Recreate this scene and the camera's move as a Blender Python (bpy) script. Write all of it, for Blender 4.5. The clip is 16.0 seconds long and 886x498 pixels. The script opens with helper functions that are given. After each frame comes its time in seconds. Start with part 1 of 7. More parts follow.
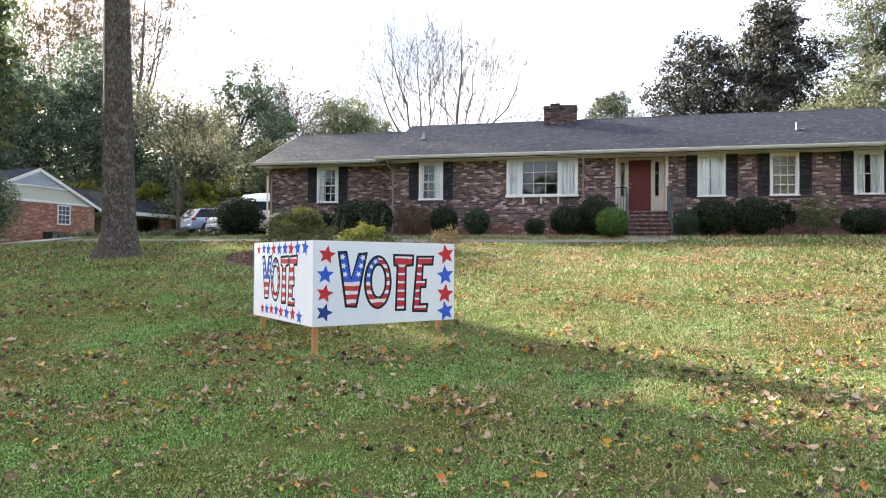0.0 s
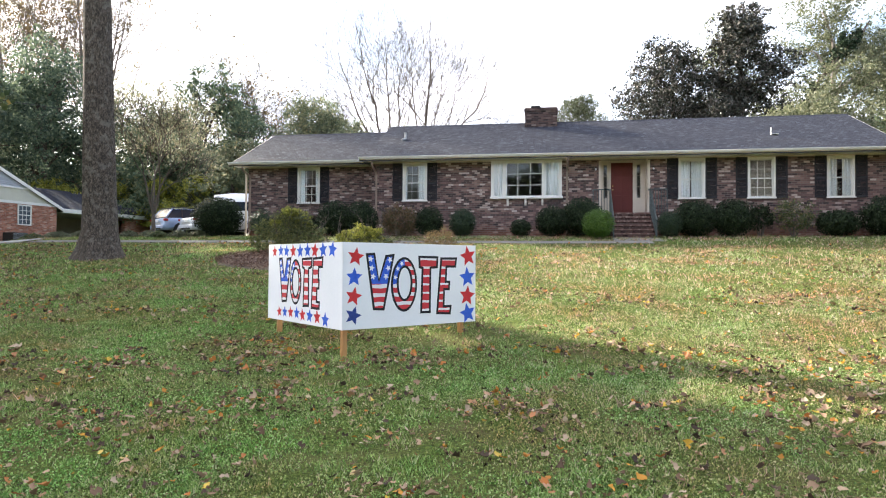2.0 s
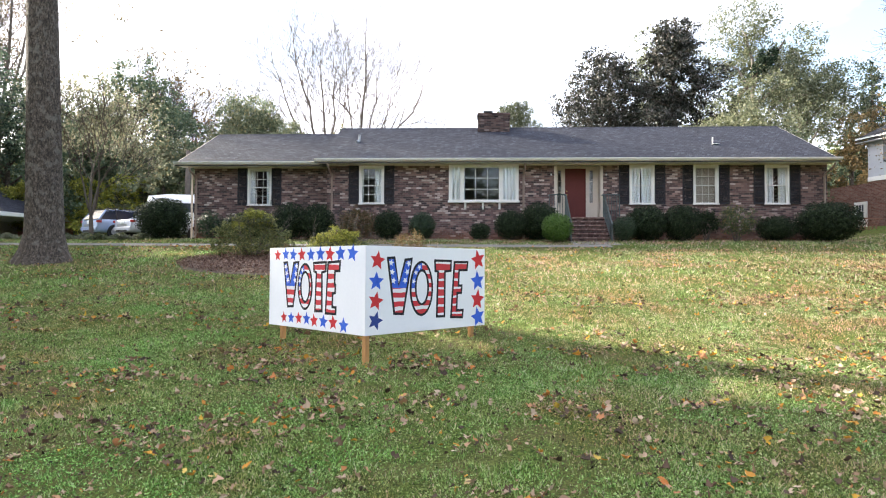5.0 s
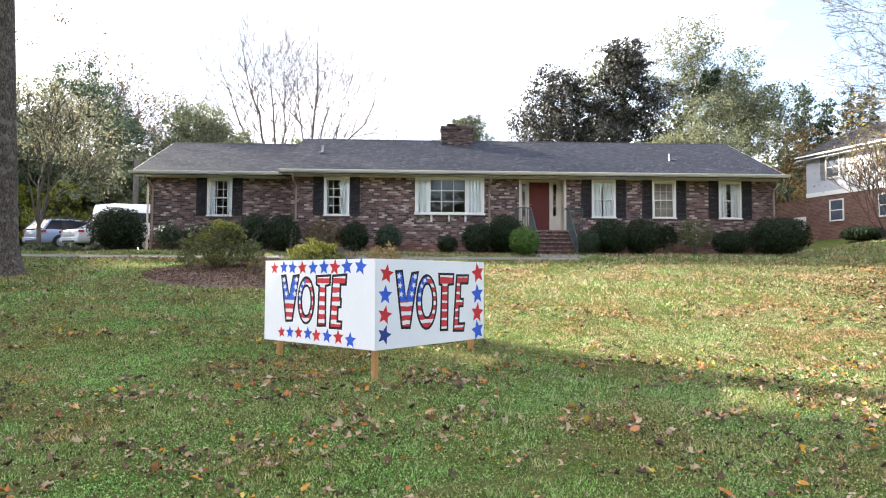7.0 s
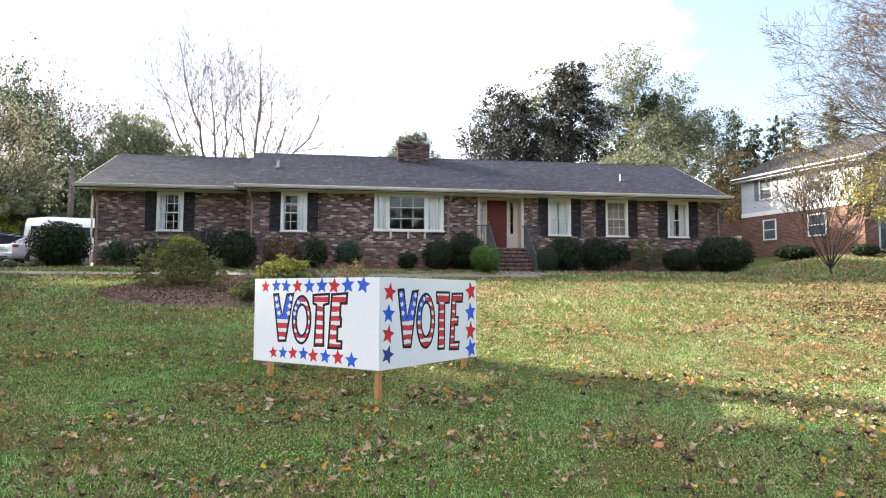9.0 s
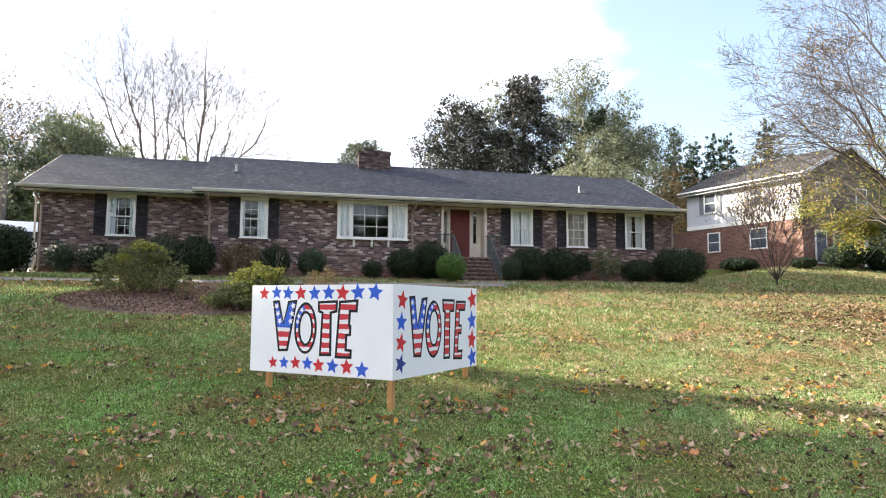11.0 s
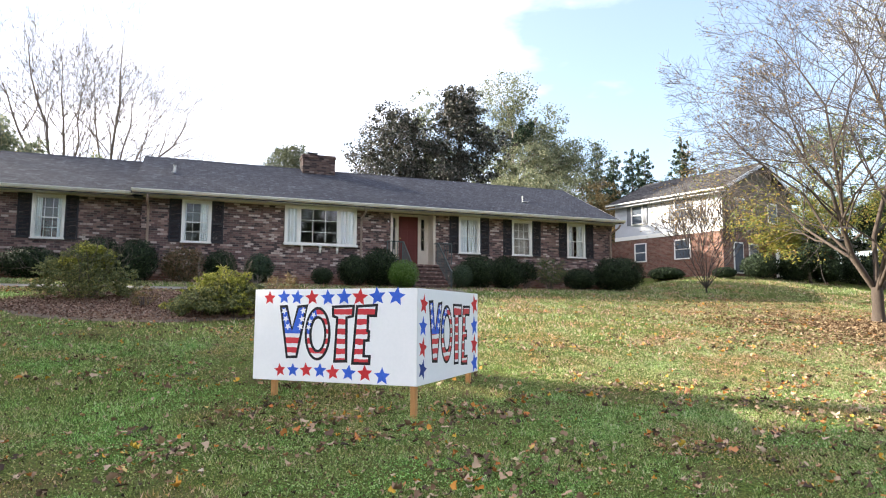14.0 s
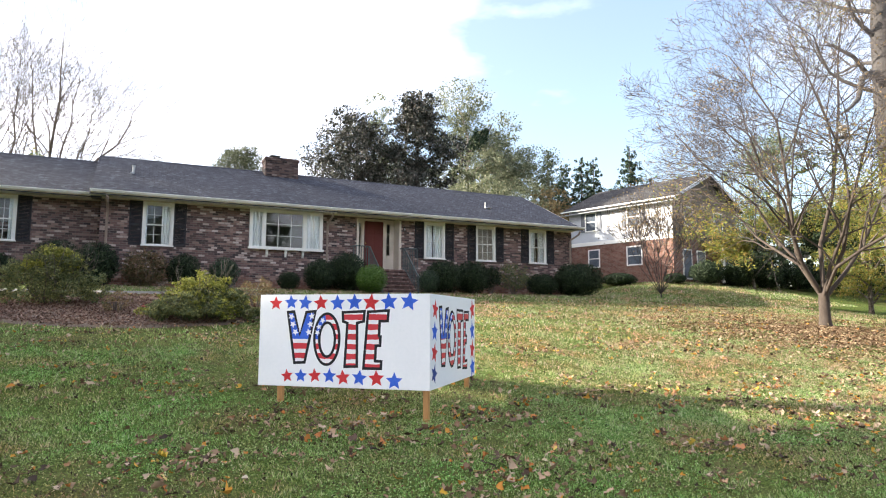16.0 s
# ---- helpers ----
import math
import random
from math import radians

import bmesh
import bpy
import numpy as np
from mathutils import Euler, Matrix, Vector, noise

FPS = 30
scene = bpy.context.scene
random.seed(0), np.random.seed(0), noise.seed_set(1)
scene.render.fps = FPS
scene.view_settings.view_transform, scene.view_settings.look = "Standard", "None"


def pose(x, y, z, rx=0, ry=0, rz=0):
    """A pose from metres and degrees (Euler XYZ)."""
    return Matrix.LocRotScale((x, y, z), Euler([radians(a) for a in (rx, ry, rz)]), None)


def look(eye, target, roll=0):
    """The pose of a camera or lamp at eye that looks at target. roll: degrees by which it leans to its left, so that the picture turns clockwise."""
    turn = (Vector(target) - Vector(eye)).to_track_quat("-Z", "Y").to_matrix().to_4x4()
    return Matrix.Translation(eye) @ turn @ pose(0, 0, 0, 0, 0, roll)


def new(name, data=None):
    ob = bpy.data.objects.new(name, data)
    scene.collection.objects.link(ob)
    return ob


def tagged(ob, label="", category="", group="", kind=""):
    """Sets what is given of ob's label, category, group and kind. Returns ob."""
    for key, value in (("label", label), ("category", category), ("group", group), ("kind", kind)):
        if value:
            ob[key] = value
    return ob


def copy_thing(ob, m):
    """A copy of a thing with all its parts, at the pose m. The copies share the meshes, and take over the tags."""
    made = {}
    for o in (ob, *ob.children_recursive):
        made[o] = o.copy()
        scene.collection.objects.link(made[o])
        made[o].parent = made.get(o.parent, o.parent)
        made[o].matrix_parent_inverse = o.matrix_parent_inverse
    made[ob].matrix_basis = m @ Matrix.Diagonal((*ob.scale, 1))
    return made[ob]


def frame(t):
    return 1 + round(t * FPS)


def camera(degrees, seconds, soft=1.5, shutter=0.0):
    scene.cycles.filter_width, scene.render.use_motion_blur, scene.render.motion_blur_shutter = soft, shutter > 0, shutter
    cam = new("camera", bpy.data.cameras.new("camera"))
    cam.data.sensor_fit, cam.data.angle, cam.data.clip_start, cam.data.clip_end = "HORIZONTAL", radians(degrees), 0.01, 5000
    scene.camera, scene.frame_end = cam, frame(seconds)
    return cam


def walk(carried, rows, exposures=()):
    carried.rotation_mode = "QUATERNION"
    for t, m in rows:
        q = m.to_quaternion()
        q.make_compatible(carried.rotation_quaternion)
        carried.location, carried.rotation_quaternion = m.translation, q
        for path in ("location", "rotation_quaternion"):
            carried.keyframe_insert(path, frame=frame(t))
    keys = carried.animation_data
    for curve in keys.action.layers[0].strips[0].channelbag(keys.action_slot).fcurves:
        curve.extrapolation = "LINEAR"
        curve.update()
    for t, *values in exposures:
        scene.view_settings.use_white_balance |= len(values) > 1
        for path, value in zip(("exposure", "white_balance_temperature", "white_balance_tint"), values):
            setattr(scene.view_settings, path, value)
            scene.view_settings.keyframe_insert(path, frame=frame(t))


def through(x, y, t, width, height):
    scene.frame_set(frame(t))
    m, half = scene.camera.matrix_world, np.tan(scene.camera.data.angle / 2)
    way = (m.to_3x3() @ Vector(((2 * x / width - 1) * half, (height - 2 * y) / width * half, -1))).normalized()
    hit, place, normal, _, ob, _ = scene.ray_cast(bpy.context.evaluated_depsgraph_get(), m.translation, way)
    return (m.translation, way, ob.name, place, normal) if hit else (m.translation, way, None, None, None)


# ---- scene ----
cam = camera(68.6, 16.0, soft=1.1)
PATH = [
    (0, (-0.05, -0.099, 1.992), (-0.503, 1.849, 2.026), 0.5),
    (0.5, (-0.29, -0.161, 1.994), (-0.711, 1.794, 2.03), 0.5),
    (1, (-0.54, -0.193, 1.999), (-0.929, 1.769, 2.036), 0.4),
    (1.5, (-0.793, -0.221, 1.997), (-1.152, 1.746, 2.034), 0.4),
    (2, (-1.04, -0.238, 1.997), (-1.371, 1.734, 2.035), 0.4),
    (2.5, (-1.273, -0.267, 1.993), (-1.573, 1.71, 2.032), 0.4),
    (3, (-1.505, -0.291, 1.993), (-1.768, 1.691, 2.034), 0.3),
    (3.5, (-1.746, -0.316, 1.991), (-1.967, 1.672, 2.033), 0.3),
    (4, (-1.97, -0.322, 1.991), (-2.15, 1.669, 2.035), 0.3),
    (6.5, (-3.123, -0.3, 1.996), (-3.087, 1.698, 2.07), 0.3),
    (7, (-3.334, -0.293, 2.011), (-3.255, 1.703, 2.098), 0.3),
    (7.5, (-3.544, -0.275, 2.023), (-3.418, 1.719, 2.122), 0.3),
    (8, (-3.785, -0.234, 2.026), (-3.609, 1.755, 2.138), 0.3),
    (8.5, (-4.02, -0.207, 2.024), (-3.796, 1.776, 2.15), 0.2),
    (9, (-4.235, -0.191, 2.037), (-3.962, 1.785, 2.175), 0.2),
    (9.5, (-4.471, -0.109, 2.025), (-4.148, 1.859, 2.174), 0.2),
    (12, (-5.626, 0.272, 1.977), (-5.086, 2.189, 2.157), 0.4),
    (12.5, (-5.836, 0.341, 1.957), (-5.253, 2.245, 2.142), 0.3),
    (13, (-6.059, 0.429, 1.955), (-5.432, 2.318, 2.146), 0.3),
    (13.5, (-6.276, 0.533, 1.941), (-5.609, 2.408, 2.136), 0.3),
    (14, (-6.49, 0.626, 1.936), (-5.783, 2.486, 2.134), 0.3),
    (14.5, (-6.696, 0.692, 1.934), (-5.947, 2.536, 2.136), 0.3),
    (15, (-6.905, 0.745, 1.927), (-6.114, 2.57, 2.134), 0.3),
    (15.5, (-7.12, 0.803, 1.925), (-6.29, 2.611, 2.137), 0.3),
    (16, (-7.34, 0.831, 1.939), (-6.477, 2.623, 2.152), 0.2),
]
walk(cam, [(t, look(eye, target, roll)) for t, eye, target, roll in PATH],
     exposures=[(0, 2.21), (3.5, 2.25), (6.5, 2.33), (8, 2.26), (9.5, 2.14), (12, 2.09), (16, 2.05)])

# ---- light ----
SUN_EL, SUN_DIR = radians(23.5), Vector((-0.87, 0.50, 0)).normalized()
to_sun = (SUN_DIR * math.cos(SUN_EL) + Vector((0, 0, math.sin(SUN_EL)))).normalized()
sun = new("sun", bpy.data.lights.new("sun", "SUN"))
sun.data.energy, sun.data.angle, sun.data.color = 5.0, radians(0.8), (1.0, 0.92, 0.78)
sun.matrix_world = look((-30, 40, 50), Vector((-30, 40, 50)) - to_sun)

world = bpy.data.worlds.new("world")
scene.world = world
world.use_nodes = True
wn, wl = world.node_tree.nodes, world.node_tree.links
wn.clear()
w_out, w_bg, w_sky = wn.new("ShaderNodeOutputWorld"), wn.new("ShaderNodeBackground"), wn.new("ShaderNodeTexSky")
w_sky.sky_type, w_sky.sun_disc = "NISHITA", False
w_sky.sun_elevation, w_sky.sun_rotation = SUN_EL, math.atan2(SUN_DIR.x, SUN_DIR.y)
w_sky.dust_density, w_sky.ozone_density, w_sky.altitude = 2.0, 1.0, 200
w_co, w_noise, w_ramp, w_mix = wn.new("ShaderNodeTexCoord"), wn.new("ShaderNodeTexNoise"), wn.new("ShaderNodeValToRGB"), wn.new("ShaderNodeMix")
w_map = wn.new("ShaderNodeMapping")
w_map.inputs["Scale"].default_value = (1.0, 1.0, 2.6)
w_noise.inputs["Scale"].default_value, w_noise.inputs["Detail"].default_value = 2.1, 7
w_ramp.color_ramp.elements[0].position, w_ramp.color_ramp.elements[1].position = 0.42, 0.62
w_ramp.color_ramp.elements[0].color = (0.10, 0.10, 0.10, 1)
w_mix.data_type = "RGBA"
w_mix.inputs["B"].default_value = (7.75, 7.8, 8.7, 1)
wl.new(w_co.outputs["Generated"], w_map.inputs["Vector"])
wl.new(w_map.outputs["Vector"], w_noise.inputs["Vector"])
wl.new(w_noise.outputs["Fac"], w_ramp.inputs["Fac"])
w_sep, w_thin, w_cover = wn.new("ShaderNodeSeparateXYZ"), wn.new("ShaderNodeMapRange"), wn.new("ShaderNodeMath")
w_thin.inputs["From Min"].default_value, w_thin.inputs["From Max"].default_value = 0.22, 0.85
w_thin.inputs["To Min"].default_value, w_thin.inputs["To Max"].default_value = 1.0, 0.4
w_cover.operation = "MULTIPLY"
wl.new(w_co.outputs["Generated"], w_sep.inputs[0])
wl.new(w_sep.outputs[0], w_thin.inputs["Value"])
wl.new(w_ramp.outputs["Color"], w_cover.inputs[0])
wl.new(w_thin.outputs["Result"], w_cover.inputs[1])
wl.new(w_cover.outputs[0], w_mix.inputs["Factor"])
wl.new(w_sky.outputs["Color"], w_mix.inputs["A"])
wl.new(w_mix.outputs["Result"], w_bg.inputs["Color"])
w_bg.inputs["Strength"].default_value = 0.095
wl.new(w_bg.outputs["Background"], w_out.inputs["Surface"])


# ---- materials ----
def shader(name):
    m = bpy.data.materials.new(name)
    m.use_nodes = True
    return m, m.node_tree.nodes, m.node_tree.links, m.node_tree.nodes["Principled BSDF"]


def ramp_node(n, stops):
    r = n.new("ShaderNodeValToRGB")
    els = r.color_ramp.elements
    while len(els) < len(stops):
        els.new(0.5)
    for el, (p, c) in zip(els, stops):
        el.position, el.color = p, (*c, 1)
    return r


def add_bump(n, l, bsdf, height, strength, distance=0.01):
    b = n.new("ShaderNodeBump")
    b.inputs["Strength"].default_value, b.inputs["Distance"].default_value = strength, distance
    l.new(height, b.inputs["Height"])
    l.new(b.outputs["Normal"], bsdf.inputs["Normal"])


def worn(name, dark, light, rough=0.7, scale=6.0, fine=60.0, bump=0.15, metal=0.0, stretch=(1, 1, 1), coat=0.0):
    """A surface that varies between two colours at two scales, with fine relief."""
    m, n, l, b = shader(name)
    co, mp = n.new("ShaderNodeTexCoord"), n.new("ShaderNodeMapping")
    mp.inputs["Scale"].default_value = stretch
    l.new(co.outputs["Object"], mp.inputs["Vector"])
    big, small = n.new("ShaderNodeTexNoise"), n.new("ShaderNodeTexNoise")
    for node, s in ((big, scale), (small, fine)):
        node.inputs["Scale"].default_value, node.inputs["Detail"].default_value = s, 5
        l.new(mp.outputs["Vector"], node.inputs["Vector"])
    mix = n.new("ShaderNodeMix")
    mix.inputs["Factor"].default_value = 0.4
    l.new(big.outputs["Fac"], mix.inputs["A"])
    l.new(small.outputs["Fac"], mix.inputs["B"])
    r = ramp_node(n, [(0.32, dark), (0.68, light)])
    l.new(mix.outputs["Result"], r.inputs["Fac"])
    l.new(r.outputs["Color"], b.inputs["Base Color"])
    b.inputs["Roughness"].default_value, b.inputs["Metallic"].default_value = rough, metal
    b.inputs["Coat Weight"].default_value = coat
    add_bump(n, l, b, small.outputs["Fac"], bump)
    return m


def foliage(name, stops, rough=0.55, through=0.3, patchy=False, gloss=0.32):
    """Leaves: a colour of its own for each leaf, some light passing through."""
    m, n, l, b = shader(name)
    g = n.new("ShaderNodeNewGeometry")
    r = ramp_node(n, stops)
    l.new(g.outputs["Random Per Island"], r.inputs["Fac"])
    colour = r.outputs["Color"]
    if patchy:
        # thinner, drier and lusher stretches of turf
        nz, tone, mul = n.new("ShaderNodeTexNoise"), ramp_node(n, [(0.36, (1.20, 0.80, 0.78)), (0.48, (1.06, 1.02, 0.98)), (0.62, (0.90, 1.20, 0.94))]), n.new("ShaderNodeMix")
        nz.inputs["Scale"].default_value, nz.inputs["Detail"].default_value, nz.inputs["Roughness"].default_value = 0.8, 5, 0.62
        l.new(g.outputs["Position"], nz.inputs["Vector"])
        l.new(nz.outputs["Fac"], tone.inputs["Fac"])
        mul.data_type, mul.blend_type = "RGBA", "MULTIPLY"
        mul.inputs["Factor"].default_value = 1.0
        l.new(colour, mul.inputs["A"])
        l.new(tone.outputs["Color"], mul.inputs["B"])
        # sunlit tint put into the colour: drier, paler open side, greener under the trees
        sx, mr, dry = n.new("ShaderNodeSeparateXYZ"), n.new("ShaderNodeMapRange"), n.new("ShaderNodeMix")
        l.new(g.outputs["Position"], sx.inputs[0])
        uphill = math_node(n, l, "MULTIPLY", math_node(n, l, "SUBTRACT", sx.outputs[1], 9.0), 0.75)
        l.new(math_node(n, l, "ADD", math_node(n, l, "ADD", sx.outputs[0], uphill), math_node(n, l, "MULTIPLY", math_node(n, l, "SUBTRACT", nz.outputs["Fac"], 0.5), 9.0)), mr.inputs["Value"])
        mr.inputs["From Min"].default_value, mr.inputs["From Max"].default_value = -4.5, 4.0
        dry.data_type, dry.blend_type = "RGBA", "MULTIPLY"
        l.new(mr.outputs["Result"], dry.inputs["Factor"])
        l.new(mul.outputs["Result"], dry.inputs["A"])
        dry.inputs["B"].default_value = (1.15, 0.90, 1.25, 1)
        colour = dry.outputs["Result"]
    l.new(colour, b.inputs["Base Color"])
    b.inputs["Roughness"].default_value = rough
    b.inputs["Specular IOR Level"].default_value = gloss
    t, mix = n.new("ShaderNodeBsdfTranslucent"), n.new("ShaderNodeMixShader")
    l.new(colour, t.inputs["Color"])
    mix.inputs["Fac"].default_value = through
    l.new(b.outputs["BSDF"], mix.inputs[1])
    l.new(t.outputs["BSDF"], mix.inputs[2])
    l.new(mix.outputs["Shader"], n["Material Output"].inputs["Surface"])
    return m


def math_node(n, l, op, a, b=None):
    k = n.new("ShaderNodeMath")
    k.operation = op
    for i, v in enumerate((a, b)):
        if v is None:
            continue
        if isinstance(v, (int, float)):
            k.inputs[i].default_value = v
        else:
            l.new(v, k.inputs[i])
    return k.outputs[0]


def coursed(name, width, height, stops, joint, joint_colour, rough=0.85, bump=0.6, vertical=True, shift=0.5, low=None, gloss=0.3):
    """Masonry or shingles laid in courses, each piece with a colour of its own."""
    m, n, l, b = shader(name)
    co, sep = n.new("ShaderNodeTexCoord"), n.new("ShaderNodeSeparateXYZ")
    l.new(co.outputs["Object"], sep.inputs[0])
    if vertical:
        u, v = math_node(n, l, "ADD", sep.outputs[0], sep.outputs[1]), sep.outputs[2]
    else:
        u, v = sep.outputs[0], sep.outputs[1]
    vr = math_node(n, l, "DIVIDE", v, height)
    row = math_node(n, l, "FLOOR", vr)
    odd = math_node(n, l, "MULTIPLY", math_node(n, l, "MODULO", row, 2), shift)
    ur = math_node(n, l, "ADD", math_node(n, l, "DIVIDE", u, width), odd)
    col = math_node(n, l, "FLOOR", ur)
    cell = n.new("ShaderNodeCombineXYZ")
    l.new(col, cell.inputs[0])
    l.new(row, cell.inputs[1])
    wn_ = n.new("ShaderNodeTexWhiteNoise")
    wn_.noise_dimensions = "3D"
    l.new(cell.outputs[0], wn_.inputs["Vector"])
    r = ramp_node(n, stops)
    l.new(wn_.outputs["Value"], r.inputs["Fac"])
    fine, big = n.new("ShaderNodeTexNoise"), n.new("ShaderNodeTexNoise")
    fine.inputs["Scale"].default_value, big.inputs["Scale"].default_value = 45, 0.9
    l.new(co.outputs["Object"], fine.inputs["Vector"])
    l.new(co.outputs["Object"], big.inputs["Vector"])
    # wear over the pieces
    tint = n.new("ShaderNodeMix")
    tint.data_type, tint.blend_type = "RGBA", "OVERLAY"
    tint.inputs["Factor"].default_value = 0.45
    l.new(r.outputs["Color"], tint.inputs["A"])
    grey = n.new("ShaderNodeMix")
    grey.inputs["Factor"].default_value = 0.5
    l.new(fine.outputs["Fac"], grey.inputs["A"])
    l.new(big.outputs["Fac"], grey.inputs["B"])
    l.new(grey.outputs["Result"], tint.inputs["B"])
    ju = math_node(n, l, "LESS_THAN", math_node(n, l, "FRACT", ur), joint / width)
    jv = math_node(n, l, "LESS_THAN", math_node(n, l, "FRACT", vr), joint / height)
    j = math_node(n, l, "MAXIMUM", ju, jv)
    out = n.new("ShaderNodeMix")
    out.data_type = "RGBA"
    l.new(j, out.inputs["Factor"])
    l.new(tint.outputs["Result"], out.inputs["A"])
    out.inputs["B"].default_value = (*joint_colour, 1)
    colour = out.outputs["Result"]
    if low:
        # red clay splashed up from the bed, with a ragged upper edge
        z_top, clay = low
        edge = math_node(n, l, "ADD", sep.outputs[2], math_node(n, l, "MULTIPLY", big.outputs["Fac"], 0.9))
        mr = n.new("ShaderNodeMapRange")
        mr.inputs["From Min"].default_value, mr.inputs["From Max"].default_value = z_top + 0.1, z_top + 0.9
        mr.inputs["To Min"].default_value, mr.inputs["To Max"].default_value = 0.7, 0.0
        l.new(edge, mr.inputs["Value"])
        dirt = n.new("ShaderNodeMix")
        dirt.data_type = "RGBA"
        l.new(mr.outputs["Result"], dirt.inputs["Factor"])
        l.new(colour, dirt.inputs["A"])
        dirt.inputs["B"].default_value = (*clay, 1)
        colour = dirt.outputs["Result"]
    l.new(colour, b.inputs["Base Color"])
    b.inputs["Roughness"].default_value = rough
    b.inputs["Specular IOR Level"].default_value = gloss
    h = math_node(n, l, "ADD", math_node(n, l, "MULTIPLY", math_node(n, l, "SUBTRACT", 1.0, j), 1.0), math_node(n, l, "MULTIPLY", fine.outputs["Fac"], 0.5))
    add_bump(n, l, b, h, bump, 0.008)
    return m


def glass_pane(name):
    m, n, l, b = shader(name)
    n.remove(b)
    gl, tr, mix, fr = n.new("ShaderNodeBsdfGlossy"), n.new("ShaderNodeBsdfTransparent"), n.new("ShaderNodeMixShader"), n.new("ShaderNodeFresnel")
    gl.inputs["Roughness"].default_value = 0.01
    fr.inputs["IOR"].default_value = 1.45
    tr.inputs["Color"].default_value = (0.98, 0.99, 0.985, 1)
    l.new(fr.outputs[0], mix.inputs[0])
    l.new(tr.outputs[0], mix.inputs[1])
    l.new(gl.outputs[0], mix.inputs[2])
    l.new(mix.outputs[0], n["Material Output"].inputs["Surface"])
    return m


M_BRICK = coursed("mixed_brick", 0.213, 0.0767, [(0.0, (0.042, 0.030, 0.032)), (0.3, (0.100, 0.058, 0.055)), (0.6, (0.170, 0.098, 0.087)), (0.84, (0.275, 0.175, 0.152)), (1.0, (0.52, 0.43, 0.385))], 0.011, (0.20, 0.17, 0.15), low=(3.0, (0.27, 0.10, 0.05)))
BRICK_STOPS = [(0.0, (0.042, 0.030, 0.032)), (0.3, (0.100, 0.058, 0.055)), (0.6, (0.170, 0.098, 0.087)), (0.84, (0.275, 0.175, 0.152)), (1.0, (0.52, 0.43, 0.385))]


def brick_face(name, single):
    """Fired brick with a colour of its own for each piece, red clay splashed up from the bed."""
    m, n, l, b = shader(name)
    geo, r = n.new("ShaderNodeNewGeometry"), ramp_node(n, BRICK_STOPS)
    l.new(n.new("ShaderNodeObjectInfo").outputs["Random"] if single else geo.outputs["Random Per Island"], r.inputs["Fac"])
    fine, big, sep = n.new("ShaderNodeTexNoise"), n.new("ShaderNodeTexNoise"), n.new("ShaderNodeSeparateXYZ")
    for node, s in ((fine, 38), (big, 0.9)):
        node.inputs["Scale"].default_value, node.inputs["Detail"].default_value = s, 5
        l.new(geo.outputs["Position"], node.inputs["Vector"])
    l.new(geo.outputs["Position"], sep.inputs[0])
    grey, tint = n.new("ShaderNodeMix"), n.new("ShaderNodeMix")
    grey.inputs["Factor"].default_value = 0.5
    l.new(fine.outputs["Fac"], grey.inputs["A"])
    l.new(big.outputs["Fac"], grey.inputs["B"])
    tint.data_type, tint.blend_type = "RGBA", "OVERLAY"
    tint.inputs["Factor"].default_value = 0.45
    l.new(r.outputs["Color"], tint.inputs["A"])
    l.new(grey.outputs["Result"], tint.inputs["B"])
    edge = math_node(n, l, "ADD", sep.outputs[2], math_node(n, l, "MULTIPLY", big.outputs["Fac"], 0.9))
    mr, dirt = n.new("ShaderNodeMapRange"), n.new("ShaderNodeMix")
    mr.inputs["From Min"].default_value, mr.inputs["From Max"].default_value = 3.25, 3.95
    mr.inputs["To Min"].default_value, mr.inputs["To Max"].default_value = 0.85, 0.0
    l.new(edge, mr.inputs["Value"])
    dirt.data_type = "RGBA"
    l.new(mr.outputs["Result"], dirt.inputs["Factor"])
    l.new(tint.outputs["Result"], dirt.inputs["A"])
    dirt.inputs["B"].default_value = (0.27, 0.10, 0.05, 1)
    l.new(dirt.outputs["Result"], b.inputs["Base Color"])
    b.inputs["Roughness"].default_value = 0.88
    add_bump(n, l, b, fine.outputs["Fac"], 0.4, 0.006)
    return m


M_BRICK_ROWS, M_BRICK_ONE = brick_face("mixed_brick_rows", False), brick_face("mixed_brick_piece", True)
M_MORTAR = worn("grey_mortar", (0.15, 0.125, 0.11), (0.24, 0.205, 0.18), 0.95, 2, 60, 0.3)
# house brick darkened to hold the chimney's shade in its colour
M_BRICK_DIMMED = coursed("dimmed_brick", 0.213, 0.0767, [(0.0, (0.024, 0.018, 0.018)), (0.3, (0.048, 0.030, 0.028)), (0.6, (0.080, 0.048, 0.043)), (0.8, (0.115, 0.072, 0.062)), (1.0, (0.20, 0.155, 0.14))], 0.011, (0.09, 0.078, 0.07))
M_BRICK_RED = coursed("red_brick", 0.213, 0.0767, [(0.0, (0.119, 0.051, 0.036)), (0.5, (0.162, 0.073, 0.052)), (1.0, (0.212, 0.111, 0.084))], 0.011, (0.252, 0.226, 0.196))
M_BRICK_ORANGE = coursed("orange_brick", 0.213, 0.0767, [(0.0, (0.250, 0.090, 0.057)), (0.5, (0.388, 0.151, 0.095)), (0.85, (0.475, 0.218, 0.149)), (1.0, (0.575, 0.371, 0.284))], 0.011, (0.32, 0.28, 0.24))
M_STEP_BRICK = coursed("step_brick", 0.213, 0.0767, [(0.0, (0.035, 0.020, 0.018)), (0.5, (0.065, 0.034, 0.029)), (1.0, (0.13, 0.078, 0.066))], 0.008, (0.20, 0.17, 0.15), shift=0.0)
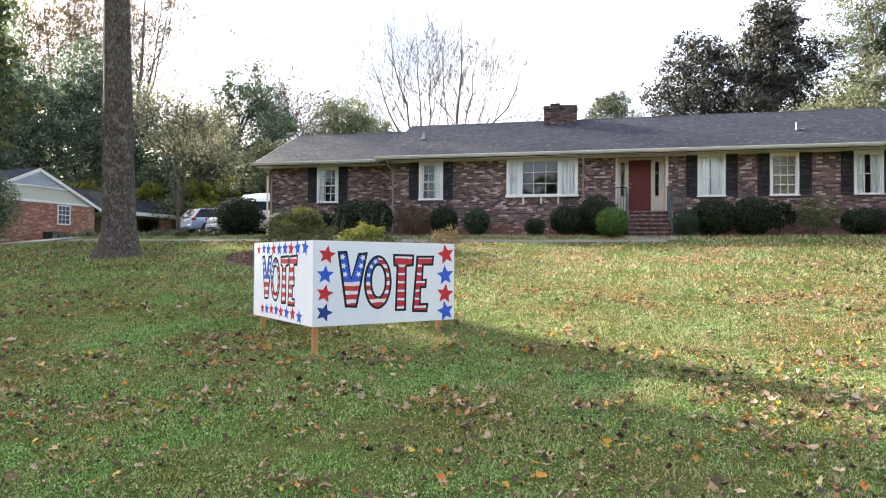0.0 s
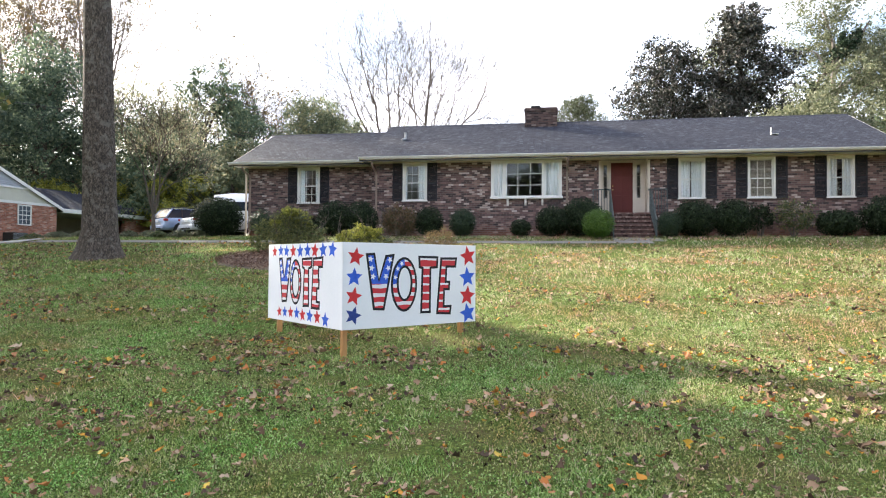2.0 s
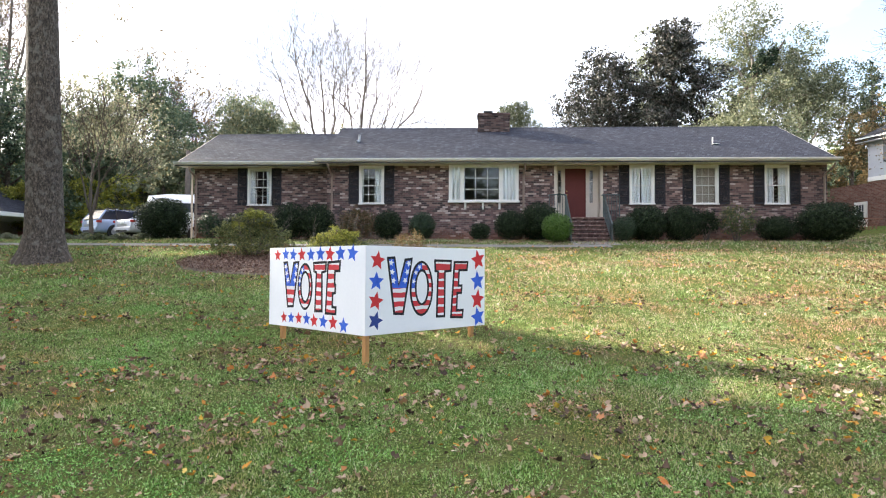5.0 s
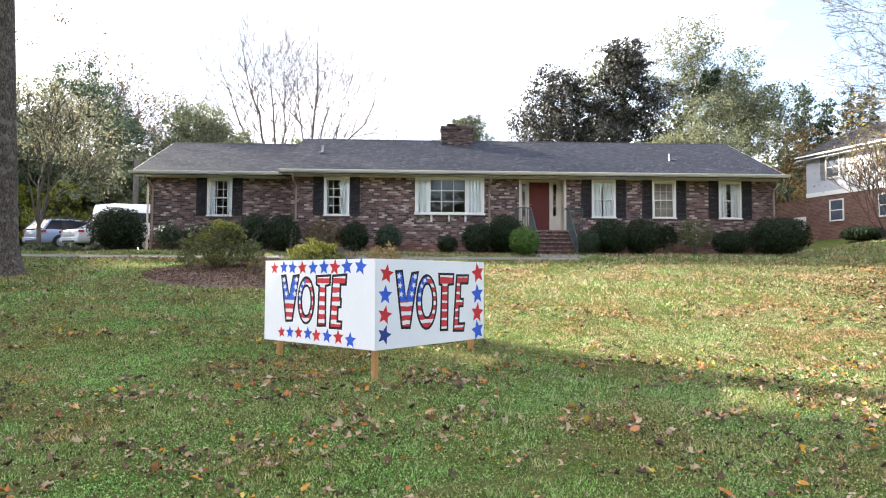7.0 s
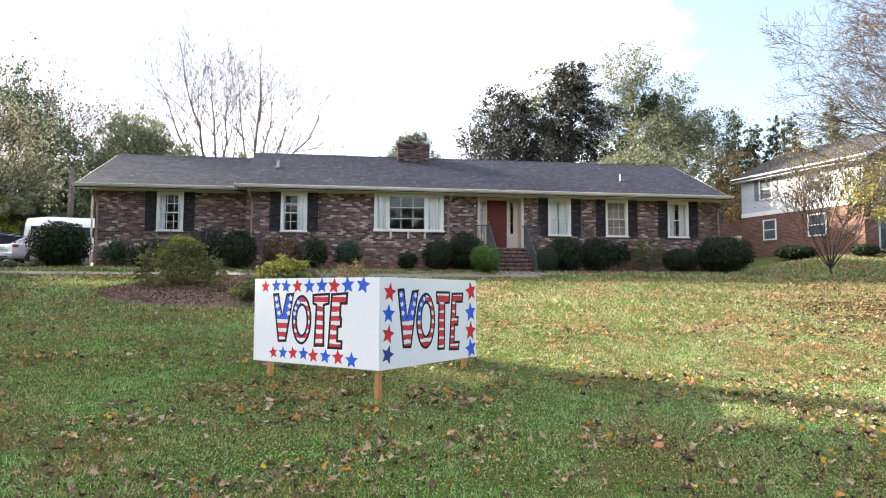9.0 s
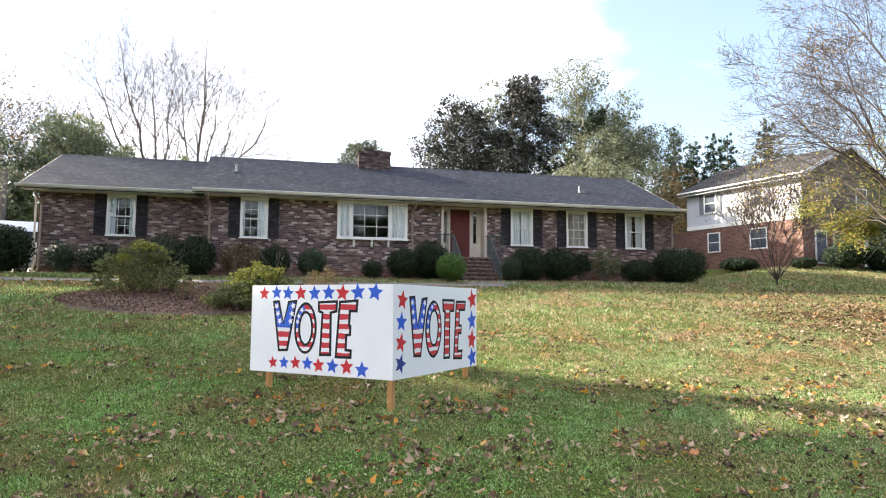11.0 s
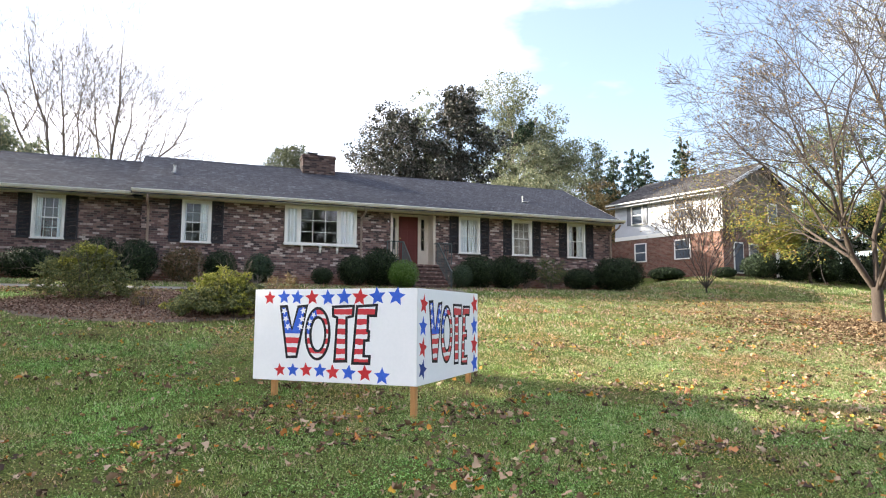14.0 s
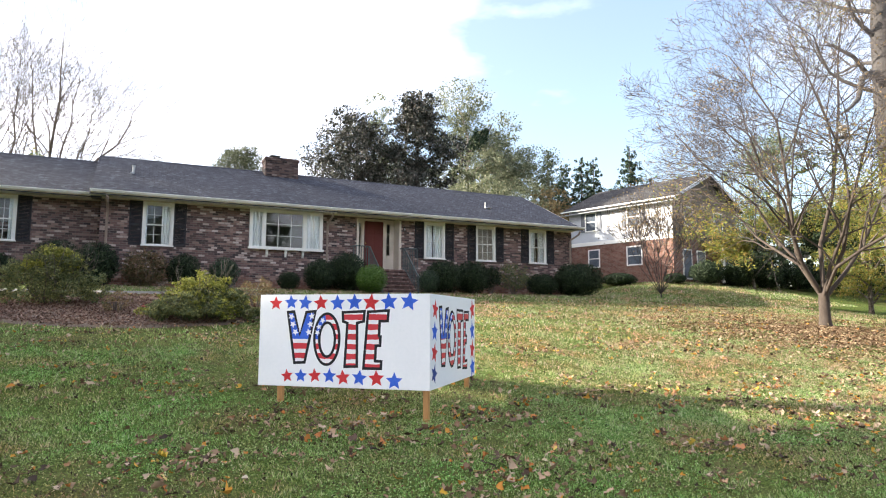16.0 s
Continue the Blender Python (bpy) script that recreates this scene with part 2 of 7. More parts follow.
# lighter copy of the step brick, sky light on the treads put into it
M_NOSING = coursed("skylit_step_brick", 0.075, 0.5, [(0.0, (0.12, 0.066, 0.055)), (0.5, (0.20, 0.12, 0.10)), (1.0, (0.32, 0.22, 0.19))], 0.008, (0.14, 0.115, 0.10), shift=0.0)
M_SHINGLE = coursed("asphalt_shingle", 0.16, 0.125, [(0.0, (0.026, 0.028, 0.040)), (0.5, (0.036, 0.039, 0.053)), (0.9, (0.048, 0.051, 0.067)), (1.0, (0.069, 0.073, 0.091))], 0.014, (0.008, 0.009, 0.013), bump=1.0, rough=0.95, vertical=False, shift=0.37, gloss=0.2)
M_SHINGLE_GREY = coursed("weathered_grey_shingle", 0.19, 0.125, [(0.0, (0.04, 0.038, 0.038)), (0.5, (0.06, 0.057, 0.057)), (1.0, (0.10, 0.095, 0.093))], 0.018, (0.02, 0.019, 0.019), bump=0.8, rough=0.95, vertical=False, shift=0.37, gloss=0.08)
M_CREAM = worn("cream_trim_paint", (0.60, 0.52, 0.43), (0.70, 0.62, 0.53), 0.5, 2.0, 40, 0.06)
M_TAN = worn("tan_painted_metal", (0.24, 0.17, 0.135), (0.32, 0.24, 0.19), 0.55, 3, 40, 0.05)
# tan darkened so the colour holds the shade on street gable and porch
M_TAN_SHADED = worn("shaded_tan_siding", (0.085, 0.072, 0.055), (0.125, 0.105, 0.082), 0.8, 3, 30, 0.05)
M_WHITE = worn("white_trim_paint", (0.79, 0.765, 0.72), (0.86, 0.84, 0.79), 0.45, 2.0, 40, 0.05)
M_SHUTTER = worn("charcoal_shutter_paint", (0.020, 0.0175, 0.021), (0.032, 0.028, 0.033), 0.8, 3.0, 50, 0.08)
M_DOOR = worn("red_door_paint", (0.105, 0.017, 0.013), (0.14, 0.025, 0.019), 0.7, 1.5, 30, 0.04)
M_IRON = worn("green_black_iron", (0.06, 0.075, 0.075), (0.10, 0.125, 0.125), 0.5, 5, 60, 0.1, 0.3)
M_BRASS = worn("aged_brass", (0.45, 0.30, 0.10), (0.6, 0.42, 0.16), 0.3, 8, 60, 0.05, 1.0)
M_METAL = worn("galvanised_metal", (0.30, 0.31, 0.32), (0.42, 0.43, 0.44), 0.6, 6, 50, 0.05, 0.2)
M_BLACK = worn("black_metal", (0.015, 0.015, 0.016), (0.035, 0.035, 0.036), 0.6, 6, 50, 0.1)
M_GRAVEL = worn("pale_gravel", (0.26, 0.245, 0.235), (0.44, 0.42, 0.40), 0.95, 2.0, 45, 0.6)
M_CONCRETE = worn("weathered_concrete", (0.120, 0.109, 0.094), (0.210, 0.195, 0.173), 0.9, 1.2, 35, 0.3)
M_GLASS = glass_pane("window_glass")
M_CURTAIN = worn("white_sheer_cloth", (0.86, 0.87, 0.88), (0.92, 0.93, 0.94), 0.9, 3, 80, 0.05)
M_DARKROOM = worn("room_plaster", (0.30, 0.28, 0.25), (0.38, 0.36, 0.33), 0.9, 1, 20, 0.05)
M_SIGN = worn("white_sign_board", (0.80, 0.81, 0.82), (0.86, 0.86, 0.87), 0.75, 1.3, 25, 0.03)
M_PINE = worn("new_pine_post", (0.36, 0.17, 0.055), (0.52, 0.28, 0.10), 0.7, 3, 30, 0.25, 0, (6, 6, 0.7))
M_RED = worn("red_poster_paint", (0.49, 0.016, 0.022), (0.65, 0.042, 0.045), 0.85, 5, 30, 0.08)
M_BLUE = worn("blue_poster_paint", (0.020, 0.085, 0.50), (0.05, 0.145, 0.66), 0.85, 5, 30, 0.08)
M_NAVY = worn("navy_poster_paint", (0.015, 0.035, 0.18), (0.03, 0.06, 0.26), 0.85, 5, 30, 0.08)
M_PAINT_BLACK = worn("black_poster_paint", (0.005, 0.005, 0.008), (0.013, 0.014, 0.018), 0.85, 6, 40, 0.08)
M_PAINT_WHITE = worn("white_poster_paint", (0.76, 0.76, 0.78), (0.84, 0.84, 0.85), 0.5, 5, 30, 0.06)
M_SIDING_BEIGE = worn("beige_siding", (0.56, 0.53, 0.43), (0.66, 0.63, 0.52), 0.6, 2, 30, 0.05)
M_SHUTTER_GREY = worn("slate_grey_paint", (0.12, 0.13, 0.15), (0.18, 0.19, 0.215), 0.7, 3, 40, 0.05)
M_SIDING_GREY = worn("pale_grey_siding", (0.44, 0.455, 0.49), (0.52, 0.535, 0.57), 0.6, 2, 30, 0.05)
def ridged_bark():
    """Old bark: broken plates with lichen patches."""
    m, n, l, bs = shader("furrowed_bark")
    co, mp = n.new("ShaderNodeTexCoord"), n.new("ShaderNodeMapping")
    mp.inputs["Scale"].default_value = (1.0, 1.0, 0.42)
    l.new(co.outputs["Object"], mp.inputs["Vector"])
    vo, nz, li = n.new("ShaderNodeTexVoronoi"), n.new("ShaderNodeTexNoise"), n.new("ShaderNodeTexNoise")
    vo.feature = "DISTANCE_TO_EDGE"
    vo.inputs["Scale"].default_value = 19
    nz.inputs["Scale"].default_value, nz.inputs["Detail"].default_value = 22, 8
    li.inputs["Scale"].default_value, li.inputs["Detail"].default_value = 6.0, 8
    warp = n.new("ShaderNodeMix")
    warp.data_type = "RGBA"
    warp.inputs["Factor"].default_value = 0.16
    l.new(mp.outputs["Vector"], warp.inputs["A"])
    l.new(nz.outputs["Color"], warp.inputs["B"])
    l.new(warp.outputs["Result"], vo.inputs["Vector"])
    l.new(mp.outputs["Vector"], nz.inputs["Vector"])
    l.new(co.outputs["Object"], li.inputs["Vector"])
    r = ramp_node(n, [(0.0, (0.030, 0.023, 0.018)), (0.18, (0.094, 0.071, 0.053)), (0.58, (0.200, 0.160, 0.126))])
    mixv = math_node(n, l, "ADD", math_node(n, l, "MULTIPLY", vo.outputs["Distance"], 1.3), math_node(n, l, "MULTIPLY", math_node(n, l, "SUBTRACT", nz.outputs["Fac"], 0.5), 0.8))
    l.new(mixv, r.inputs["Fac"])
    lr = ramp_node(n, [(0.52, (0, 0, 0)), (0.64, (0.45, 0.45, 0.45))])
    l.new(li.outputs["Fac"], lr.inputs["Fac"])
    out = n.new("ShaderNodeMix")
    out.data_type = "RGBA"
    l.new(lr.outputs["Color"], out.inputs["Factor"])
    l.new(r.outputs["Color"], out.inputs["A"])
    out.inputs["B"].default_value = (0.26, 0.235, 0.195, 1)
    l.new(out.outputs["Result"], bs.inputs["Base Color"])
    bs.inputs["Roughness"].default_value = 0.95
    add_bump(n, l, bs, mixv, 1.0, 0.03)
    return m


M_BARK = ridged_bark()
M_BARK_TREE = worn("flaking_tan_bark", (0.033, 0.023, 0.017), (0.070, 0.050, 0.037), 0.85, 6, 30, 0.5, 0, (1.5, 1.5, 0.5))
M_BARK_GREY = worn("grey_furrowed_bark", (0.034, 0.030, 0.028), (0.075, 0.066, 0.060), 0.9, 4, 22, 0.8, 0, (1.5, 1.5, 0.4))
M_BARK_PALE = worn("pale_smooth_bark", (0.20, 0.165, 0.13), (0.36, 0.31, 0.26), 0.8, 5, 30, 0.4, 0, (1.5, 1.5, 0.5))
M_TWIG_DARK = worn("lilac_brown_twigs", (0.030, 0.024, 0.024), (0.056, 0.044, 0.042), 0.9, 5, 40, 0.2)
M_TWIG = worn("brown_twigs", (0.075, 0.058, 0.045), (0.16, 0.13, 0.11), 0.9, 5, 40, 0.2)
M_TYRE = worn("tyre_rubber", (0.012, 0.012, 0.012), (0.03, 0.03, 0.03), 0.8, 8, 60, 0.1)
M_CAR_BLUE = worn("silver_blue_car_paint", (0.30, 0.39, 0.58), (0.34, 0.43, 0.62), 0.35, 1, 10, 0.0, 0.15, coat=1.0)
M_CAR_SILVER = worn("silver_car_paint", (0.48, 0.52, 0.60), (0.53, 0.57, 0.65), 0.35, 1, 10, 0.0, 0.15, coat=1.0)
M_VAN = worn("white_van_paint", (0.76, 0.77, 0.78), (0.82, 0.83, 0.84), 0.3, 1, 10, 0.0, coat=0.6)
M_CAR_GLASS = worn("tinted_car_glass", (0.022, 0.030, 0.046), (0.034, 0.044, 0.064), 0.08, 1, 10, 0.0)
M_HOUSE_GLASS = worn("house_window_glass", (0.05, 0.062, 0.08), (0.13, 0.15, 0.18), 0.12, 1.5, 10, 0.0)
M_TAIL = worn("red_tail_lamp", (0.36, 0.03, 0.03), (0.48, 0.06, 0.06), 0.15, 1, 10, 0.0)
M_RIM = worn("alloy_rim", (0.34, 0.34, 0.36), (0.46, 0.46, 0.48), 0.6, 4, 30, 0.0, 0.3)
M_BARK_CHIP = foliage("bark_mulch_chips", [(0, (0.083, 0.046, 0.033)), (0.5, (0.213, 0.124, 0.089)), (1, (0.411, 0.282, 0.216))], 0.9, 0.0, gloss=0.1)
M_LITTER = foliage("fallen_leaves", [(0, (0.050, 0.034, 0.026)), (0.22, (0.105, 0.066, 0.046)), (0.36, (0.214, 0.128, 0.078)), (0.54, (0.400, 0.275, 0.180)), (0.70, (0.470, 0.360, 0.260)), (0.86, (0.456, 0.162, 0.046)), (0.94, (0.532, 0.266, 0.041)), (0.97, (0.589, 0.399, 0.055)), (1, (0.50, 0.42, 0.33))], 0.8, 0.12, gloss=0.2)
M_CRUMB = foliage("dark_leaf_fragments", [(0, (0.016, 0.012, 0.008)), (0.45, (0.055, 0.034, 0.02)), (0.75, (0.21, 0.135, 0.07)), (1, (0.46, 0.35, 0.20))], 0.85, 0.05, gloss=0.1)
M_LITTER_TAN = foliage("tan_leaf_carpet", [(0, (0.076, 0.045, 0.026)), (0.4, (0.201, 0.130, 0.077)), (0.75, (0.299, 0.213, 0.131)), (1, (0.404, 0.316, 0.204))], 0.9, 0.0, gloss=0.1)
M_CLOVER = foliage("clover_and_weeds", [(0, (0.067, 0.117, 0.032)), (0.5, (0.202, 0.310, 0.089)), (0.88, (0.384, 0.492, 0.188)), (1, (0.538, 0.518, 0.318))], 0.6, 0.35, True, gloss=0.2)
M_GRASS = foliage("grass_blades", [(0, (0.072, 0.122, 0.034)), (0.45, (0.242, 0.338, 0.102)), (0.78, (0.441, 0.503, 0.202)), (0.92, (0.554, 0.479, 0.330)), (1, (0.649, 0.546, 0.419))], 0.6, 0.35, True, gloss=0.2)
M_LEAF_BOX = foliage("dark_glossy_leaves", [(0, (0.008, 0.014, 0.007)), (0.6, (0.016, 0.030, 0.012)), (0.9, (0.040, 0.060, 0.026)), (1, (0.08, 0.10, 0.055))], 0.72, 0.1, gloss=0.2)
M_LEAF_CONIFER = foliage("dark_conifer_needles", [(0, (0.014, 0.027, 0.015)), (0.6, (0.028, 0.052, 0.026)), (1, (0.065, 0.095, 0.045))], 0.6, 0.12)
M_LEAF_PINE = foliage("dusky_pine_leaves", [(0, (0.055, 0.083, 0.059)), (0.6, (0.109, 0.154, 0.099)), (1, (0.244, 0.279, 0.170))], 0.55, 0.5)
M_LEAF_ROUND = foliage("bright_boxwood_leaves", [(0, (0.045, 0.095, 0.015)), (0.6, (0.085, 0.165, 0.025)), (1, (0.15, 0.25, 0.05))], 0.5, 0.3)
M_LEAF_AZALEA = foliage("olive_azalea_leaves", [(0, (0.081, 0.101, 0.044)), (0.65, (0.166, 0.189, 0.073)), (1, (0.364, 0.338, 0.117))], 0.65, 0.25)
M_LEAF_GOLD = foliage("yellow_green_azalea_leaves", [(0, (0.127, 0.155, 0.033)), (0.5, (0.293, 0.305, 0.055)), (1, (0.540, 0.494, 0.099))], 0.6, 0.3)
M_LEAF_RUST = foliage("sparse_rust_leaves", [(0, (0.07, 0.075, 0.03)), (0.5, (0.13, 0.10, 0.05)), (1, (0.26, 0.15, 0.09))], 0.6, 0.3)
M_LEAF_MAGNOLIA = foliage("magnolia_leaves", [(0, (0.020, 0.025, 0.019)), (0.45, (0.040, 0.047, 0.034)), (0.78, (0.078, 0.066, 0.054)), (1, (0.14, 0.125, 0.11))], 0.45, 0.15, gloss=0.35)
M_LEAF_PALE = foliage("pale_green_leaves", [(0, (0.09, 0.105, 0.06)), (0.5, (0.145, 0.16, 0.09)), (1, (0.25, 0.25, 0.155))], 0.55, 0.4)
M_LEAF_WOOD = foliage("grey_green_wood_leaves", [(0, (0.138, 0.168, 0.099)), (0.6, (0.227, 0.249, 0.145)), (0.9, (0.343, 0.330, 0.190)), (1, (0.454, 0.365, 0.171))], 0.55, 0.45)
M_LEAF_DEEP = foliage("deep_green_leaves", [(0, (0.071, 0.111, 0.068)), (0.6, (0.139, 0.186, 0.109)), (1, (0.292, 0.308, 0.166))], 0.5, 0.5)
M_LEAF_MID = foliage("mid_green_leaves", [(0, (0.060, 0.092, 0.040)), (0.6, (0.112, 0.146, 0.061)), (0.9, (0.212, 0.208, 0.079)), (1, (0.342, 0.245, 0.079))], 0.5, 0.5)
M_LEAF_YELLOW = foliage("turning_yellow_leaves", [(0, (0.078, 0.116, 0.025)), (0.4, (0.177, 0.198, 0.041)), (0.75, (0.321, 0.273, 0.051)), (1, (0.299, 0.175, 0.061))], 0.5, 0.4)
M_LEAF_STRAW = foliage("dull_straw_green_leaves", [(0, (0.14, 0.15, 0.095)), (0.6, (0.235, 0.235, 0.150)), (1, (0.38, 0.33, 0.22))], 0.6, 0.45)
M_LEAF_BROWN = foliage("brown_autumn_leaves", [(0, (0.10, 0.08, 0.04)), (0.5, (0.19, 0.14, 0.065)), (1, (0.30, 0.19, 0.08))], 0.6, 0.3)


def ground_material():
    m, n, l, b = shader("lawn_soil_and_turf")
    co = n.new("ShaderNodeTexCoord")
    nz = []
    for s, d in ((0.28, 4), (1.7, 6), (38.0, 6), (160.0, 3)):
        k = n.new("ShaderNodeTexNoise")
        k.inputs["Scale"].default_value, k.inputs["Detail"].default_value = s, d
        l.new(co.outputs["Object"], k.inputs["Vector"])
        nz.append(k.outputs["Fac"])
    green = ramp_node(n, [(0.35, (0.02, 0.036, 0.008)), (0.5, (0.07, 0.105, 0.02)), (0.66, (0.16, 0.20, 0.045))])
    l.new(nz[2], green.inputs["Fac"])
    dry = ramp_node(n, [(0.35, (0.05, 0.036, 0.018)), (0.65, (0.20, 0.145, 0.075))])
    l.new(nz[3], dry.inputs["Fac"])
    patch = n.new("ShaderNodeMix")
    patch.inputs["Factor"].default_value = 0.55
    l.new(nz[0], patch.inputs["A"])
    l.new(nz[1], patch.inputs["B"])
    f = ramp_node(n, [(0.44, (0.05, 0.05, 0.05)), (0.62, (0.6, 0.6, 0.6))])
    l.new(patch.outputs["Result"], f.inputs["Fac"])
    mix = n.new("ShaderNodeMix")
    mix.data_type = "RGBA"
    l.new(f.outputs["Color"], mix.inputs["Factor"])
    l.new(green.outputs["Color"], mix.inputs["A"])
    l.new(dry.outputs["Color"], mix.inputs["B"])
    l.new(mix.outputs["Result"], b.inputs["Base Color"])
    b.inputs["Roughness"].default_value, b.inputs["Specular IOR Level"].default_value = 0.95, 0.05
    add_bump(n, l, b, nz[2], 0.8, 0.04)
    return m


M_GROUND = ground_material()

# ---- mesh helpers ----
class Geo:
    """Collects vertices and faces of one mesh."""

    def __init__(self):
        self.v, self.f = [], []

    def box(self, x0, x1, y0, y1, z0, z1):
        k = len(self.v)
        self.v += [(x, y, z) for z in (z0, z1) for y in (y0, y1) for x in (x0, x1)]
        self.f += [tuple(k + i for i in q) for q in ((0, 2, 3, 1), (4, 5, 7, 6), (0, 1, 5, 4), (2, 6, 7, 3), (0, 4, 6, 2), (1, 3, 7, 5))]
        return self

    def tube(self, pts, radii, sides=8, cap=True):
        """A tapered tube along a line of points."""
        k, n = len(self.v), len(pts)
        side = Vector((1, 0, 0))
        for i, p in enumerate(pts):
            p = Vector(p)
            d = (Vector(pts[min(i + 1, n - 1)]) - Vector(pts[max(i - 1, 0)])).normalized()
            side = side - d * side.dot(d)
            if side.length < 1e-4:
                side = d.orthogonal()
            side.normalize()
            up = d.cross(side)
            for j in range(sides):
                a = 2 * math.pi * j / sides
                self.v.append(tuple(p + (side * math.cos(a) + up * math.sin(a)) * radii[i]))
        for i in range(n - 1):
            for j in range(sides):
                a, b = k + i * sides + j, k + i * sides + (j + 1) % sides
                self.f.append((a, b, b + sides, a + sides))
        if cap:
            self.f.append(tuple(k + j for j in range(sides))[::-1])
            self.f.append(tuple(k + (n - 1) * sides + j for j in range(sides)))
        return self

    def prism(self, poly, place, d0, d1):
        """A flat outline (u, v) given depth from d0 to d1; place(u, v, d) gives the point."""
        k, n = len(self.v), len(poly)
        self.v += [place(u, v, d0) for u, v in poly] + [place(u, v, d1) for u, v in poly]
        self.f.append(tuple(range(k + n - 1, k - 1, -1)))
        self.f.append(tuple(range(k + n, k + 2 * n)))
        self.f += [(k + i, k + (i + 1) % n, k + n + (i + 1) % n, k + n + i) for i in range(n)]
        return self

    def loft(self, rings, closed=True):
        """Skin over rings of equal counts."""
        k, n = len(self.v), len(rings[0])
        for r in rings:
            self.v += [tuple(p) for p in r]
        for i in range(len(rings) - 1):
            for j in range(n if closed else n - 1):
                a, b = k + i * n + j, k + i * n + (j + 1) % n
                self.f.append((a, b, b + n, a + n))
        return self

    def make(self, name, material, parent=None, label="", bevel=0.0, smooth=False, fix=True, weld=False):
        me = bpy.data.meshes.new(name)
        me.from_pydata(self.v, [], self.f)
        if bevel or fix or weld:
            bm = bmesh.new()
            bm.from_mesh(me)
            if weld:
                bmesh.ops.remove_doubles(bm, verts=bm.verts[:], dist=0.0005)
            if fix:
                bmesh.ops.recalc_face_normals(bm, faces=bm.faces)
            if bevel:
                bmesh.ops.bevel(bm, geom=bm.edges[:], offset=bevel, segments=1, affect="EDGES", clamp_overlap=True)
            bm.to_mesh(me)
            bm.free()
        me.materials.append(material)
        if smooth:
            me.polygons.foreach_set("use_smooth", [True] * len(me.polygons))
        ob = new(name, me)
        if parent is not None:
            ob.parent = parent
        if label:
            tagged(ob, label)
        return ob


def thing(name, label, category, at=(0, 0, 0), rz=0, group="", kind=""):
    ob = new(name)
    ob.matrix_world = pose(*at, 0, 0, rz)
    return tagged(ob, label, category, group, kind)


def quads_object(name, centres, normals, sizes, material, parent=None, aspect=0.6, rng=None, bend=0.25):
    """Many small leaves, each a pointed, bent quad."""
    rng = rng or np.random.default_rng(1)
    n = len(centres)
    a = np.cross(normals, rng.normal(size=(n, 3)))
    a /= np.linalg.norm(a, axis=1)[:, None] + 1e-9
    b = np.cross(normals, a)
    s = sizes[:, None]
    tip = centres + a * s * 0.5 - normals * s * bend * 0.3
    tail = centres - a * s * 0.5 - normals * s * bend * 0.3
    left = centres + b * s * 0.5 * aspect + normals * s * bend * 0.2
    right = centres - b * s * 0.5 * aspect + normals * s * bend * 0.2
    v = np.stack([tip, left, tail, right], 1).reshape(-1, 3)
    me = bpy.data.meshes.new(name)
    me.vertices.add(4 * n)
    me.vertices.foreach_set("co", v.astype(np.float32).ravel())
    me.loops.add(4 * n)
    me.loops.foreach_set("vertex_index", np.arange(4 * n, dtype=np.int32))
    me.polygons.add(n)
    me.polygons.foreach_set("loop_start", np.arange(0, 4 * n, 4, dtype=np.int32))
    me.materials.append(material)
    me.update(calc_edges=True)
    ob = new(name, me)
    if parent is not None:
        ob.parent = parent
    return ob


def curled_leaves(name, centres, normals, sizes, material, rng, widths=(0.05, 0.40, 0.21, 0.38, 0.05), slack=0.65):
    """Fallen leaves: each folded along its midrib, curled along its length, with an uneven lobed edge."""
    n, m = len(centres), len(widths)
    a = np.cross(normals, rng.normal(size=(n, 3)))
    a /= np.linalg.norm(a, axis=1)[:, None] + 1e-9
    b = np.cross(normals, a)
    fold, curl, sway = rng.uniform(-0.2, 1.2, n), rng.uniform(-0.5, 1.3, n), rng.normal(0, 0.25, n)
    slim = rng.uniform(0.55, 1.15, n)
    co = np.empty((n, m * 3, 3))
    for k, w in enumerate(widths):
        t = k / (m - 1) - 0.5
        mid = centres + a * (t * sizes)[:, None] + b * (sway * t * t * sizes)[:, None] + normals * (curl * t * t * sizes)[:, None]
        for j, side in enumerate((-1, 0, 1)):
            r = w * slim * sizes * (1 + slack * rng.uniform(-1, 1, n)) * side
            co[:, k * 3 + j] = mid + b * r[:, None] + normals * (np.abs(r) * fold * (1 + 0.5 * rng.uniform(-1, 1, n)))[:, None]
    quad = np.array([(k * 3 + j, k * 3 + j + 1, k * 3 + j + 4, k * 3 + j + 3) for k in range(m - 1) for j in (0, 1)], dtype=np.int32)
    idx = (quad[None] + (np.arange(n, dtype=np.int32) * m * 3)[:, None, None]).ravel()
    me = bpy.data.meshes.new(name)
    me.vertices.add(n * m * 3)
    me.vertices.foreach_set("co", co.astype(np.float32).ravel())
    me.loops.add(len(idx))
    me.loops.foreach_set("vertex_index", idx)
    me.polygons.add(len(idx) // 4)
    me.polygons.foreach_set("loop_start", np.arange(0, len(idx), 4, dtype=np.int32))
    me.materials.append(material)
    me.update(calc_edges=True)
    return new(name, me)


def smoothstep(x, a, b):
    t = np.clip((x - a) / (b - a), 0, 1)
    return t * t * (3 - 2 * t)


SLOPE_Y = np.array([-300, -60, -20, 0, 4.7, 7, 8.5, 10, 12.5, 15.7, 19.2, 22, 23.7, 26, 40, 60, 200, 1500])
SLOPE_Z = np.array([-3, -2.5, -1, .12, .43, .55, .62, .83, 1.33, 1.85, 2.26, 2.68, 2.9, 3.02, 3.6, 4.4, 6, 8])


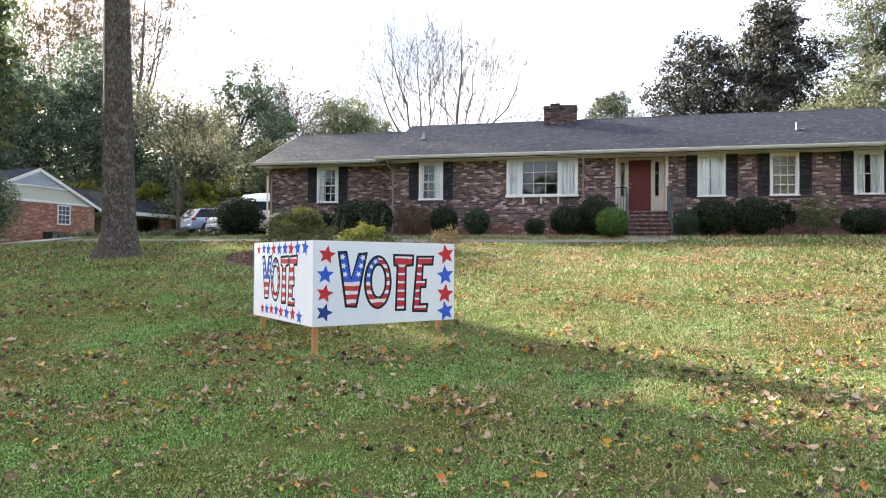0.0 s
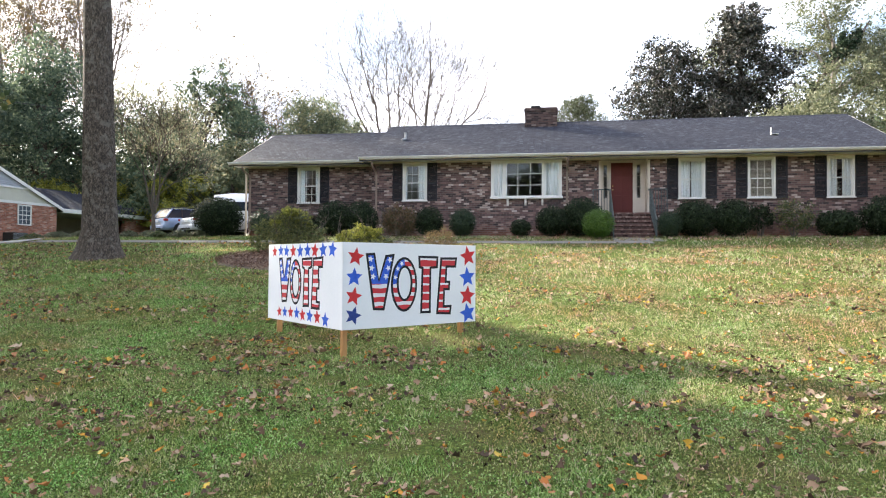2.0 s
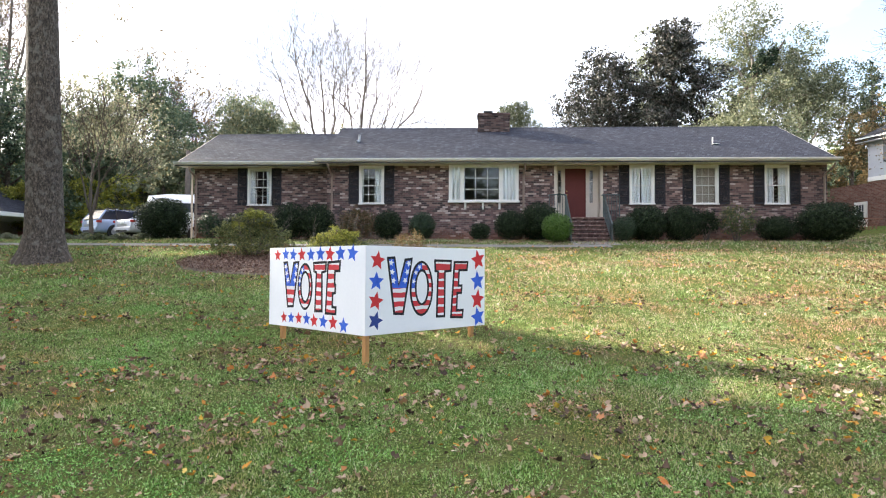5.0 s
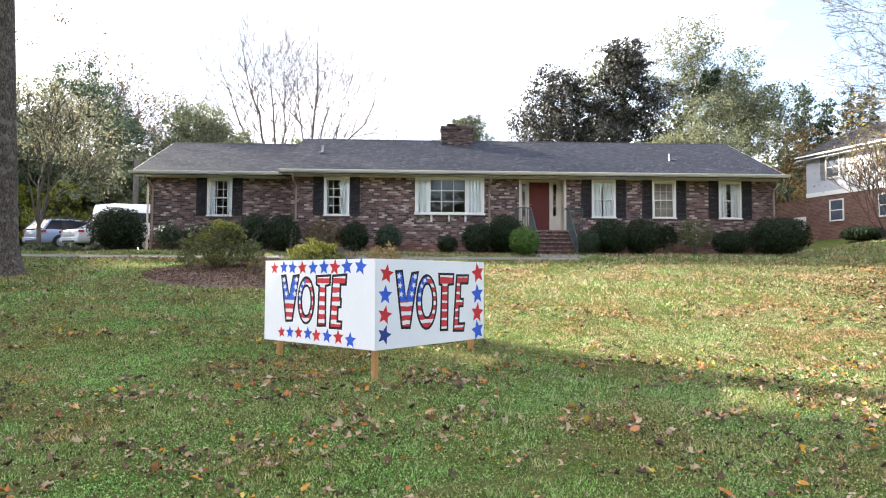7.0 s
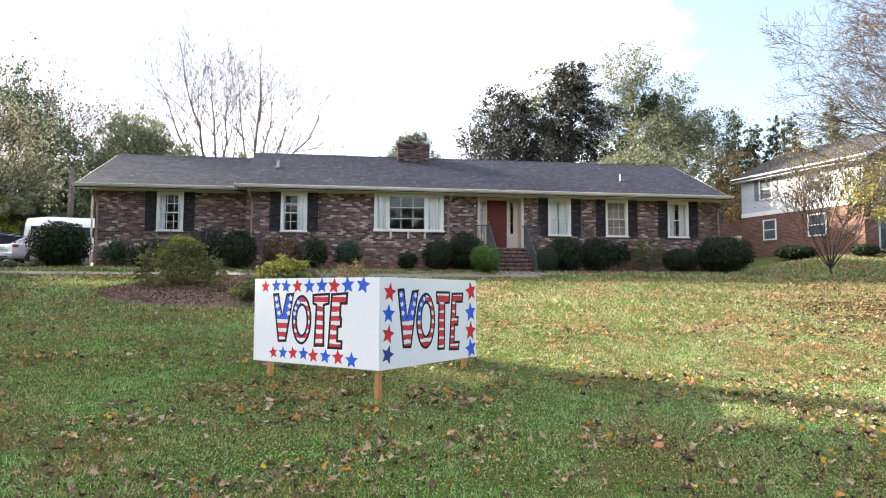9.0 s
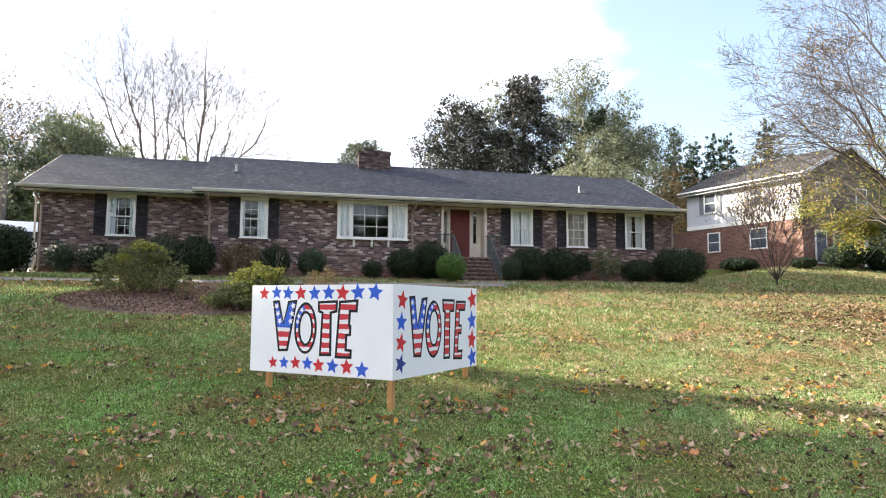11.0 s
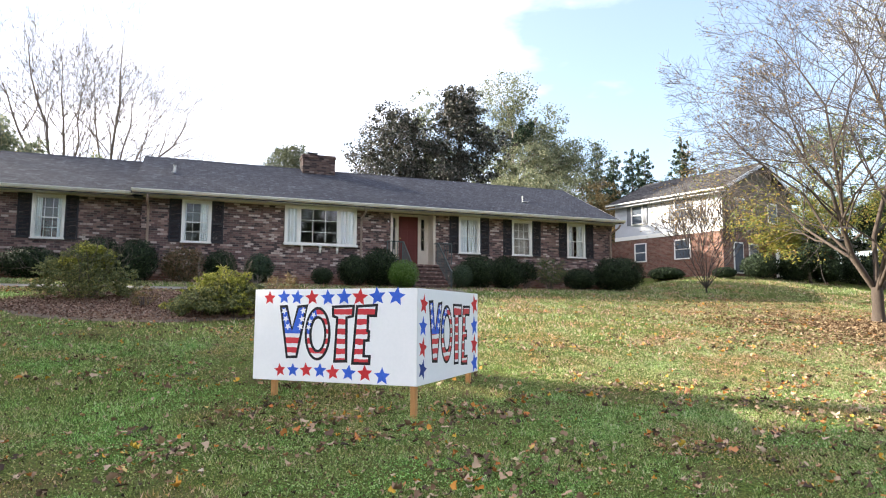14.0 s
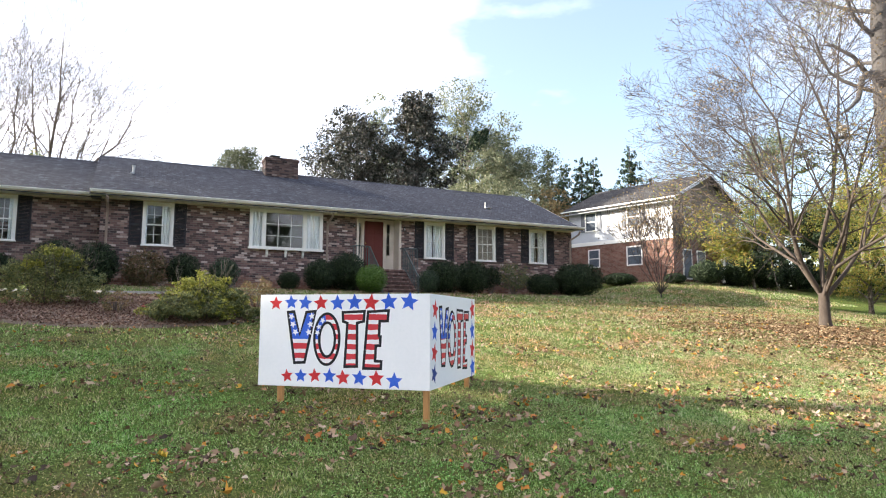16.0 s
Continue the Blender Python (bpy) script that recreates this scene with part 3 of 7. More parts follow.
def ground_z(x, y):
    """The height of the lawn."""
    x, y = np.asarray(x, float), np.asarray(y, float)
    z = sum(np.interp(y + d, SLOPE_Y, SLOPE_Z) for d in (-0.9, -0.45, 0, 0.45, 0.9)) / 5
    z = z - 0.5 * smoothstep(-x, 20, 29) * smoothstep(y, 11, 20)
    return z + 1.0 * smoothstep(x, 12.5, 22) * smoothstep(y, 21, 30) * (1 - smoothstep(y, 60, 120))


def gz(x, y):
    return float(ground_z(x, y))


# ---- ground ----
def lawn():
    xs = np.concatenate([[-1500, -600, -250, -120, -80], np.arange(-60, 60.1, 1.0), [80, 120, 250, 600, 1500]])
    ys = np.concatenate([[-1500, -600, -250, -100, -50, -30, -20, -12], np.arange(-8, 34, 0.4), np.arange(34, 70, 2.0), [80, 100, 150, 250, 600, 1500]])
    g = Geo()
    gx, gy = np.meshgrid(xs, ys)
    gzz = ground_z(gx, gy)
    wob = np.array([noise.noise((x * 0.6, y * 0.6, 0)) * 0.03 for x, y in zip(gx.ravel(), gy.ravel())]).reshape(gx.shape)
    near = (np.abs(gx) < 40) & (gy < 21) & (gy > 1)
    gzz = gzz + wob * near
    g.v = list(zip(gx.ravel(), gy.ravel(), gzz.ravel()))
    nx = len(xs)
    g.f = [(j * nx + i, j * nx + i + 1, (j + 1) * nx + i + 1, (j + 1) * nx + i) for j in range(len(ys) - 1) for i in range(nx - 1)]
    ob = g.make("ground", M_GROUND, smooth=True, fix=False)
    tagged(ob, "sloping autumn lawn of green turf with dry patches", "lawn", kind="structure")


lawn()


def draped(name, outline_x, front, back, lift, material, label, category, thick=0.08):
    """A strip that follows the ground between two edges given along x."""
    g = Geo()
    rows = []
    for x in outline_x:
        y0, y1 = front(x), back(x)
        ring = []
        for k in range(5):
            y = y0 + (y1 - y0) * k / 4
            ring.append((x, y, gz(x, y) + lift))
        ring = [(x, y0, gz(x, y0) - thick)] + ring + [(x, y1, gz(x, y1) - thick)]
        rows.append(ring)
    g.loft(rows, closed=False)
    ob = g.make(name, material, fix=False)
    return tagged(ob, label, category, kind="structure")


draped("pavement_walk", np.arange(-21.0, 2.9, 0.75), lambda x: 21.6 + 0.05 * math.sin(x), lambda x: 22.3, 0.008, M_CONCRETE, "weathered concrete front walk along the house", "walkway")
draped("pavement_landing", np.arange(1.05, 2.8, 0.4), lambda x: 22.31, lambda x: 23.6, 0.012, M_CONCRETE, "concrete landing at the foot of the brick steps", "walkway")
draped("road_drive", np.arange(-70, -20.9, 1.0), lambda x: 21.55 - 3.4 * float(smoothstep(-x, 21, 32)), lambda x: 22.35 + 7.0 * float(smoothstep(-x, 21, 24)), 0.045, M_GRAVEL, "pale gravel drive leading to the carport", "driveway")

# ---- the brick house ----
house = thing("house", "long one-storey brown brick ranch house with dark shingle roof", "house")
WY, WING_Y, BACK_Y = 25.6, 26.25, 34.3
X_L, X_M, X_R = -14.11, -8.37, 11.31
EAVE_Z, EAVE_Y, RIDGE_Y, RIDGE_Z = 6.08, 24.82, 29.97, 8.42
PITCH = (RIDGE_Z - EAVE_Z) / (RIDGE_Y - EAVE_Y)
TOP = 6.035


def wall_panel(x0, x1, y0, y1, z0, z1, openings, name="wall", material=None):
    """A wall along x with openings (x0, x1, z0, z1) through it."""
    g = Geo()
    xs = sorted({x0, x1, *[o[0] for o in openings], *[o[1] for o in openings]})
    for a, b in zip(xs, xs[1:]):
        cuts = sorted((o[2], o[3]) for o in openings if o[0] <= a + 1e-6 and o[1] >= b - 1e-6)
        z = z0
        for c0, c1 in cuts:
            if c0 > z:
                g.box(a, b, y0, y1, z, c0)
            z = c1
        if z < z1:
            g.box(a, b, y0, y1, z, z1)
    return g.make(name, material or M_BRICK, house, fix=False, weld=True)


WINS = [(-7.06, -6.05, 4.42, 5.98), (3.70, 4.67, 4.42, 5.98), (6.18, 7.15, 4.42, 5.98), (8.92, 9.86, 4.42, 5.98)]
BAY = (-3.40, -0.71, 4.52, 6.01)
ENTRY = (0.82, 2.58, 3.9, TOP)
WING_WIN = (-11.85, -10.85, 4.42, 5.98)
front_wall = wall_panel(X_M, X_R, WY, WY + 0.25, 2.5, TOP, WINS + [BAY, ENTRY], material=M_MORTAR)
wing_wall = wall_panel(X_L, X_M, WING_Y, WING_Y + 0.25, 2.5, TOP, [WING_WIN], material=M_MORTAR)
g = Geo()
g.box(X_M, X_M + 0.25, WY + 0.25, WING_Y + 0.25, 2.5, TOP)
g.make("wall", M_BRICK, house)
Geo().box(X_L, X_R, BACK_Y - 0.25, BACK_Y, 2.5, TOP).make("wall", M_BRICK, house)


def gable(x0, x1, front, eave_front, ridge_z, ridge_y, eave_z):
    sl = (ridge_z - eave_z) / (ridge_y - eave_front)
    zf = eave_z + (front - eave_front) * sl - 0.12
    poly = [(front, 2.5), (BACK_Y - 0.25, 2.5), (BACK_Y - 0.25, zf), (ridge_y, ridge_z - 0.14), (front, zf)]
    Geo().prism(poly, lambda u, v, d: (d, u, v), x0, x1).make("wall", M_BRICK, house)


gable(X_R - 0.25, X_R, WY + 0.25, EAVE_Y, RIDGE_Z, RIDGE_Y, EAVE_Z)
gable(X_L, X_L + 0.25, WING_Y + 0.25, 25.48, 8.18, 30.05, 6.07)
gable(X_M + 0.3, X_M + 0.5, WY + 0.9, EAVE_Y, RIDGE_Z, RIDGE_Y, EAVE_Z)
# inside: floor, ceiling and a rear partition, so that the rooms are dim
Geo().box(X_L + 0.25, X_R - 0.25, WING_Y + 0.26, BACK_Y - 0.26, 3.7, 3.9).make("room_floor", M_DARKROOM, house)
Geo().box(X_L + 0.25, X_R - 0.25, WY + 0.26, BACK_Y - 0.26, 6.045, 6.085).make("room_ceiling", M_DARKROOM, house)
Geo().box(X_M + 0.5, X_R - 0.25, WY + 4.5, WY + 4.6, 3.9, 6.04).make("room_partition", M_DARKROOM, house)


def roof(x0, x1, eave_y, eave_z, ridge_y, ridge_z):
    back = 2 * ridge_y - eave_y
    t = 0.09
    for ya, yb in ((eave_y, ridge_y), (back, ridge_y)):
        poly = [(ya, eave_z), (yb, ridge_z), (yb, ridge_z - t), (ya, eave_z - t)]
        Geo().prism(poly, lambda u, v, d: (d, u, v), x0, x1).make("roof_slope", M_SHINGLE, house, "dark grey asphalt shingles")
    Geo().prism([(ridge_y - 0.16, ridge_z - 0.16 * PITCH + 0.004), (ridge_y, ridge_z + 0.022), (ridge_y + 0.16, ridge_z - 0.16 * PITCH + 0.004), (ridge_y, ridge_z - 0.02)], lambda u, v, d: (d, u, v), x0, x1).make("ridge_cap", M_SHINGLE, house)
    return back


roof(-8.66, 11.42, EAVE_Y, EAVE_Z, RIDGE_Y, RIDGE_Z)
roof(-14.62, -8.34, 25.48, 6.07, 30.05, 8.18)


def eaves(x0, x1, eave_y, eave_z, wall_y):
    """Fascia with gutter, soffit and frieze board."""
    Geo().box(x0, x1, eave_y - 0.005, eave_y + 0.025, eave_z - 0.05, eave_z - 0.012).make("fascia", M_CREAM, house)
    prof = [(0, 0.03), (0, -0.045), (-0.03, -0.055), (-0.08, -0.05), (-0.10, -0.02), (-0.125, 0.008), (-0.125, 0.03), (-0.115, 0.03), (-0.095, -0.01), (-0.07, -0.035), (-0.015, -0.035), (-0.012, 0.03)]
    Geo().prism([(eave_y - 0.006 + a, eave_z + 0.035 + b) for a, b in prof], lambda u, v, d: (d, u, v), x0 - 0.02, x1 + 0.02).make("gutter", M_WHITE, house, "white painted metal gutter")
    Geo().box(x0, x1, eave_y + 0.026, wall_y - 0.002, eave_z - 0.04, eave_z - 0.015).make("soffit", M_WHITE, house)


eaves(-8.66, 11.42, EAVE_Y, EAVE_Z, WY + 0.05)
eaves(-14.62, -8.69, 25.48, 6.07, WING_Y + 0.05)
Geo().box(X_M, X_R + 0.02, WY - 0.03, WY - 0.004, 5.985, 6.036).make("frieze_board", M_CREAM, house, bevel=0.004)
Geo().box(X_L - 0.02, X_M - 0.004, WING_Y - 0.03, WING_Y - 0.004, 5.985, 6.026).make("frieze_board", M_CREAM, house)
# rake boards on the two gable ends
for x, ey, ez, ry, rz in ((11.42, EAVE_Y, EAVE_Z, RIDGE_Y, RIDGE_Z), (-8.69, EAVE_Y, EAVE_Z, RIDGE_Y, RIDGE_Z), (-14.65, 25.48, 6.07, 30.05, 8.18)):
    by = 2 * ry - ey
    poly = [(ey, ez - 0.005), (ry, rz - 0.005), (by, ez - 0.005), (by, ez - 0.10), (ry, rz - 0.10), (ey, ez - 0.10)]
    Geo().prism(poly, lambda u, v, d: (d, u, v), x, x + 0.03).make("rake_board", M_SHINGLE if x == -8.69 else M_CREAM, house)


def downspout(x, wall_y, z_top, eave_y, name="downspout"):
    g = Geo()
    g.tube([(x, eave_y + 0.02 - 0.08, z_top), (x, eave_y + 0.06, z_top - 0.14), (x, wall_y - 0.12, z_top - 0.32), (x, wall_y - 0.06, z_top - 0.42), (x, wall_y - 0.06, 3.25), (x, wall_y - 0.2, 3.08)], [0.042] * 6, 8)
    for z in (5.2, 4.0):
        g.box(x - 0.06, x + 0.06, wall_y - 0.03, wall_y - 0.004, z, z + 0.03)
    return g.make(name, M_TAN, house, "tan painted metal downspout")


downspout(-0.47, WY, 5.94, EAVE_Y)
downspout(-8.16, WY, 5.94, EAVE_Y)
downspout(11.18, WY, 5.94, EAVE_Y)
downspout(-14.0, WING_Y, 5.93, 25.48)
Geo().box(X_L - 0.12, X_L - 0.06, WING_Y - 0.07, WING_Y, 2.9, 5.84).make("corner_post", M_CREAM, house, "cream painted post at the wing corner", bevel=0.006)


def curtain(x0, x1, y, z0, z1, folds, amp, parent):
    g = Geo()
    n = max(8, folds * 6)
    rings = []
    for zi in range(5):
        z = z0 + (z1 - z0) * zi / 4
        rings.append([(x0 + (x1 - x0) * i / n, y + amp * math.sin(2 * math.pi * folds * i / n + 0.4 * math.sin(zi + x0)) * (0.75 + 0.12 * (4 - zi)), z) for i in range(n + 1)])
    g.loft(rings, closed=False)
    return g.make("curtain", M_CURTAIN, parent, "white gathered sheer curtain", smooth=True, fix=False)


def window(x0, x1, z0, z1, wall_y, cols=3, rows=2, curtains=(), blind=False):
    """A double-hung window with casing, sill, two sashes, glazing bars and panes."""
    y = wall_y
    c = 0.075
    g = Geo()
    g.box(x0, x0 + c, y - 0.035, y + 0.1, z0 + 0.05, z1)
    g.box(x1 - c, x1, y - 0.035, y + 0.1, z0 + 0.05, z1)
    g.box(x0 + c, x1 - c, y - 0.035, y + 0.1, z1 - c, z1)
    win = g.make("window", M_WHITE, house, "white painted double-hung window")
    Geo().box(x0 - 0.03, x1 + 0.03, y - 0.075, y + 0.1, z0, z0 + 0.05).make("window_sill", M_WHITE, win, bevel=0.006)
    ix0, ix1, iz0, iz1 = x0 + c, x1 - c, z0 + 0.05, z1 - c
    zm = (iz0 + iz1) / 2
    for s, (a, b) in enumerate(((iz0, zm + 0.018), (zm - 0.018, iz1))):
        yy = y + (0.02 if s == 0 else 0.055)
        f = 0.04
        g = Geo()
        g.box(ix0, ix0 + f, yy, yy + 0.03, a, b).box(ix1 - f, ix1, yy, yy + 0.03, a, b)
        g.box(ix0 + f, ix1 - f, yy, yy + 0.03, a, a + f).box(ix0 + f, ix1 - f, yy, yy + 0.03, b - f, b)
        sash = g.make("sash", M_WHITE, win)
        for i in range(1, cols):
            x = ix0 + f + (ix1 - ix0 - 2 * f) * i / cols
            Geo().box(x - 0.009, x + 0.009, yy + 0.004, yy + 0.024, a + f, b - f).make("glazing_bar", M_WHITE, win, fix=False)
        for i in range(1, rows):
            z = a + f + (b - a - 2 * f) * i / rows
            Geo().box(ix0 + f, ix1 - f, yy + 0.006, yy + 0.022, z - 0.009, z + 0.009).make("glazing_bar", M_WHITE, win, fix=False)
        p = Geo().box(ix0 + f, ix1 - f, yy + 0.012, yy + 0.015, a + f, b - f).make("pane", M_GLASS, win)
        p.visible_shadow = False
    for a, b, n in curtains:
        curtain(ix0 + (ix1 - ix0) * a, ix0 + (ix1 - ix0) * b, y + 0.16, iz0 - 0.05, iz1 + 0.03, n, 0.034, win)
    if blind:
        g = Geo()
        for i in range(32):
            z = iz0 + 0.02 + (iz1 - iz0) * i / 32
            g.prism([(y + 0.13, z), (y + 0.165, z + 0.034), (y + 0.167, z + 0.032), (y + 0.132, z - 0.002)], lambda u, v, d: (d, u, v), ix0, ix1)
        g.make("blind", M_CREAM, win, "closed cream slatted blind", fix=False)
    return win


window(*WING_WIN, WING_Y, curtains=((0.0, 0.24, 3), (0.80, 1.0, 2)))
window(*WINS[0], WY, curtains=((0.66, 1.0, 3), (0.0, 0.10, 1)))
window(*WINS[1], WY, 1, 1, curtains=((0.0, 0.46, 4), (0.52, 1.0, 4)))
window(*WINS[2], WY, blind=True)
window(*WINS[3], WY, 3, 1, curtains=((0.0, 0.38, 3), (0.64, 1.0, 3)))


def shutter(x0, x1, z0, z1, wall_y):
    g = Geo()
    y0, y1 = wall_y - 0.045, wall_y - 0.005
    r, zm = 0.05, z0 + (z1 - z0) * 0.46
    g.box(x0, x0 + r, y0, y1, z0, z1).box(x1 - r, x1, y0, y1, z0, z1)
    for a, b in ((z0, z0 + 0.07), (zm - 0.035, zm + 0.035), (z1 - 0.06, z1)):
        g.box(x0 + r, x1 - r, y0, y1, a, b)
    s = g.make("shutter", M_SHUTTER, house, "charcoal louvred shutter")
    sl = Geo()
    for a, b in ((z0 + 0.07, zm - 0.035), (zm + 0.035, z1 - 0.06)):
        n = int((b - a) / 0.045)
        for i in range(n):
            z = a + (b - a) * i / n
            sl.prism([(y0 + 0.006, z), (y1 - 0.006, z + 0.036), (y1 - 0.004, z + 0.042), (y0 + 0.008, z + 0.006)], lambda u, v, d: (d, u, v), x0 + r, x1 - r)
    sl.make("louvres", M_SHUTTER, s, fix=False)


for (x0, x1, z0, z1), wy in [(w, WY) for w in WINS] + [(WING_WIN, WING_Y)]:
    shutter(x0 - 0.42, x0 - 0.015, z0 + 0.02, z1 + 0.01, wy)
    shutter(x1 + 0.015, x1 + 0.42, z0 + 0.02, z1 + 0.01, wy)
    Geo().box(x0 - 0.04, x1 + 0.04, wy - 0.03, wy - 0.003, z0 - 0.075, z0 - 0.004).make("rowlock_sill", M_STEP_BRICK, house)


def bay_window():
    x0, x1, z0, z1 = BAY
    y = WY - 0.12
    g = Geo()
    g.box(x0 - 0.04, x0 + 0.05, y, WY + 0.12, z0, z1).box(x1 - 0.05, x1 + 0.04, y, WY + 0.12, z0, z1)
    g.box(x0 + 0.05, x1 - 0.05, y, WY + 0.12, z1 - 0.09, z1)
    a, b = -2.91, -1.37
    for xx in (a, b):
        g.box(xx - 0.045, xx + 0.045, y, y + 0.08, z0 + 0.06, z1 - 0.09)
    bay = g.make("bay_window", M_WHITE, house, "wide white picture window on small brackets")
    Geo().box(x0 - 0.08, x1 + 0.08, y - 0.05, WY - 0.003, z0 - 0.03, z0 + 0.06).make("window_sill", M_WHITE, bay, bevel=0.008)
    for xa, xb, cols in ((x0 + 0.05, a - 0.045, 2), (a + 0.045, b - 0.045, 3), (b + 0.045, x1 - 0.05, 2)):
        za, zb = z0 + 0.06, z1 - 0.09
        bars = Geo()
        f = 0.03
        bars.box(xa, xa + f, y + 0.02, y + 0.06, za, zb).box(xb - f, xb, y + 0.02, y + 0.06, za, zb)
        bars.box(xa + f, xb - f, y + 0.02, y + 0.06, za, za + f).box(xa + f, xb - f, y + 0.02, y + 0.06, zb - f, zb)
        for i in range(1, cols):
            x = xa + (xb - xa) * i / cols
            bars.box(x - 0.011, x + 0.011, y + 0.024, y + 0.05, za + f, zb - f)
        for i in (1, 2):
            z = za + (zb - za) * i / 3
            bars.box(xa + f, xb - f, y + 0.026, y + 0.048, z - 0.011, z + 0.011)
        bars.make("sash", M_WHITE, bay, fix=False)
        p = Geo().box(xa + f, xb - f, y + 0.034, y + 0.038, za + f, zb - f).make("pane", M_GLASS, bay)
        p.visible_shadow = False
    curtain(x0 + 0.06, a + 0.10, WY + 0.06, z0 + 0.05, z1 - 0.1, 4, 0.045, bay)
    curtain(b - 0.06, x1 - 0.06, WY + 0.06, z0 + 0.05, z1 - 0.1, 5, 0.045, bay)
    for x in (-2.78, -2.08, -1.42):
        prof = [(WY - 0.003, z0 - 0.03), (y - 0.03, z0 - 0.03), (y - 0.03, z0 - 0.075), (y + 0.01, z0 - 0.10), (y + 0.03, z0 - 0.20), (WY - 0.03, z0 - 0.29), (WY - 0.003, z0 - 0.29)]
        Geo().prism(prof, lambda u, v, d: (d, u, v), x - 0.04, x + 0.04).make("bracket", M_WHITE, bay)


bay_window()


def entry():
    """Recessed entrance: cream surround, sidelights and the red door."""
    x0, x1, z0, z1 = ENTRY
    yd = 26.18
    sur = Geo().box(x0 + 0.02, x1 - 0.02, yd + 0.002, yd + 0.08, 5.95, z1).make("entry_surround", M_CREAM, house, "cream panelled entrance recess")
    for a, b in ((x0, x0 + 0.02), (x1 - 0.02, x1)):
        Geo().box(a, b, WY - 0.01, yd, z0, z1).make("reveal", M_CREAM, sur)
    for a, b in ((x0 - 0.08, x0), (x1, x1 + 0.08)):
        Geo().box(a, b, WY - 0.03, WY - 0.004, z0, 5.95).make("casing", M_CREAM, sur, bevel=0.004)
    for xx in (1.20, 2.14):
        Geo().box(xx - 0.05, xx + 0.05, yd - 0.03, yd + 0.08, z0, 5.95).make("mullion", M_CREAM, sur, bevel=0.004)
    for a, b in ((x0 + 0.10, 1.15), (2.19, 2.43)):
        s = Geo()
        s.box(a, b, yd, yd + 0.05, z0, 4.55).box(a, b, yd, yd + 0.05, 5.86, 5.95)
        s.box(a, a + 0.05, yd, yd + 0.05, 4.55, 5.86).box(b - 0.05, b, yd, yd + 0.05, 4.55, 5.86)
        s.box(a + 0.04, b - 0.04, yd - 0.012, yd - 0.002, z0 + 0.1, 4.48)
        for i in (1, 2):
            z = 4.55 + 1.31 * i / 3
            s.box(a + 0.05, b - 0.05, yd + 0.01, yd + 0.035, z - 0.012, z + 0.012)
        if a > 2:
            s.box(b, x1 - 0.02, yd, yd + 0.05, z0, 5.95)
        else:
            s.box(x0 + 0.02, a, yd, yd + 0.05, z0, 5.95)
        sl = s.make("sidelight", M_CREAM, sur, "cream sidelight with three panes", fix=False)
        p = Geo().box(a + 0.05, b - 0.05, yd + 0.018, yd + 0.022, 4.55, 5.86).make("pane", M_GLASS, sur)
        p.visible_shadow = False
    door = Geo().box(1.25, 2.09, yd, yd + 0.045, 3.93, 5.94).make("door", M_DOOR, house, "brick-red panelled front door, closed", bevel=0.004)
    for a, b in ((1.34, 1.64), (1.70, 2.00)):
        for c, d in ((4.05, 4.65), (4.75, 5.35), (5.45, 5.84)):
            Geo().box(a, b, yd - 0.012, yd - 0.001, c, d).make("door_panel", M_DOOR, door, bevel=0.005)
    Geo().tube([(1.32, yd, 4.87), (1.32, yd - 0.05, 4.87), (1.32, yd - 0.075, 4.87)], [0.012, 0.026, 0.016], 10).make("door_knob", M_BRASS, door, "brass knob")
    Geo().tube([(1.32, yd, 5.02), (1.32, yd - 0.02, 5.02)], [0.022, 0.022], 10).make("lock", M_BRASS, door, "brass lock")


entry()
for x in (0.62, 2.78):
    g = Geo().tube([(x, WY - 0.01, 5.60), (x, WY - 0.06, 5.64), (x, WY - 0.09, 5.66)], [0.035, 0.02, 0.03], 8)
    g.tube([(x, WY - 0.09, 5.64), (x, WY - 0.09, 5.70)], [0.045, 0.03], 8)
    lamp = g.make("wall_lamp", M_BLACK, house, "small black wall lamp with a bare bulb")
    Geo().tube([(x, WY - 0.09, 5.565), (x, WY - 0.09, 5.585), (x, WY - 0.09, 5.62), (x, WY - 0.09, 5.64)], [0.012, 0.034, 0.034, 0.02], 10).make("bulb", M_PAINT_WHITE, lamp, "white glass bulb", smooth=True)


def steps():
    st = thing("entrance_steps", "brick entrance steps with stoop before the red door", "steps")
    x0, x1 = 1.17, 2.56
    n, rise, run = 7, (3.9 - 2.72) / 7, 0.27
    y_top = 25.25
    Geo().box(0.5, 2.9, y_top, WY - 0.003, 2.6, 3.84).make("stoop", M_STEP_BRICK, st)
    Geo().box(0.84, 2.56, WY - 0.002, WY + 0.58, 3.6, 3.9).make("threshold", M_STEP_BRICK, st)
    Geo().box(0.48, 2.92, y_top - 0.03, WY - 0.004, 3.842, 3.9).make("stoop_edge", M_NOSING, st, bevel=0.006)
    for i in range(n - 1):
        z1 = 3.9 - rise * (i + 1)
        y1 = y_top - run * i
        s = Geo().box(x0, x1, y1 - run, y1 - 0.002, 2.5, z1 - 0.062).make("step", M_STEP_BRICK, st)
        Geo().box(x0 - 0.01, x1 + 0.01, y1 - run - 0.034, y1 - 0.002, z1 - 0.055, z1).make("tread", M_NOSING, s, bevel=0.006)
    return st


steps()


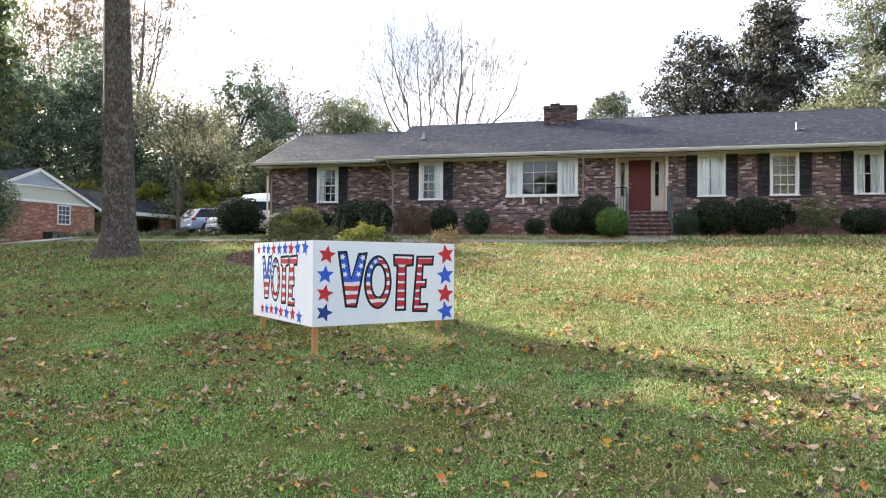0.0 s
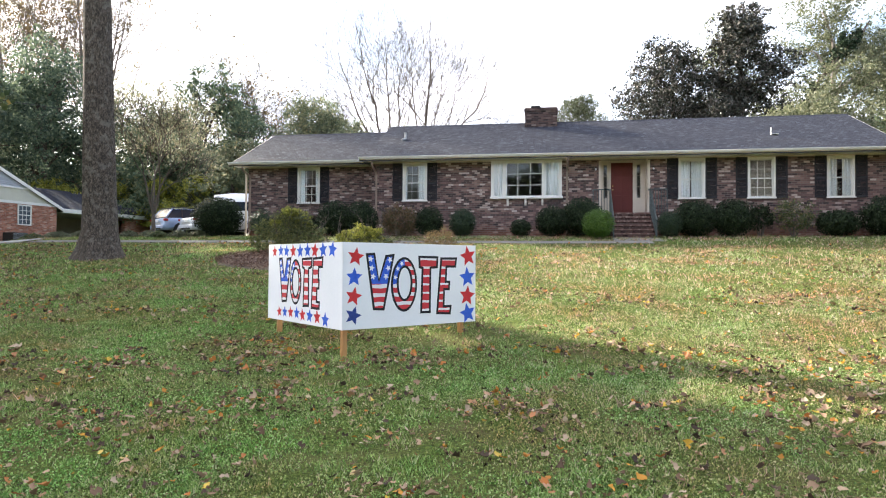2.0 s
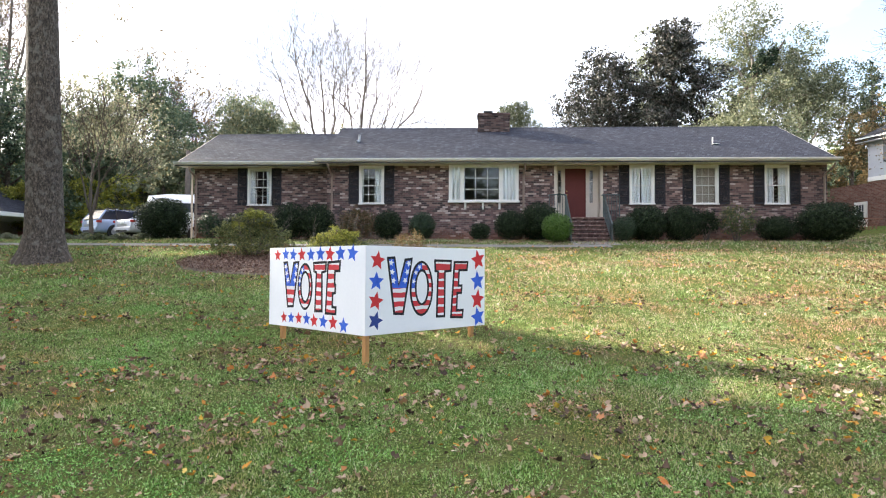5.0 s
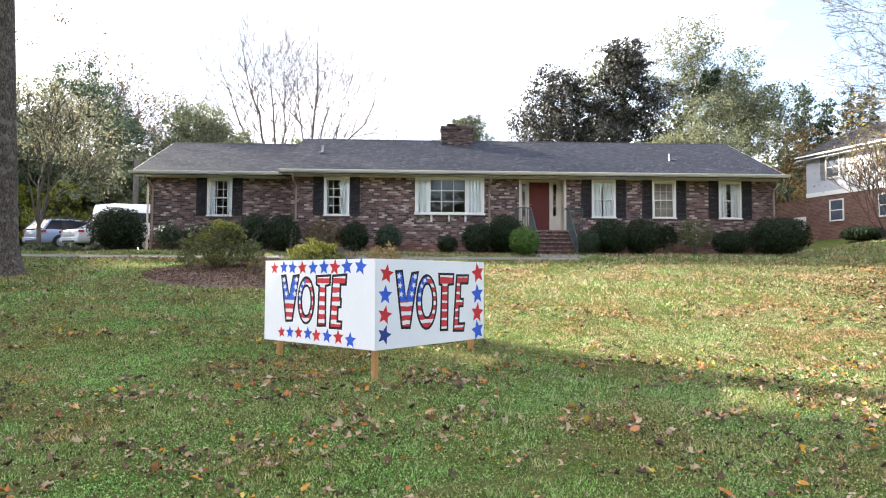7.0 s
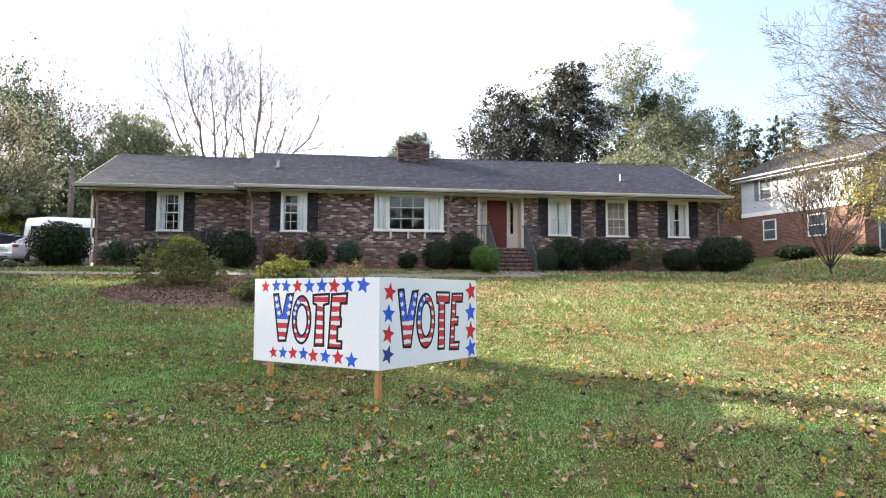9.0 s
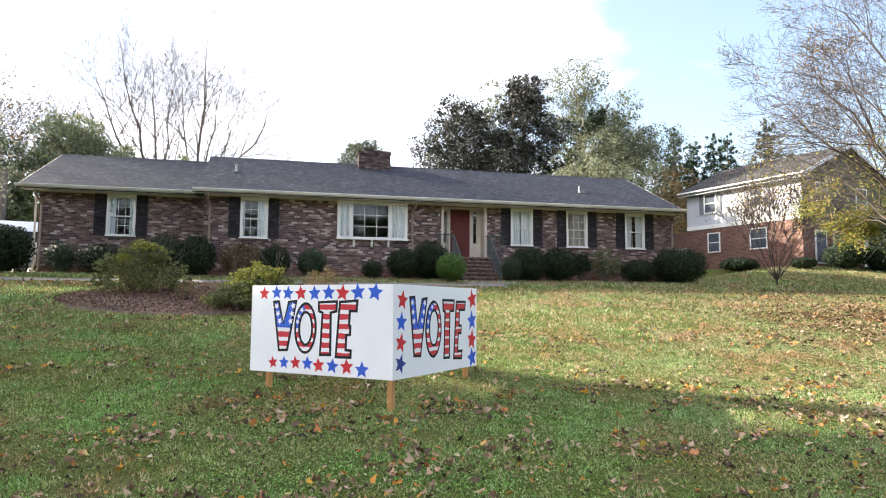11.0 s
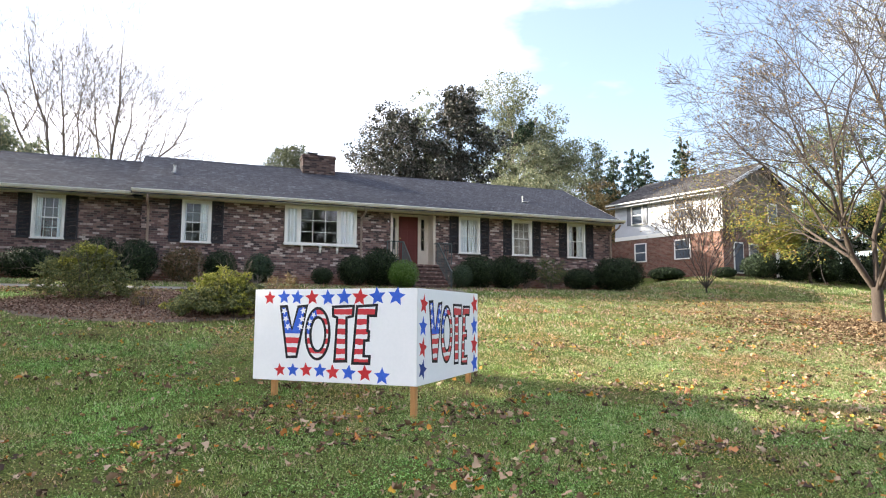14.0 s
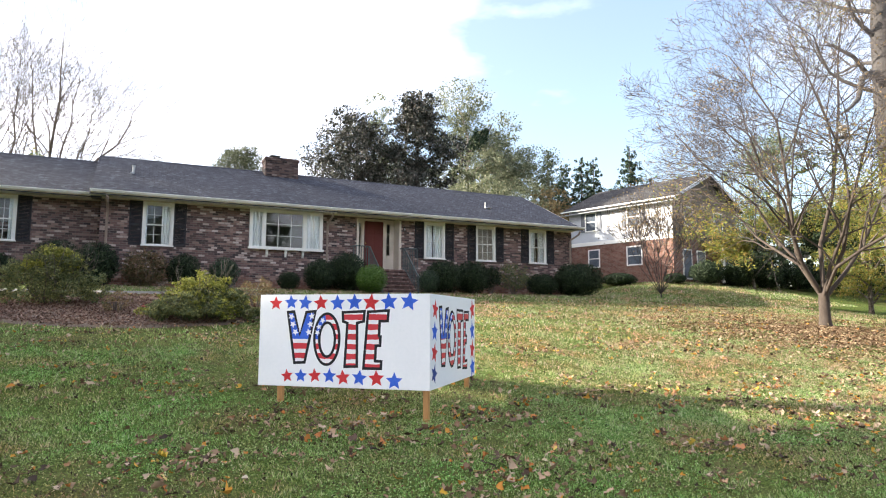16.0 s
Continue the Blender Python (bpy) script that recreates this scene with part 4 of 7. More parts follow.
def railing(x, side):
    r = thing("stair_railing", "dark green iron stair railing beside the brick steps", "railing", group="stair railings")
    y_top, y_bot = 25.2, 23.6
    top = [(x, 25.5, 4.78), (x, y_top, 4.78), (x, y_top - 0.14, 4.74), (x, y_bot + 0.2, 3.68), (x, y_bot, 3.55), (x, y_bot - 0.1, 3.50)]
    Geo().tube(top, [0.03] * 6, 8).make("handrail", M_IRON, r, smooth=True)
    low = [(x, y_top, 4.02), (x, y_bot, 2.9)]
    Geo().tube(low, [0.014] * 2, 6).make("lower_rail", M_IRON, r)
    for y, z0, z1 in ((y_top, 3.9, 4.78), (y_bot, 2.72, 3.55)):
        Geo().box(x - 0.018, x + 0.018, y - 0.018, y + 0.018, z0, z1).make("post", M_IRON, r)
    for i in range(1, 12):
        y = y_top + (y_bot - y_top) * i / 12
        zt = 4.72 + (3.6 - 4.72) * max(0, (y_top - 0.14 - y) / (y_top - 0.14 - y_bot))
        zl = 4.02 + (2.9 - 4.02) * i / 12
        Geo().box(x - 0.01, x + 0.01, y - 0.01, y + 0.01, zl, zt).make("baluster", M_IRON, r)
    # level part along the stoop
    xe = x + side * 0.62
    Geo().tube([(x, y_top, 4.78), (xe, y_top, 4.78)], [0.02, 0.02], 8).make("stoop_rail", M_IRON, r)
    Geo().tube([(xe, y_top, 4.78), (xe, WY - 0.01, 4.78)], [0.02, 0.02], 8).make("stoop_rail", M_IRON, r)
    Geo().box(xe - 0.016, xe + 0.016, y_top - 0.016, y_top + 0.016, 3.9, 4.78).make("post", M_IRON, r)
    for i in range(1, 6):
        xx = x + side * 0.62 * i / 6
        Geo().box(xx - 0.01, xx + 0.01, y_top - 0.01, y_top + 0.01, 3.9, 4.78).make("baluster", M_IRON, r)


railing(1.13, -1)
railing(2.60, 1)


def chimney():
    Geo().box(-2.27, -0.83, 29.25, 30.05, 7.6, 8.82).make("chimney", M_BRICK_DIMMED, house, "squat brick chimney on the ridge")
    g = Geo().box(-2.31, -0.79, 29.21, 30.09, 8.82, 8.90).box(-2.28, -0.82, 29.24, 30.06, 8.90, 8.97)
    g.make("chimney_crown", M_BRICK_DIMMED, house)
    g = Geo().box(-1.98, -1.62, 29.5, 29.8, 8.97, 9.04).box(-2.02, -1.58, 29.46, 29.84, 9.07, 9.11)
    for x in (-1.97, -1.65):
        for y in (29.52, 29.76):
            g.box(x, x + 0.02, y, y + 0.02, 9.04, 9.07)
    g.make("flue_cap", M_BLACK, house, "black metal flue cap")


chimney()
g = Geo().tube([(-7.43, 27.65, 7.30), (-7.43, 27.65, 7.58), (-7.43, 27.65, 7.66)], [0.05, 0.05, 0.07], 10)
g.tube([(-7.43, 27.61, 7.36), (-7.50, 27.35, 7.30)], [0.05, 0.05], 8)
g.make("roof_vent", M_METAL, house, "short galvanised roof vent")
g = Geo().tube([(7.44, 27.0, 7.0), (7.44, 27.0, 7.36)], [0.026, 0.026], 10)
g.box(7.42, 7.68, 26.86, 27.04, 7.07, 7.085)
g.make("roof_vent", M_WHITE, house, "slim white vent pipe with flashing")

# ---- trees and shrubs ----
def rand_dirs(rng, n):
    d = rng.normal(size=(n, 3))
    return d / np.linalg.norm(d, axis=1)[:, None]


def branch_out(g, rng, p, d, length, radius, depth, tips, droop=0.0, spread=0.55, kids=(2, 3), shrink=0.72, sides=6, min_r=0.006, wiggle=0.12, up=0.15, fine=None):
    """One limb and, from it, its smaller limbs."""
    n = 4
    pts, rad = [Vector(p)], [radius]
    d = Vector(d).normalized()
    for i in range(n):
        d = (d + Vector(rng.normal(size=3)) * wiggle + Vector((0, 0, up * 0.3 - droop))).normalized()
        pts.append(pts[-1] + d * length / n)
        rad.append(max(min_r, radius * (1 - 0.42 * (i + 1) / n)))
    (fine if fine and depth < 4 else g).tube(pts, rad, max(3, sides), cap=False)
    if depth == 0:
        tips.append((np.array(pts[-1]), np.array(pts[1])))
        return
    for k in range(int(rng.integers(kids[0], kids[1] + 1))):
        at = pts[-1] if k < 2 else pts[int(rng.integers(2, n))]
        out = Vector(rng.normal(size=3))
        out = (out - d * out.dot(d)).normalized()
        nd = (d + out * spread * rng.uniform(0.6, 1.4) + Vector((0, 0, up))).normalized()
        branch_out(g, rng, at, nd, length * shrink * rng.uniform(0.75, 1.2), rad[-1] * (0.85 if k == 0 else 0.66), depth - 1, tips, droop, spread, kids, shrink, sides - 1, min_r, wiggle, up, fine)


def spray(g, fine, rng, p, d, length, radius, depth, tips, arch=0.0, kids=(0, 4, 5, 7, 8), flat=0.55, thin=2):
    """A limb that arches along its length and carries shorter limbs on alternate sides."""
    if depth < 4 and (p.z < 1.0 + 0.36 * math.hypot(p.x, p.y) or math.hypot(p.x, p.y) > 6.6):
        return
    n = 6 if depth > 1 else 4
    d = Vector(d).normalized()
    pts, rad, ways = [Vector(p)], [radius], [d]
    for i in range(n):
        d = (d + Vector(rng.normal(size=3)) * (0.19 if depth > 1 else 0.13) + Vector((0, 0, -arch / n))).normalized()
        pts.append(pts[-1] + d * length / n)
        rad.append(max(0.005, radius * (1 - 0.74 * (i + 1) / n)))
        ways.append(d)
    (g if depth > thin else fine).tube(pts, rad, 7 if depth > 3 else (5 if depth > thin else 3), cap=False)
    if depth == 0:
        tips.extend((np.array(pts[i]), np.array(pts[i - 1])) for i in (2, 4))
        return
    side = Vector(rng.normal(size=3))
    for k in range(kids[depth]):
        s = 0.22 + 0.78 * (k + rng.uniform(0.1, 0.9)) / kids[depth]
        i = min(n, int(s * n + 0.5))
        w = ways[i]
        side = -side + 0.5 * Vector(rng.normal(size=3))
        out = side - w * side.dot(w)
        out.z *= flat
        out.normalize()
        turn = rng.uniform(0.5, 0.95)
        spray(g, fine, rng, pts[i], w * math.cos(turn) + out * math.sin(turn) + Vector((0, 0, 0.10)), length * (0.62 * (1.12 - s) + 0.16) * rng.uniform(0.8, 1.2), max(0.006, rad[i] * 0.62), depth - 1, tips, arch * 0.8, kids, flat, thin)


def clump_leaves(name, blobs, n, size, material, parent, rng, shell=0.55, aspect=0.6, flat=0.0):
    """Leaves spread over many small clumps inside larger masses (x, y, z, rx, ry, rz)."""
    vol = np.array([b[3] * b[4] * b[5] for b in blobs]) ** 0.7
    cs, ns = [], []
    for b, k in zip(blobs, (n * vol / vol.sum()).astype(int)):
        m = max(4, int(k / 26))
        d = rand_dirs(rng, m)
        r = rng.uniform(shell, 1.0, m) ** 0.6
        cl = d * r[:, None]
        idx = rng.integers(0, m, k)
        off = rand_dirs(rng, k) * (rng.uniform(0, 1, k) ** 0.6)[:, None] * rng.uniform(0.16, 0.42, m)[idx][:, None]
        p = cl[idx] + off
        cs.append(p * np.array(b[3:6]) + np.array(b[0:3]))
        nn = off + 0.5 * rand_dirs(rng, k) + np.array([0, 0, 0.12 + flat])
        ns.append(nn / np.linalg.norm(nn, axis=1)[:, None])
    c, nn = np.concatenate(cs), np.concatenate(ns)
    return quads_object(name, c, nn, size * rng.uniform(0.6, 1.3, len(c)), material, parent, aspect, rng)


def bush(x, y, rx, rz, material, label, n=2600, size=0.06, group="", dense=True, name="shrub", ry=None, lift=0.0, rough=0.06):
    """A clipped or loose shrub: stems and a close skin of leaves."""
    rng = np.random.default_rng(int(abs(x * 97 + y * 31)) + 5)
    z = gz(x, y)
    t = thing(name, label, "shrub", (x, y, z), 0, group)
    g = Geo()
    for k in range(7):
        a = rng.uniform(0, 6.28)
        g.tube([(0.05 * math.cos(a), 0.05 * math.sin(a), -0.05), (rx * 0.3 * math.cos(a), rx * 0.3 * math.sin(a), rz * 0.6), (rx * 0.45 * math.cos(a), rx * 0.45 * math.sin(a), rz * 1.0)], [0.022, 0.016, 0.008], 5)
    g.make("stemwork", M_TWIG, t, fix=False)
    ry = ry or rx
    cz = rz + lift
    if dense:
        d = rand_dirs(rng, n)
        lump = np.array([1 + rough * (2.0 * noise.noise(Vector(v) * 2.2 + Vector((x, y, 0))) + 1.1 * noise.noise(Vector(v) * 5.5)) for v in d])
        r = (rng.uniform(0.78, 1.03, n)) * lump
        p = d * r[:, None] * np.array([rx, ry, rz]) + np.array([0, 0, cz])
        low = p[:, 2] < 0.06
        p[low, 2] = rng.uniform(0.03, 0.4, low.sum())
        nn = d + 0.7 * rand_dirs(rng, n)
        nn /= np.linalg.norm(nn, axis=1)[:, None]
        quads_object("leaves", p, nn, size * rng.uniform(0.7, 1.3, n), material, t, 0.6, rng)
        # shaded inner twigs and leaves close the mass
        m = n // 3
        d2 = rand_dirs(rng, m)
        p2 = d2 * (rng.uniform(0.3, 0.75, m))[:, None] * np.array([rx, ry, rz]) + np.array([0, 0, cz])
        quads_object("inner_leaves", p2, rand_dirs(rng, m), size * 1.8 * np.ones(m), material, t, 0.8, rng)
    else:
        clump_leaves("leaves", [(0, 0, cz, rx, ry, rz)], n, size, material, t, rng, 0.35)
    return t


DARK = "rounded dark evergreen foundation shrub beside the brick wall"
bush(-14.6, 24.6, 1.0, 0.82, M_LEAF_BOX, "large round dark evergreen shrub at the house corner", 8500, 0.075)
bush(-13.0, 25.3, 0.55, 0.58, M_LEAF_CONIFER, "dusky green foundation shrub by the wing", 1500, 0.06)
bush(-11.55, 25.3, 1.0, 0.54, M_LEAF_BOX, "low broad dark evergreen shrub under the wing window", 5200, 0.065)
bush(-9.45, 24.2, 0.72, 0.72, M_LEAF_BOX, DARK, 5000, 0.065, "foundation shrubs")
bush(-8.35, 24.0, 0.68, 0.70, M_LEAF_BOX, DARK, 5000, 0.065, "foundation shrubs")
bush(-6.9, 24.5, 0.78, 0.62, M_LEAF_RUST, "loose bronze-leaved shrub with pale flowers", 5200, 0.065, dense=False)
bush(-5.72, 24.4, 0.56, 0.58, M_LEAF_BOX, DARK, 4000, 0.06, "foundation shrubs")
bush(-4.42, 24.4, 0.52, 0.55, M_LEAF_CONIFER, "rounded deep green shrub beside the brick wall", 3200, 0.06)
bush(-2.2, 24.3, 0.40, 0.34, M_LEAF_BOX, "small dark ball-shaped evergreen shrub", 2200, 0.05)
bush(-1.05, 24.3, 0.62, 0.58, M_LEAF_BOX, DARK, 4200, 0.06, "foundation shrubs")
bush(0.05, 24.6, 0.78, 0.74, M_LEAF_BOX, DARK, 5500, 0.065, "foundation shrubs")
bush(0.56, 23.2, 0.58, 0.53, M_LEAF_ROUND, "bright green clipped boxwood beside the steps", 5500, 0.045)
bush(3.05, 23.7, 0.46, 0.48, M_LEAF_CONIFER, "dull green clipped boxwood beside the steps", 3600, 0.045)
bush(4.05, 24.4, 0.80, 0.68, M_LEAF_BOX, DARK, 5500, 0.065, "foundation shrubs")
bush(5.35, 24.4, 0.74, 0.68, M_LEAF_BOX, DARK, 5500, 0.065, "foundation shrubs")
bush(6.28, 24.5, 0.46, 0.42, M_LEAF_BOX, "open dark green shrub with bare lower stems", 2400, 0.075, dense=False, lift=0.3)
bush(7.45, 24.6, 0.72, 0.62, M_LEAF_MID, "airy pale green shrub against the bricks", 3000, 0.06, dense=False, lift=0.2)
bush(8.85, 24.5, 0.72, 0.48, M_LEAF_BOX, DARK, 3800, 0.065, "foundation shrubs")
bush(10.65, 24.3, 1.15, 0.74, M_LEAF_BOX, "broad dark evergreen shrub at the house corner", 9000, 0.07)


def azalea(x, y, rx, ry, h, low_m, top_m, label, seed, wild, crest):
    """A mounded azalea: many overlapping sprays of leaves on bare stems, new growth on top."""
    rng = np.random.default_rng(seed)
    t = thing("azalea", label, "shrub", (x, y, gz(x, y)))
    g, tips = Geo(), []
    for k in range(9):
        a = k * 0.7
        branch_out(g, rng, (0.08 * math.cos(a), 0.08 * math.sin(a), -0.03), (math.cos(a) * 0.8, math.sin(a) * 0.8, 0.9), h * 0.45, 0.02, 3, tips, 0, 0.5, (2, 3), 0.75, 5, 0.004)
    g.make("stemwork", M_TWIG, t, fix=False)
    low, top = [], []
    n = 70
    for k in range(n):
        s = (k + 0.5) / n
        a = k * 2.39996
        el = math.asin(1 - s)
        r = rng.uniform(0.74, 1.0) + wild * max(0, rng.normal()) * 0.35
        q = rng.uniform(0.17, 0.30)
        u = math.sin(el)
        wide = r * (1 - u) ** 0.6
        p = (rx * wide * math.cos(a), ry * wide * math.sin(a), 0.12 + (h - 0.3) * u * (0.9 + 0.1 * r), q, q, q * 0.62)
        (top if math.sin(el) + 0.30 * rng.normal() > crest else low).append(p)
    low.append((0, 0, h * 0.32, rx * 0.7, ry * 0.7, h * 0.34))
    for name, blobs, m, cnt in (("lower_leaves", low, low_m, 21000), ("upper_leaves", top, top_m, 9000)):
        clump_leaves(name, blobs, cnt, 0.058, m, t, rng, 0.25, 0.5, 0.25)
    return t


azalea(-9.05, 18.8, 1.2, 1.0, 1.5, M_LEAF_AZALEA, M_LEAF_GOLD, "wide olive-green azalea with yellow new growth in the mulch bed", 77, 0.5, 0.92)
azalea(-5.86, 15.9, 1.12, 0.9, 1.16, M_LEAF_AZALEA, M_LEAF_GOLD, "low yellow-green azalea in the mulch bed", 78, 0.25, 0.30)
bush(-4.3, 18.6, 0.5, 0.36, M_LEAF_BROWN, "thin bronze shrub at the bed's edge", 1700, 0.05, dense=False, lift=0.1)
bush(-7.6, 17.2, 0.34, 0.26, M_LEAF_BROWN, "small withered shrub in the mulch", 700, 0.045, dense=False)
bush(-7.0, 18.2, 0.16, 0.12, M_TAIL, "small clump of red flowers in the mulch", 90, 0.05, dense=False, name="flower_clump")


def bed():
    """The mulch bed with its loose chips."""
    rng = np.random.default_rng(12)
    ring = []
    for k in range(64):
        a = 2 * math.pi * k / 64
        r = 1 + 0.10 * noise.noise((math.cos(a) * 2, math.sin(a) * 2, 3)) + 0.03 * noise.noise((math.cos(a) * 9, math.sin(a) * 9, 1))
        ring.append((-7.3 + 3.4 * r * math.cos(a), 18.0 + 3.05 * r * math.sin(a)))
    rings = []
    for s in (0.0001, 0.3, 0.6, 0.85, 0.97, 1.0):
        lift = 0.045 if s < 0.9 else (0.025 if s < 0.99 else -0.04)
        rings.append([(-7.3 + (x + 7.3) * s, 18.0 + (y - 18.0) * s, gz(-7.3 + (x + 7.3) * s, 18.0 + (y - 18.0) * s) + lift) for x, y in ring])
    g = Geo().loft(rings)
    soil = worn("dark_mulch", (0.085, 0.058, 0.042), (0.20, 0.145, 0.11), 0.95, 3, 70, 0.9)
    ob = g.make("mulch_bed", soil, smooth=True, fix=False)
    tagged(ob, "mulch bed of shredded dark bark round the azaleas", "flower bed", kind="structure")
    n = 22000
    a, r = rng.uniform(0, 6.283, n), np.sqrt(rng.uniform(0, 1, n)) * 1.02
    x, y = -7.3 + 3.35 * r * np.cos(a), 18.0 + 3.0 * r * np.sin(a)
    c = np.stack([x, y, ground_z(x, y) + 0.05 + rng.uniform(0, 0.03, n)], 1)
    nn = np.array([0, 0, 1.0]) + 0.45 * rng.normal(size=(n, 3))
    nn /= np.linalg.norm(nn, axis=1)[:, None]
    ob = quads_object("bark_chips", c, nn, rng.uniform(0.03, 0.085, n), M_BARK_CHIP, None, 0.35, rng)
    tagged(ob, "scattered bark chips on the mulch bed", "mulch", kind="stuff")


bed()


def leaf_tree(name, x, y, height, spread, material, label, n=6000, size=0.3, trunk_r=0.25, base=0.3, seed=1, limbs=7, bark=None, blobs=None, aspect=0.65, lean=0.0, shell=0.35):
    """A broadleaved tree: trunk, limbs and a crown of many clumps."""
    rng = np.random.default_rng(seed)
    z = gz(x, y)
    t = thing(name, label, "tree", (x, y, z))
    g = Geo()
    h = height * 0.72
    pts = [(lean * s + 0.15 * math.sin(3 * s + seed), 0.12 * math.cos(2 * s + seed), h * s - 0.1 * (s == 0)) for s in (0, 0.03, 0.15, 0.35, 0.6, 0.8, 1.0)]
    g.tube(pts, [trunk_r * k for k in (1.6, 1.2, 1.0, 0.85, 0.6, 0.4, 0.2)], 9)
    blobs_out = []
    for k in range(limbs):
        s = rng.uniform(base, 0.98)
        a = 2 * math.pi * (k * 0.381966 + 0.1 * rng.normal())
        p0 = Vector((lean * s, 0.0, h * s))
        reach = spread * rng.uniform(0.45, 0.85) * (1.0 - 0.45 * max(0, s - 0.55) / 0.45)
        end = Vector((p0.x + reach * math.cos(a), p0.y + reach * math.sin(a), p0.z + height * rng.uniform(0.06, 0.2)))
        mid = (p0 + end) / 2 + Vector((0, 0, 0.05 * height))
        g.tube([p0, mid, end], [trunk_r * 0.42, trunk_r * 0.28, trunk_r * 0.1], 6)
        rr = spread * rng.uniform(0.34, 0.52)
        blobs_out.append((end.x, end.y, end.z, rr, rr, rr * 0.72))
        blobs_out.append((mid.x, mid.y, mid.z + rr * 0.3, rr * 0.8, rr * 0.8, rr * 0.6))
    rr = spread * 0.4
    blobs_out.append((pts[-1][0], pts[-1][1], height - rr * 0.75, rr, rr, rr * 0.9))
    g.make("trunk", bark or M_BARK, t, smooth=True, fix=False)
    clump_leaves("crown", blobs or blobs_out, int(n * 2.4), size * 0.72, material, t, rng, shell, aspect)
    return t


def bare_tree(x, y, height, label, seed, trunk_r=0.16, stems=3, lean=(0, 0), name="bare_tree", depth=4, spread=0.42, leaves=0, leaf_material=None, leaf_size=0.12, bark=None, first=0.3, fan=0.28):
    rng = np.random.default_rng(seed)
    z = gz(x, y)
    t = thing(name, label, "tree", (x, y, z))
    g = Geo()
    tips = []
    fork = Vector((lean[0] * 0.3, lean[1] * 0.3, height * first))
    g.tube([(0, 0, -0.2), (0.02, 0, height * first * 0.4), fork], [trunk_r * 1.35, trunk_r, trunk_r * 0.85], 8)
    for k in range(stems):
        a = 2 * math.pi * k / stems + rng.uniform(-0.4, 0.4)
        d = Vector((math.cos(a) * fan + lean[0] * 0.08, math.sin(a) * fan, 1.0))
        branch_out(g, rng, fork, d, height * 0.27, trunk_r * 0.62, depth, tips, 0, spread, (2, 3), 0.74, 6, 0.013, 0.10, 0.12)
    g.make("branchwork", bark or M_TWIG, t, fix=False)
    if leaves:
        tp = np.array([p for p, _ in tips])
        idx = rng.integers(0, len(tp), leaves)
        c = tp[idx] + rng.normal(size=(leaves, 3)) * 0.3
        quads_object("leaves", c, rand_dirs(rng, leaves), leaf_size * rng.uniform(0.6, 1.3, leaves), leaf_material, t, 0.6, rng)
    return t


def conifer(x, y, height, r, label, seed, material=None, n=5000):
    rng = np.random.default_rng(seed)
    t = thing("conifer", label, "tree", (x, y, gz(x, y)))
    g = Geo().tube([(0, 0, -0.1), (0, 0, height * 0.5), (0, 0, height)], [0.22, 0.14, 0.02], 7)
    blobs = []
    for k in range(46):
        s = (k + 0.5) / 46
        h = height * (0.12 + 0.88 * s)
        reach = r * (1 - s) ** 0.8 * rng.uniform(0.7, 1.1) + 0.15
        a = k * 2.4
        e = (reach * math.cos(a), reach * math.sin(a), h - 0.12 * reach)
        g.tube([(0, 0, h), e], [0.04, 0.012], 4)
        blobs.append((e[0] * 0.6, e[1] * 0.6, e[2], reach * 0.85 + 0.25, reach * 0.85 + 0.25, 0.8))
    g.make("trunk", M_BARK, t, fix=False)
    clump_leaves("crown", blobs, int(n * 3.4), 0.25, material or M_LEAF_CONIFER, t, rng, 0.0, 0.4)
    return t


def great_oak():
    """The tall trunk on the lawn; its crown is high up and shades the foreground."""
    x, y = -14.35, 17.2
    rng = np.random.default_rng(4)
    t = thing("shade_tree", "tall hardwood tree with furrowed grey bark on the lawn", "tree", (x, y, gz(x, y)))
    rings = []
    prof = [(-0.25, 0.78), (0.0, 0.68), (0.12, 0.615), (0.35, 0.525), (0.8, 0.46), (1.6, 0.435), (3.0, 0.415), (5.0, 0.385), (7.5, 0.35), (9.5, 0.33), (12, 0.30), (15, 0.22), (18, 0.12), (21, 0.04)]
    for h, r in prof:
        ring = []
        for k in range(28):
            a = 2 * math.pi * k / 28
            flare = max(0, 0.9 - h) * 0.13 * (0.5 + 0.5 * math.cos(5 * a + 0.7)) ** 2
            rr = 1.055 * r + flare + 0.018 * math.sin(11 * a + h * 0.5) * (h < 12)
            ring.append((rr * math.cos(a) - 0.03 * h, rr * math.sin(a), h))
        rings.append(ring)
    Geo().loft(rings).make("trunk", M_BARK, t, smooth=True, fix=False)
    g = Geo()
    blobs = []
    for k in range(44):
        h = 13.0 + 9.0 * ((k * 13) % 44) / 43
        a = k * 2.39996
        cx, cy = 5.6 * math.cos(a) * math.sqrt((k % 11 + 1) / 11), 5.6 * math.sin(a) * math.sqrt((k % 11 + 1) / 11)
        e = Vector((cx + 0.69, cy - 0.95, h + 1.2))
        g.tube([(-0.03 * h, 0, h - 1.5), tuple(e * 0.5 + Vector((0, 0, h * 0.5 - 0.3))), tuple(e)], [0.13, 0.08, 0.03], 6)
        blobs.append((e.x, e.y, e.z + 0.6, 2.0, 2.0, 1.1))
    g.make("branchwork", M_BARK, t, fix=False)
    clump_leaves("crown", blobs, 52000, 0.26, M_LEAF_MID, t, rng, 0.1, 0.7)


great_oak()


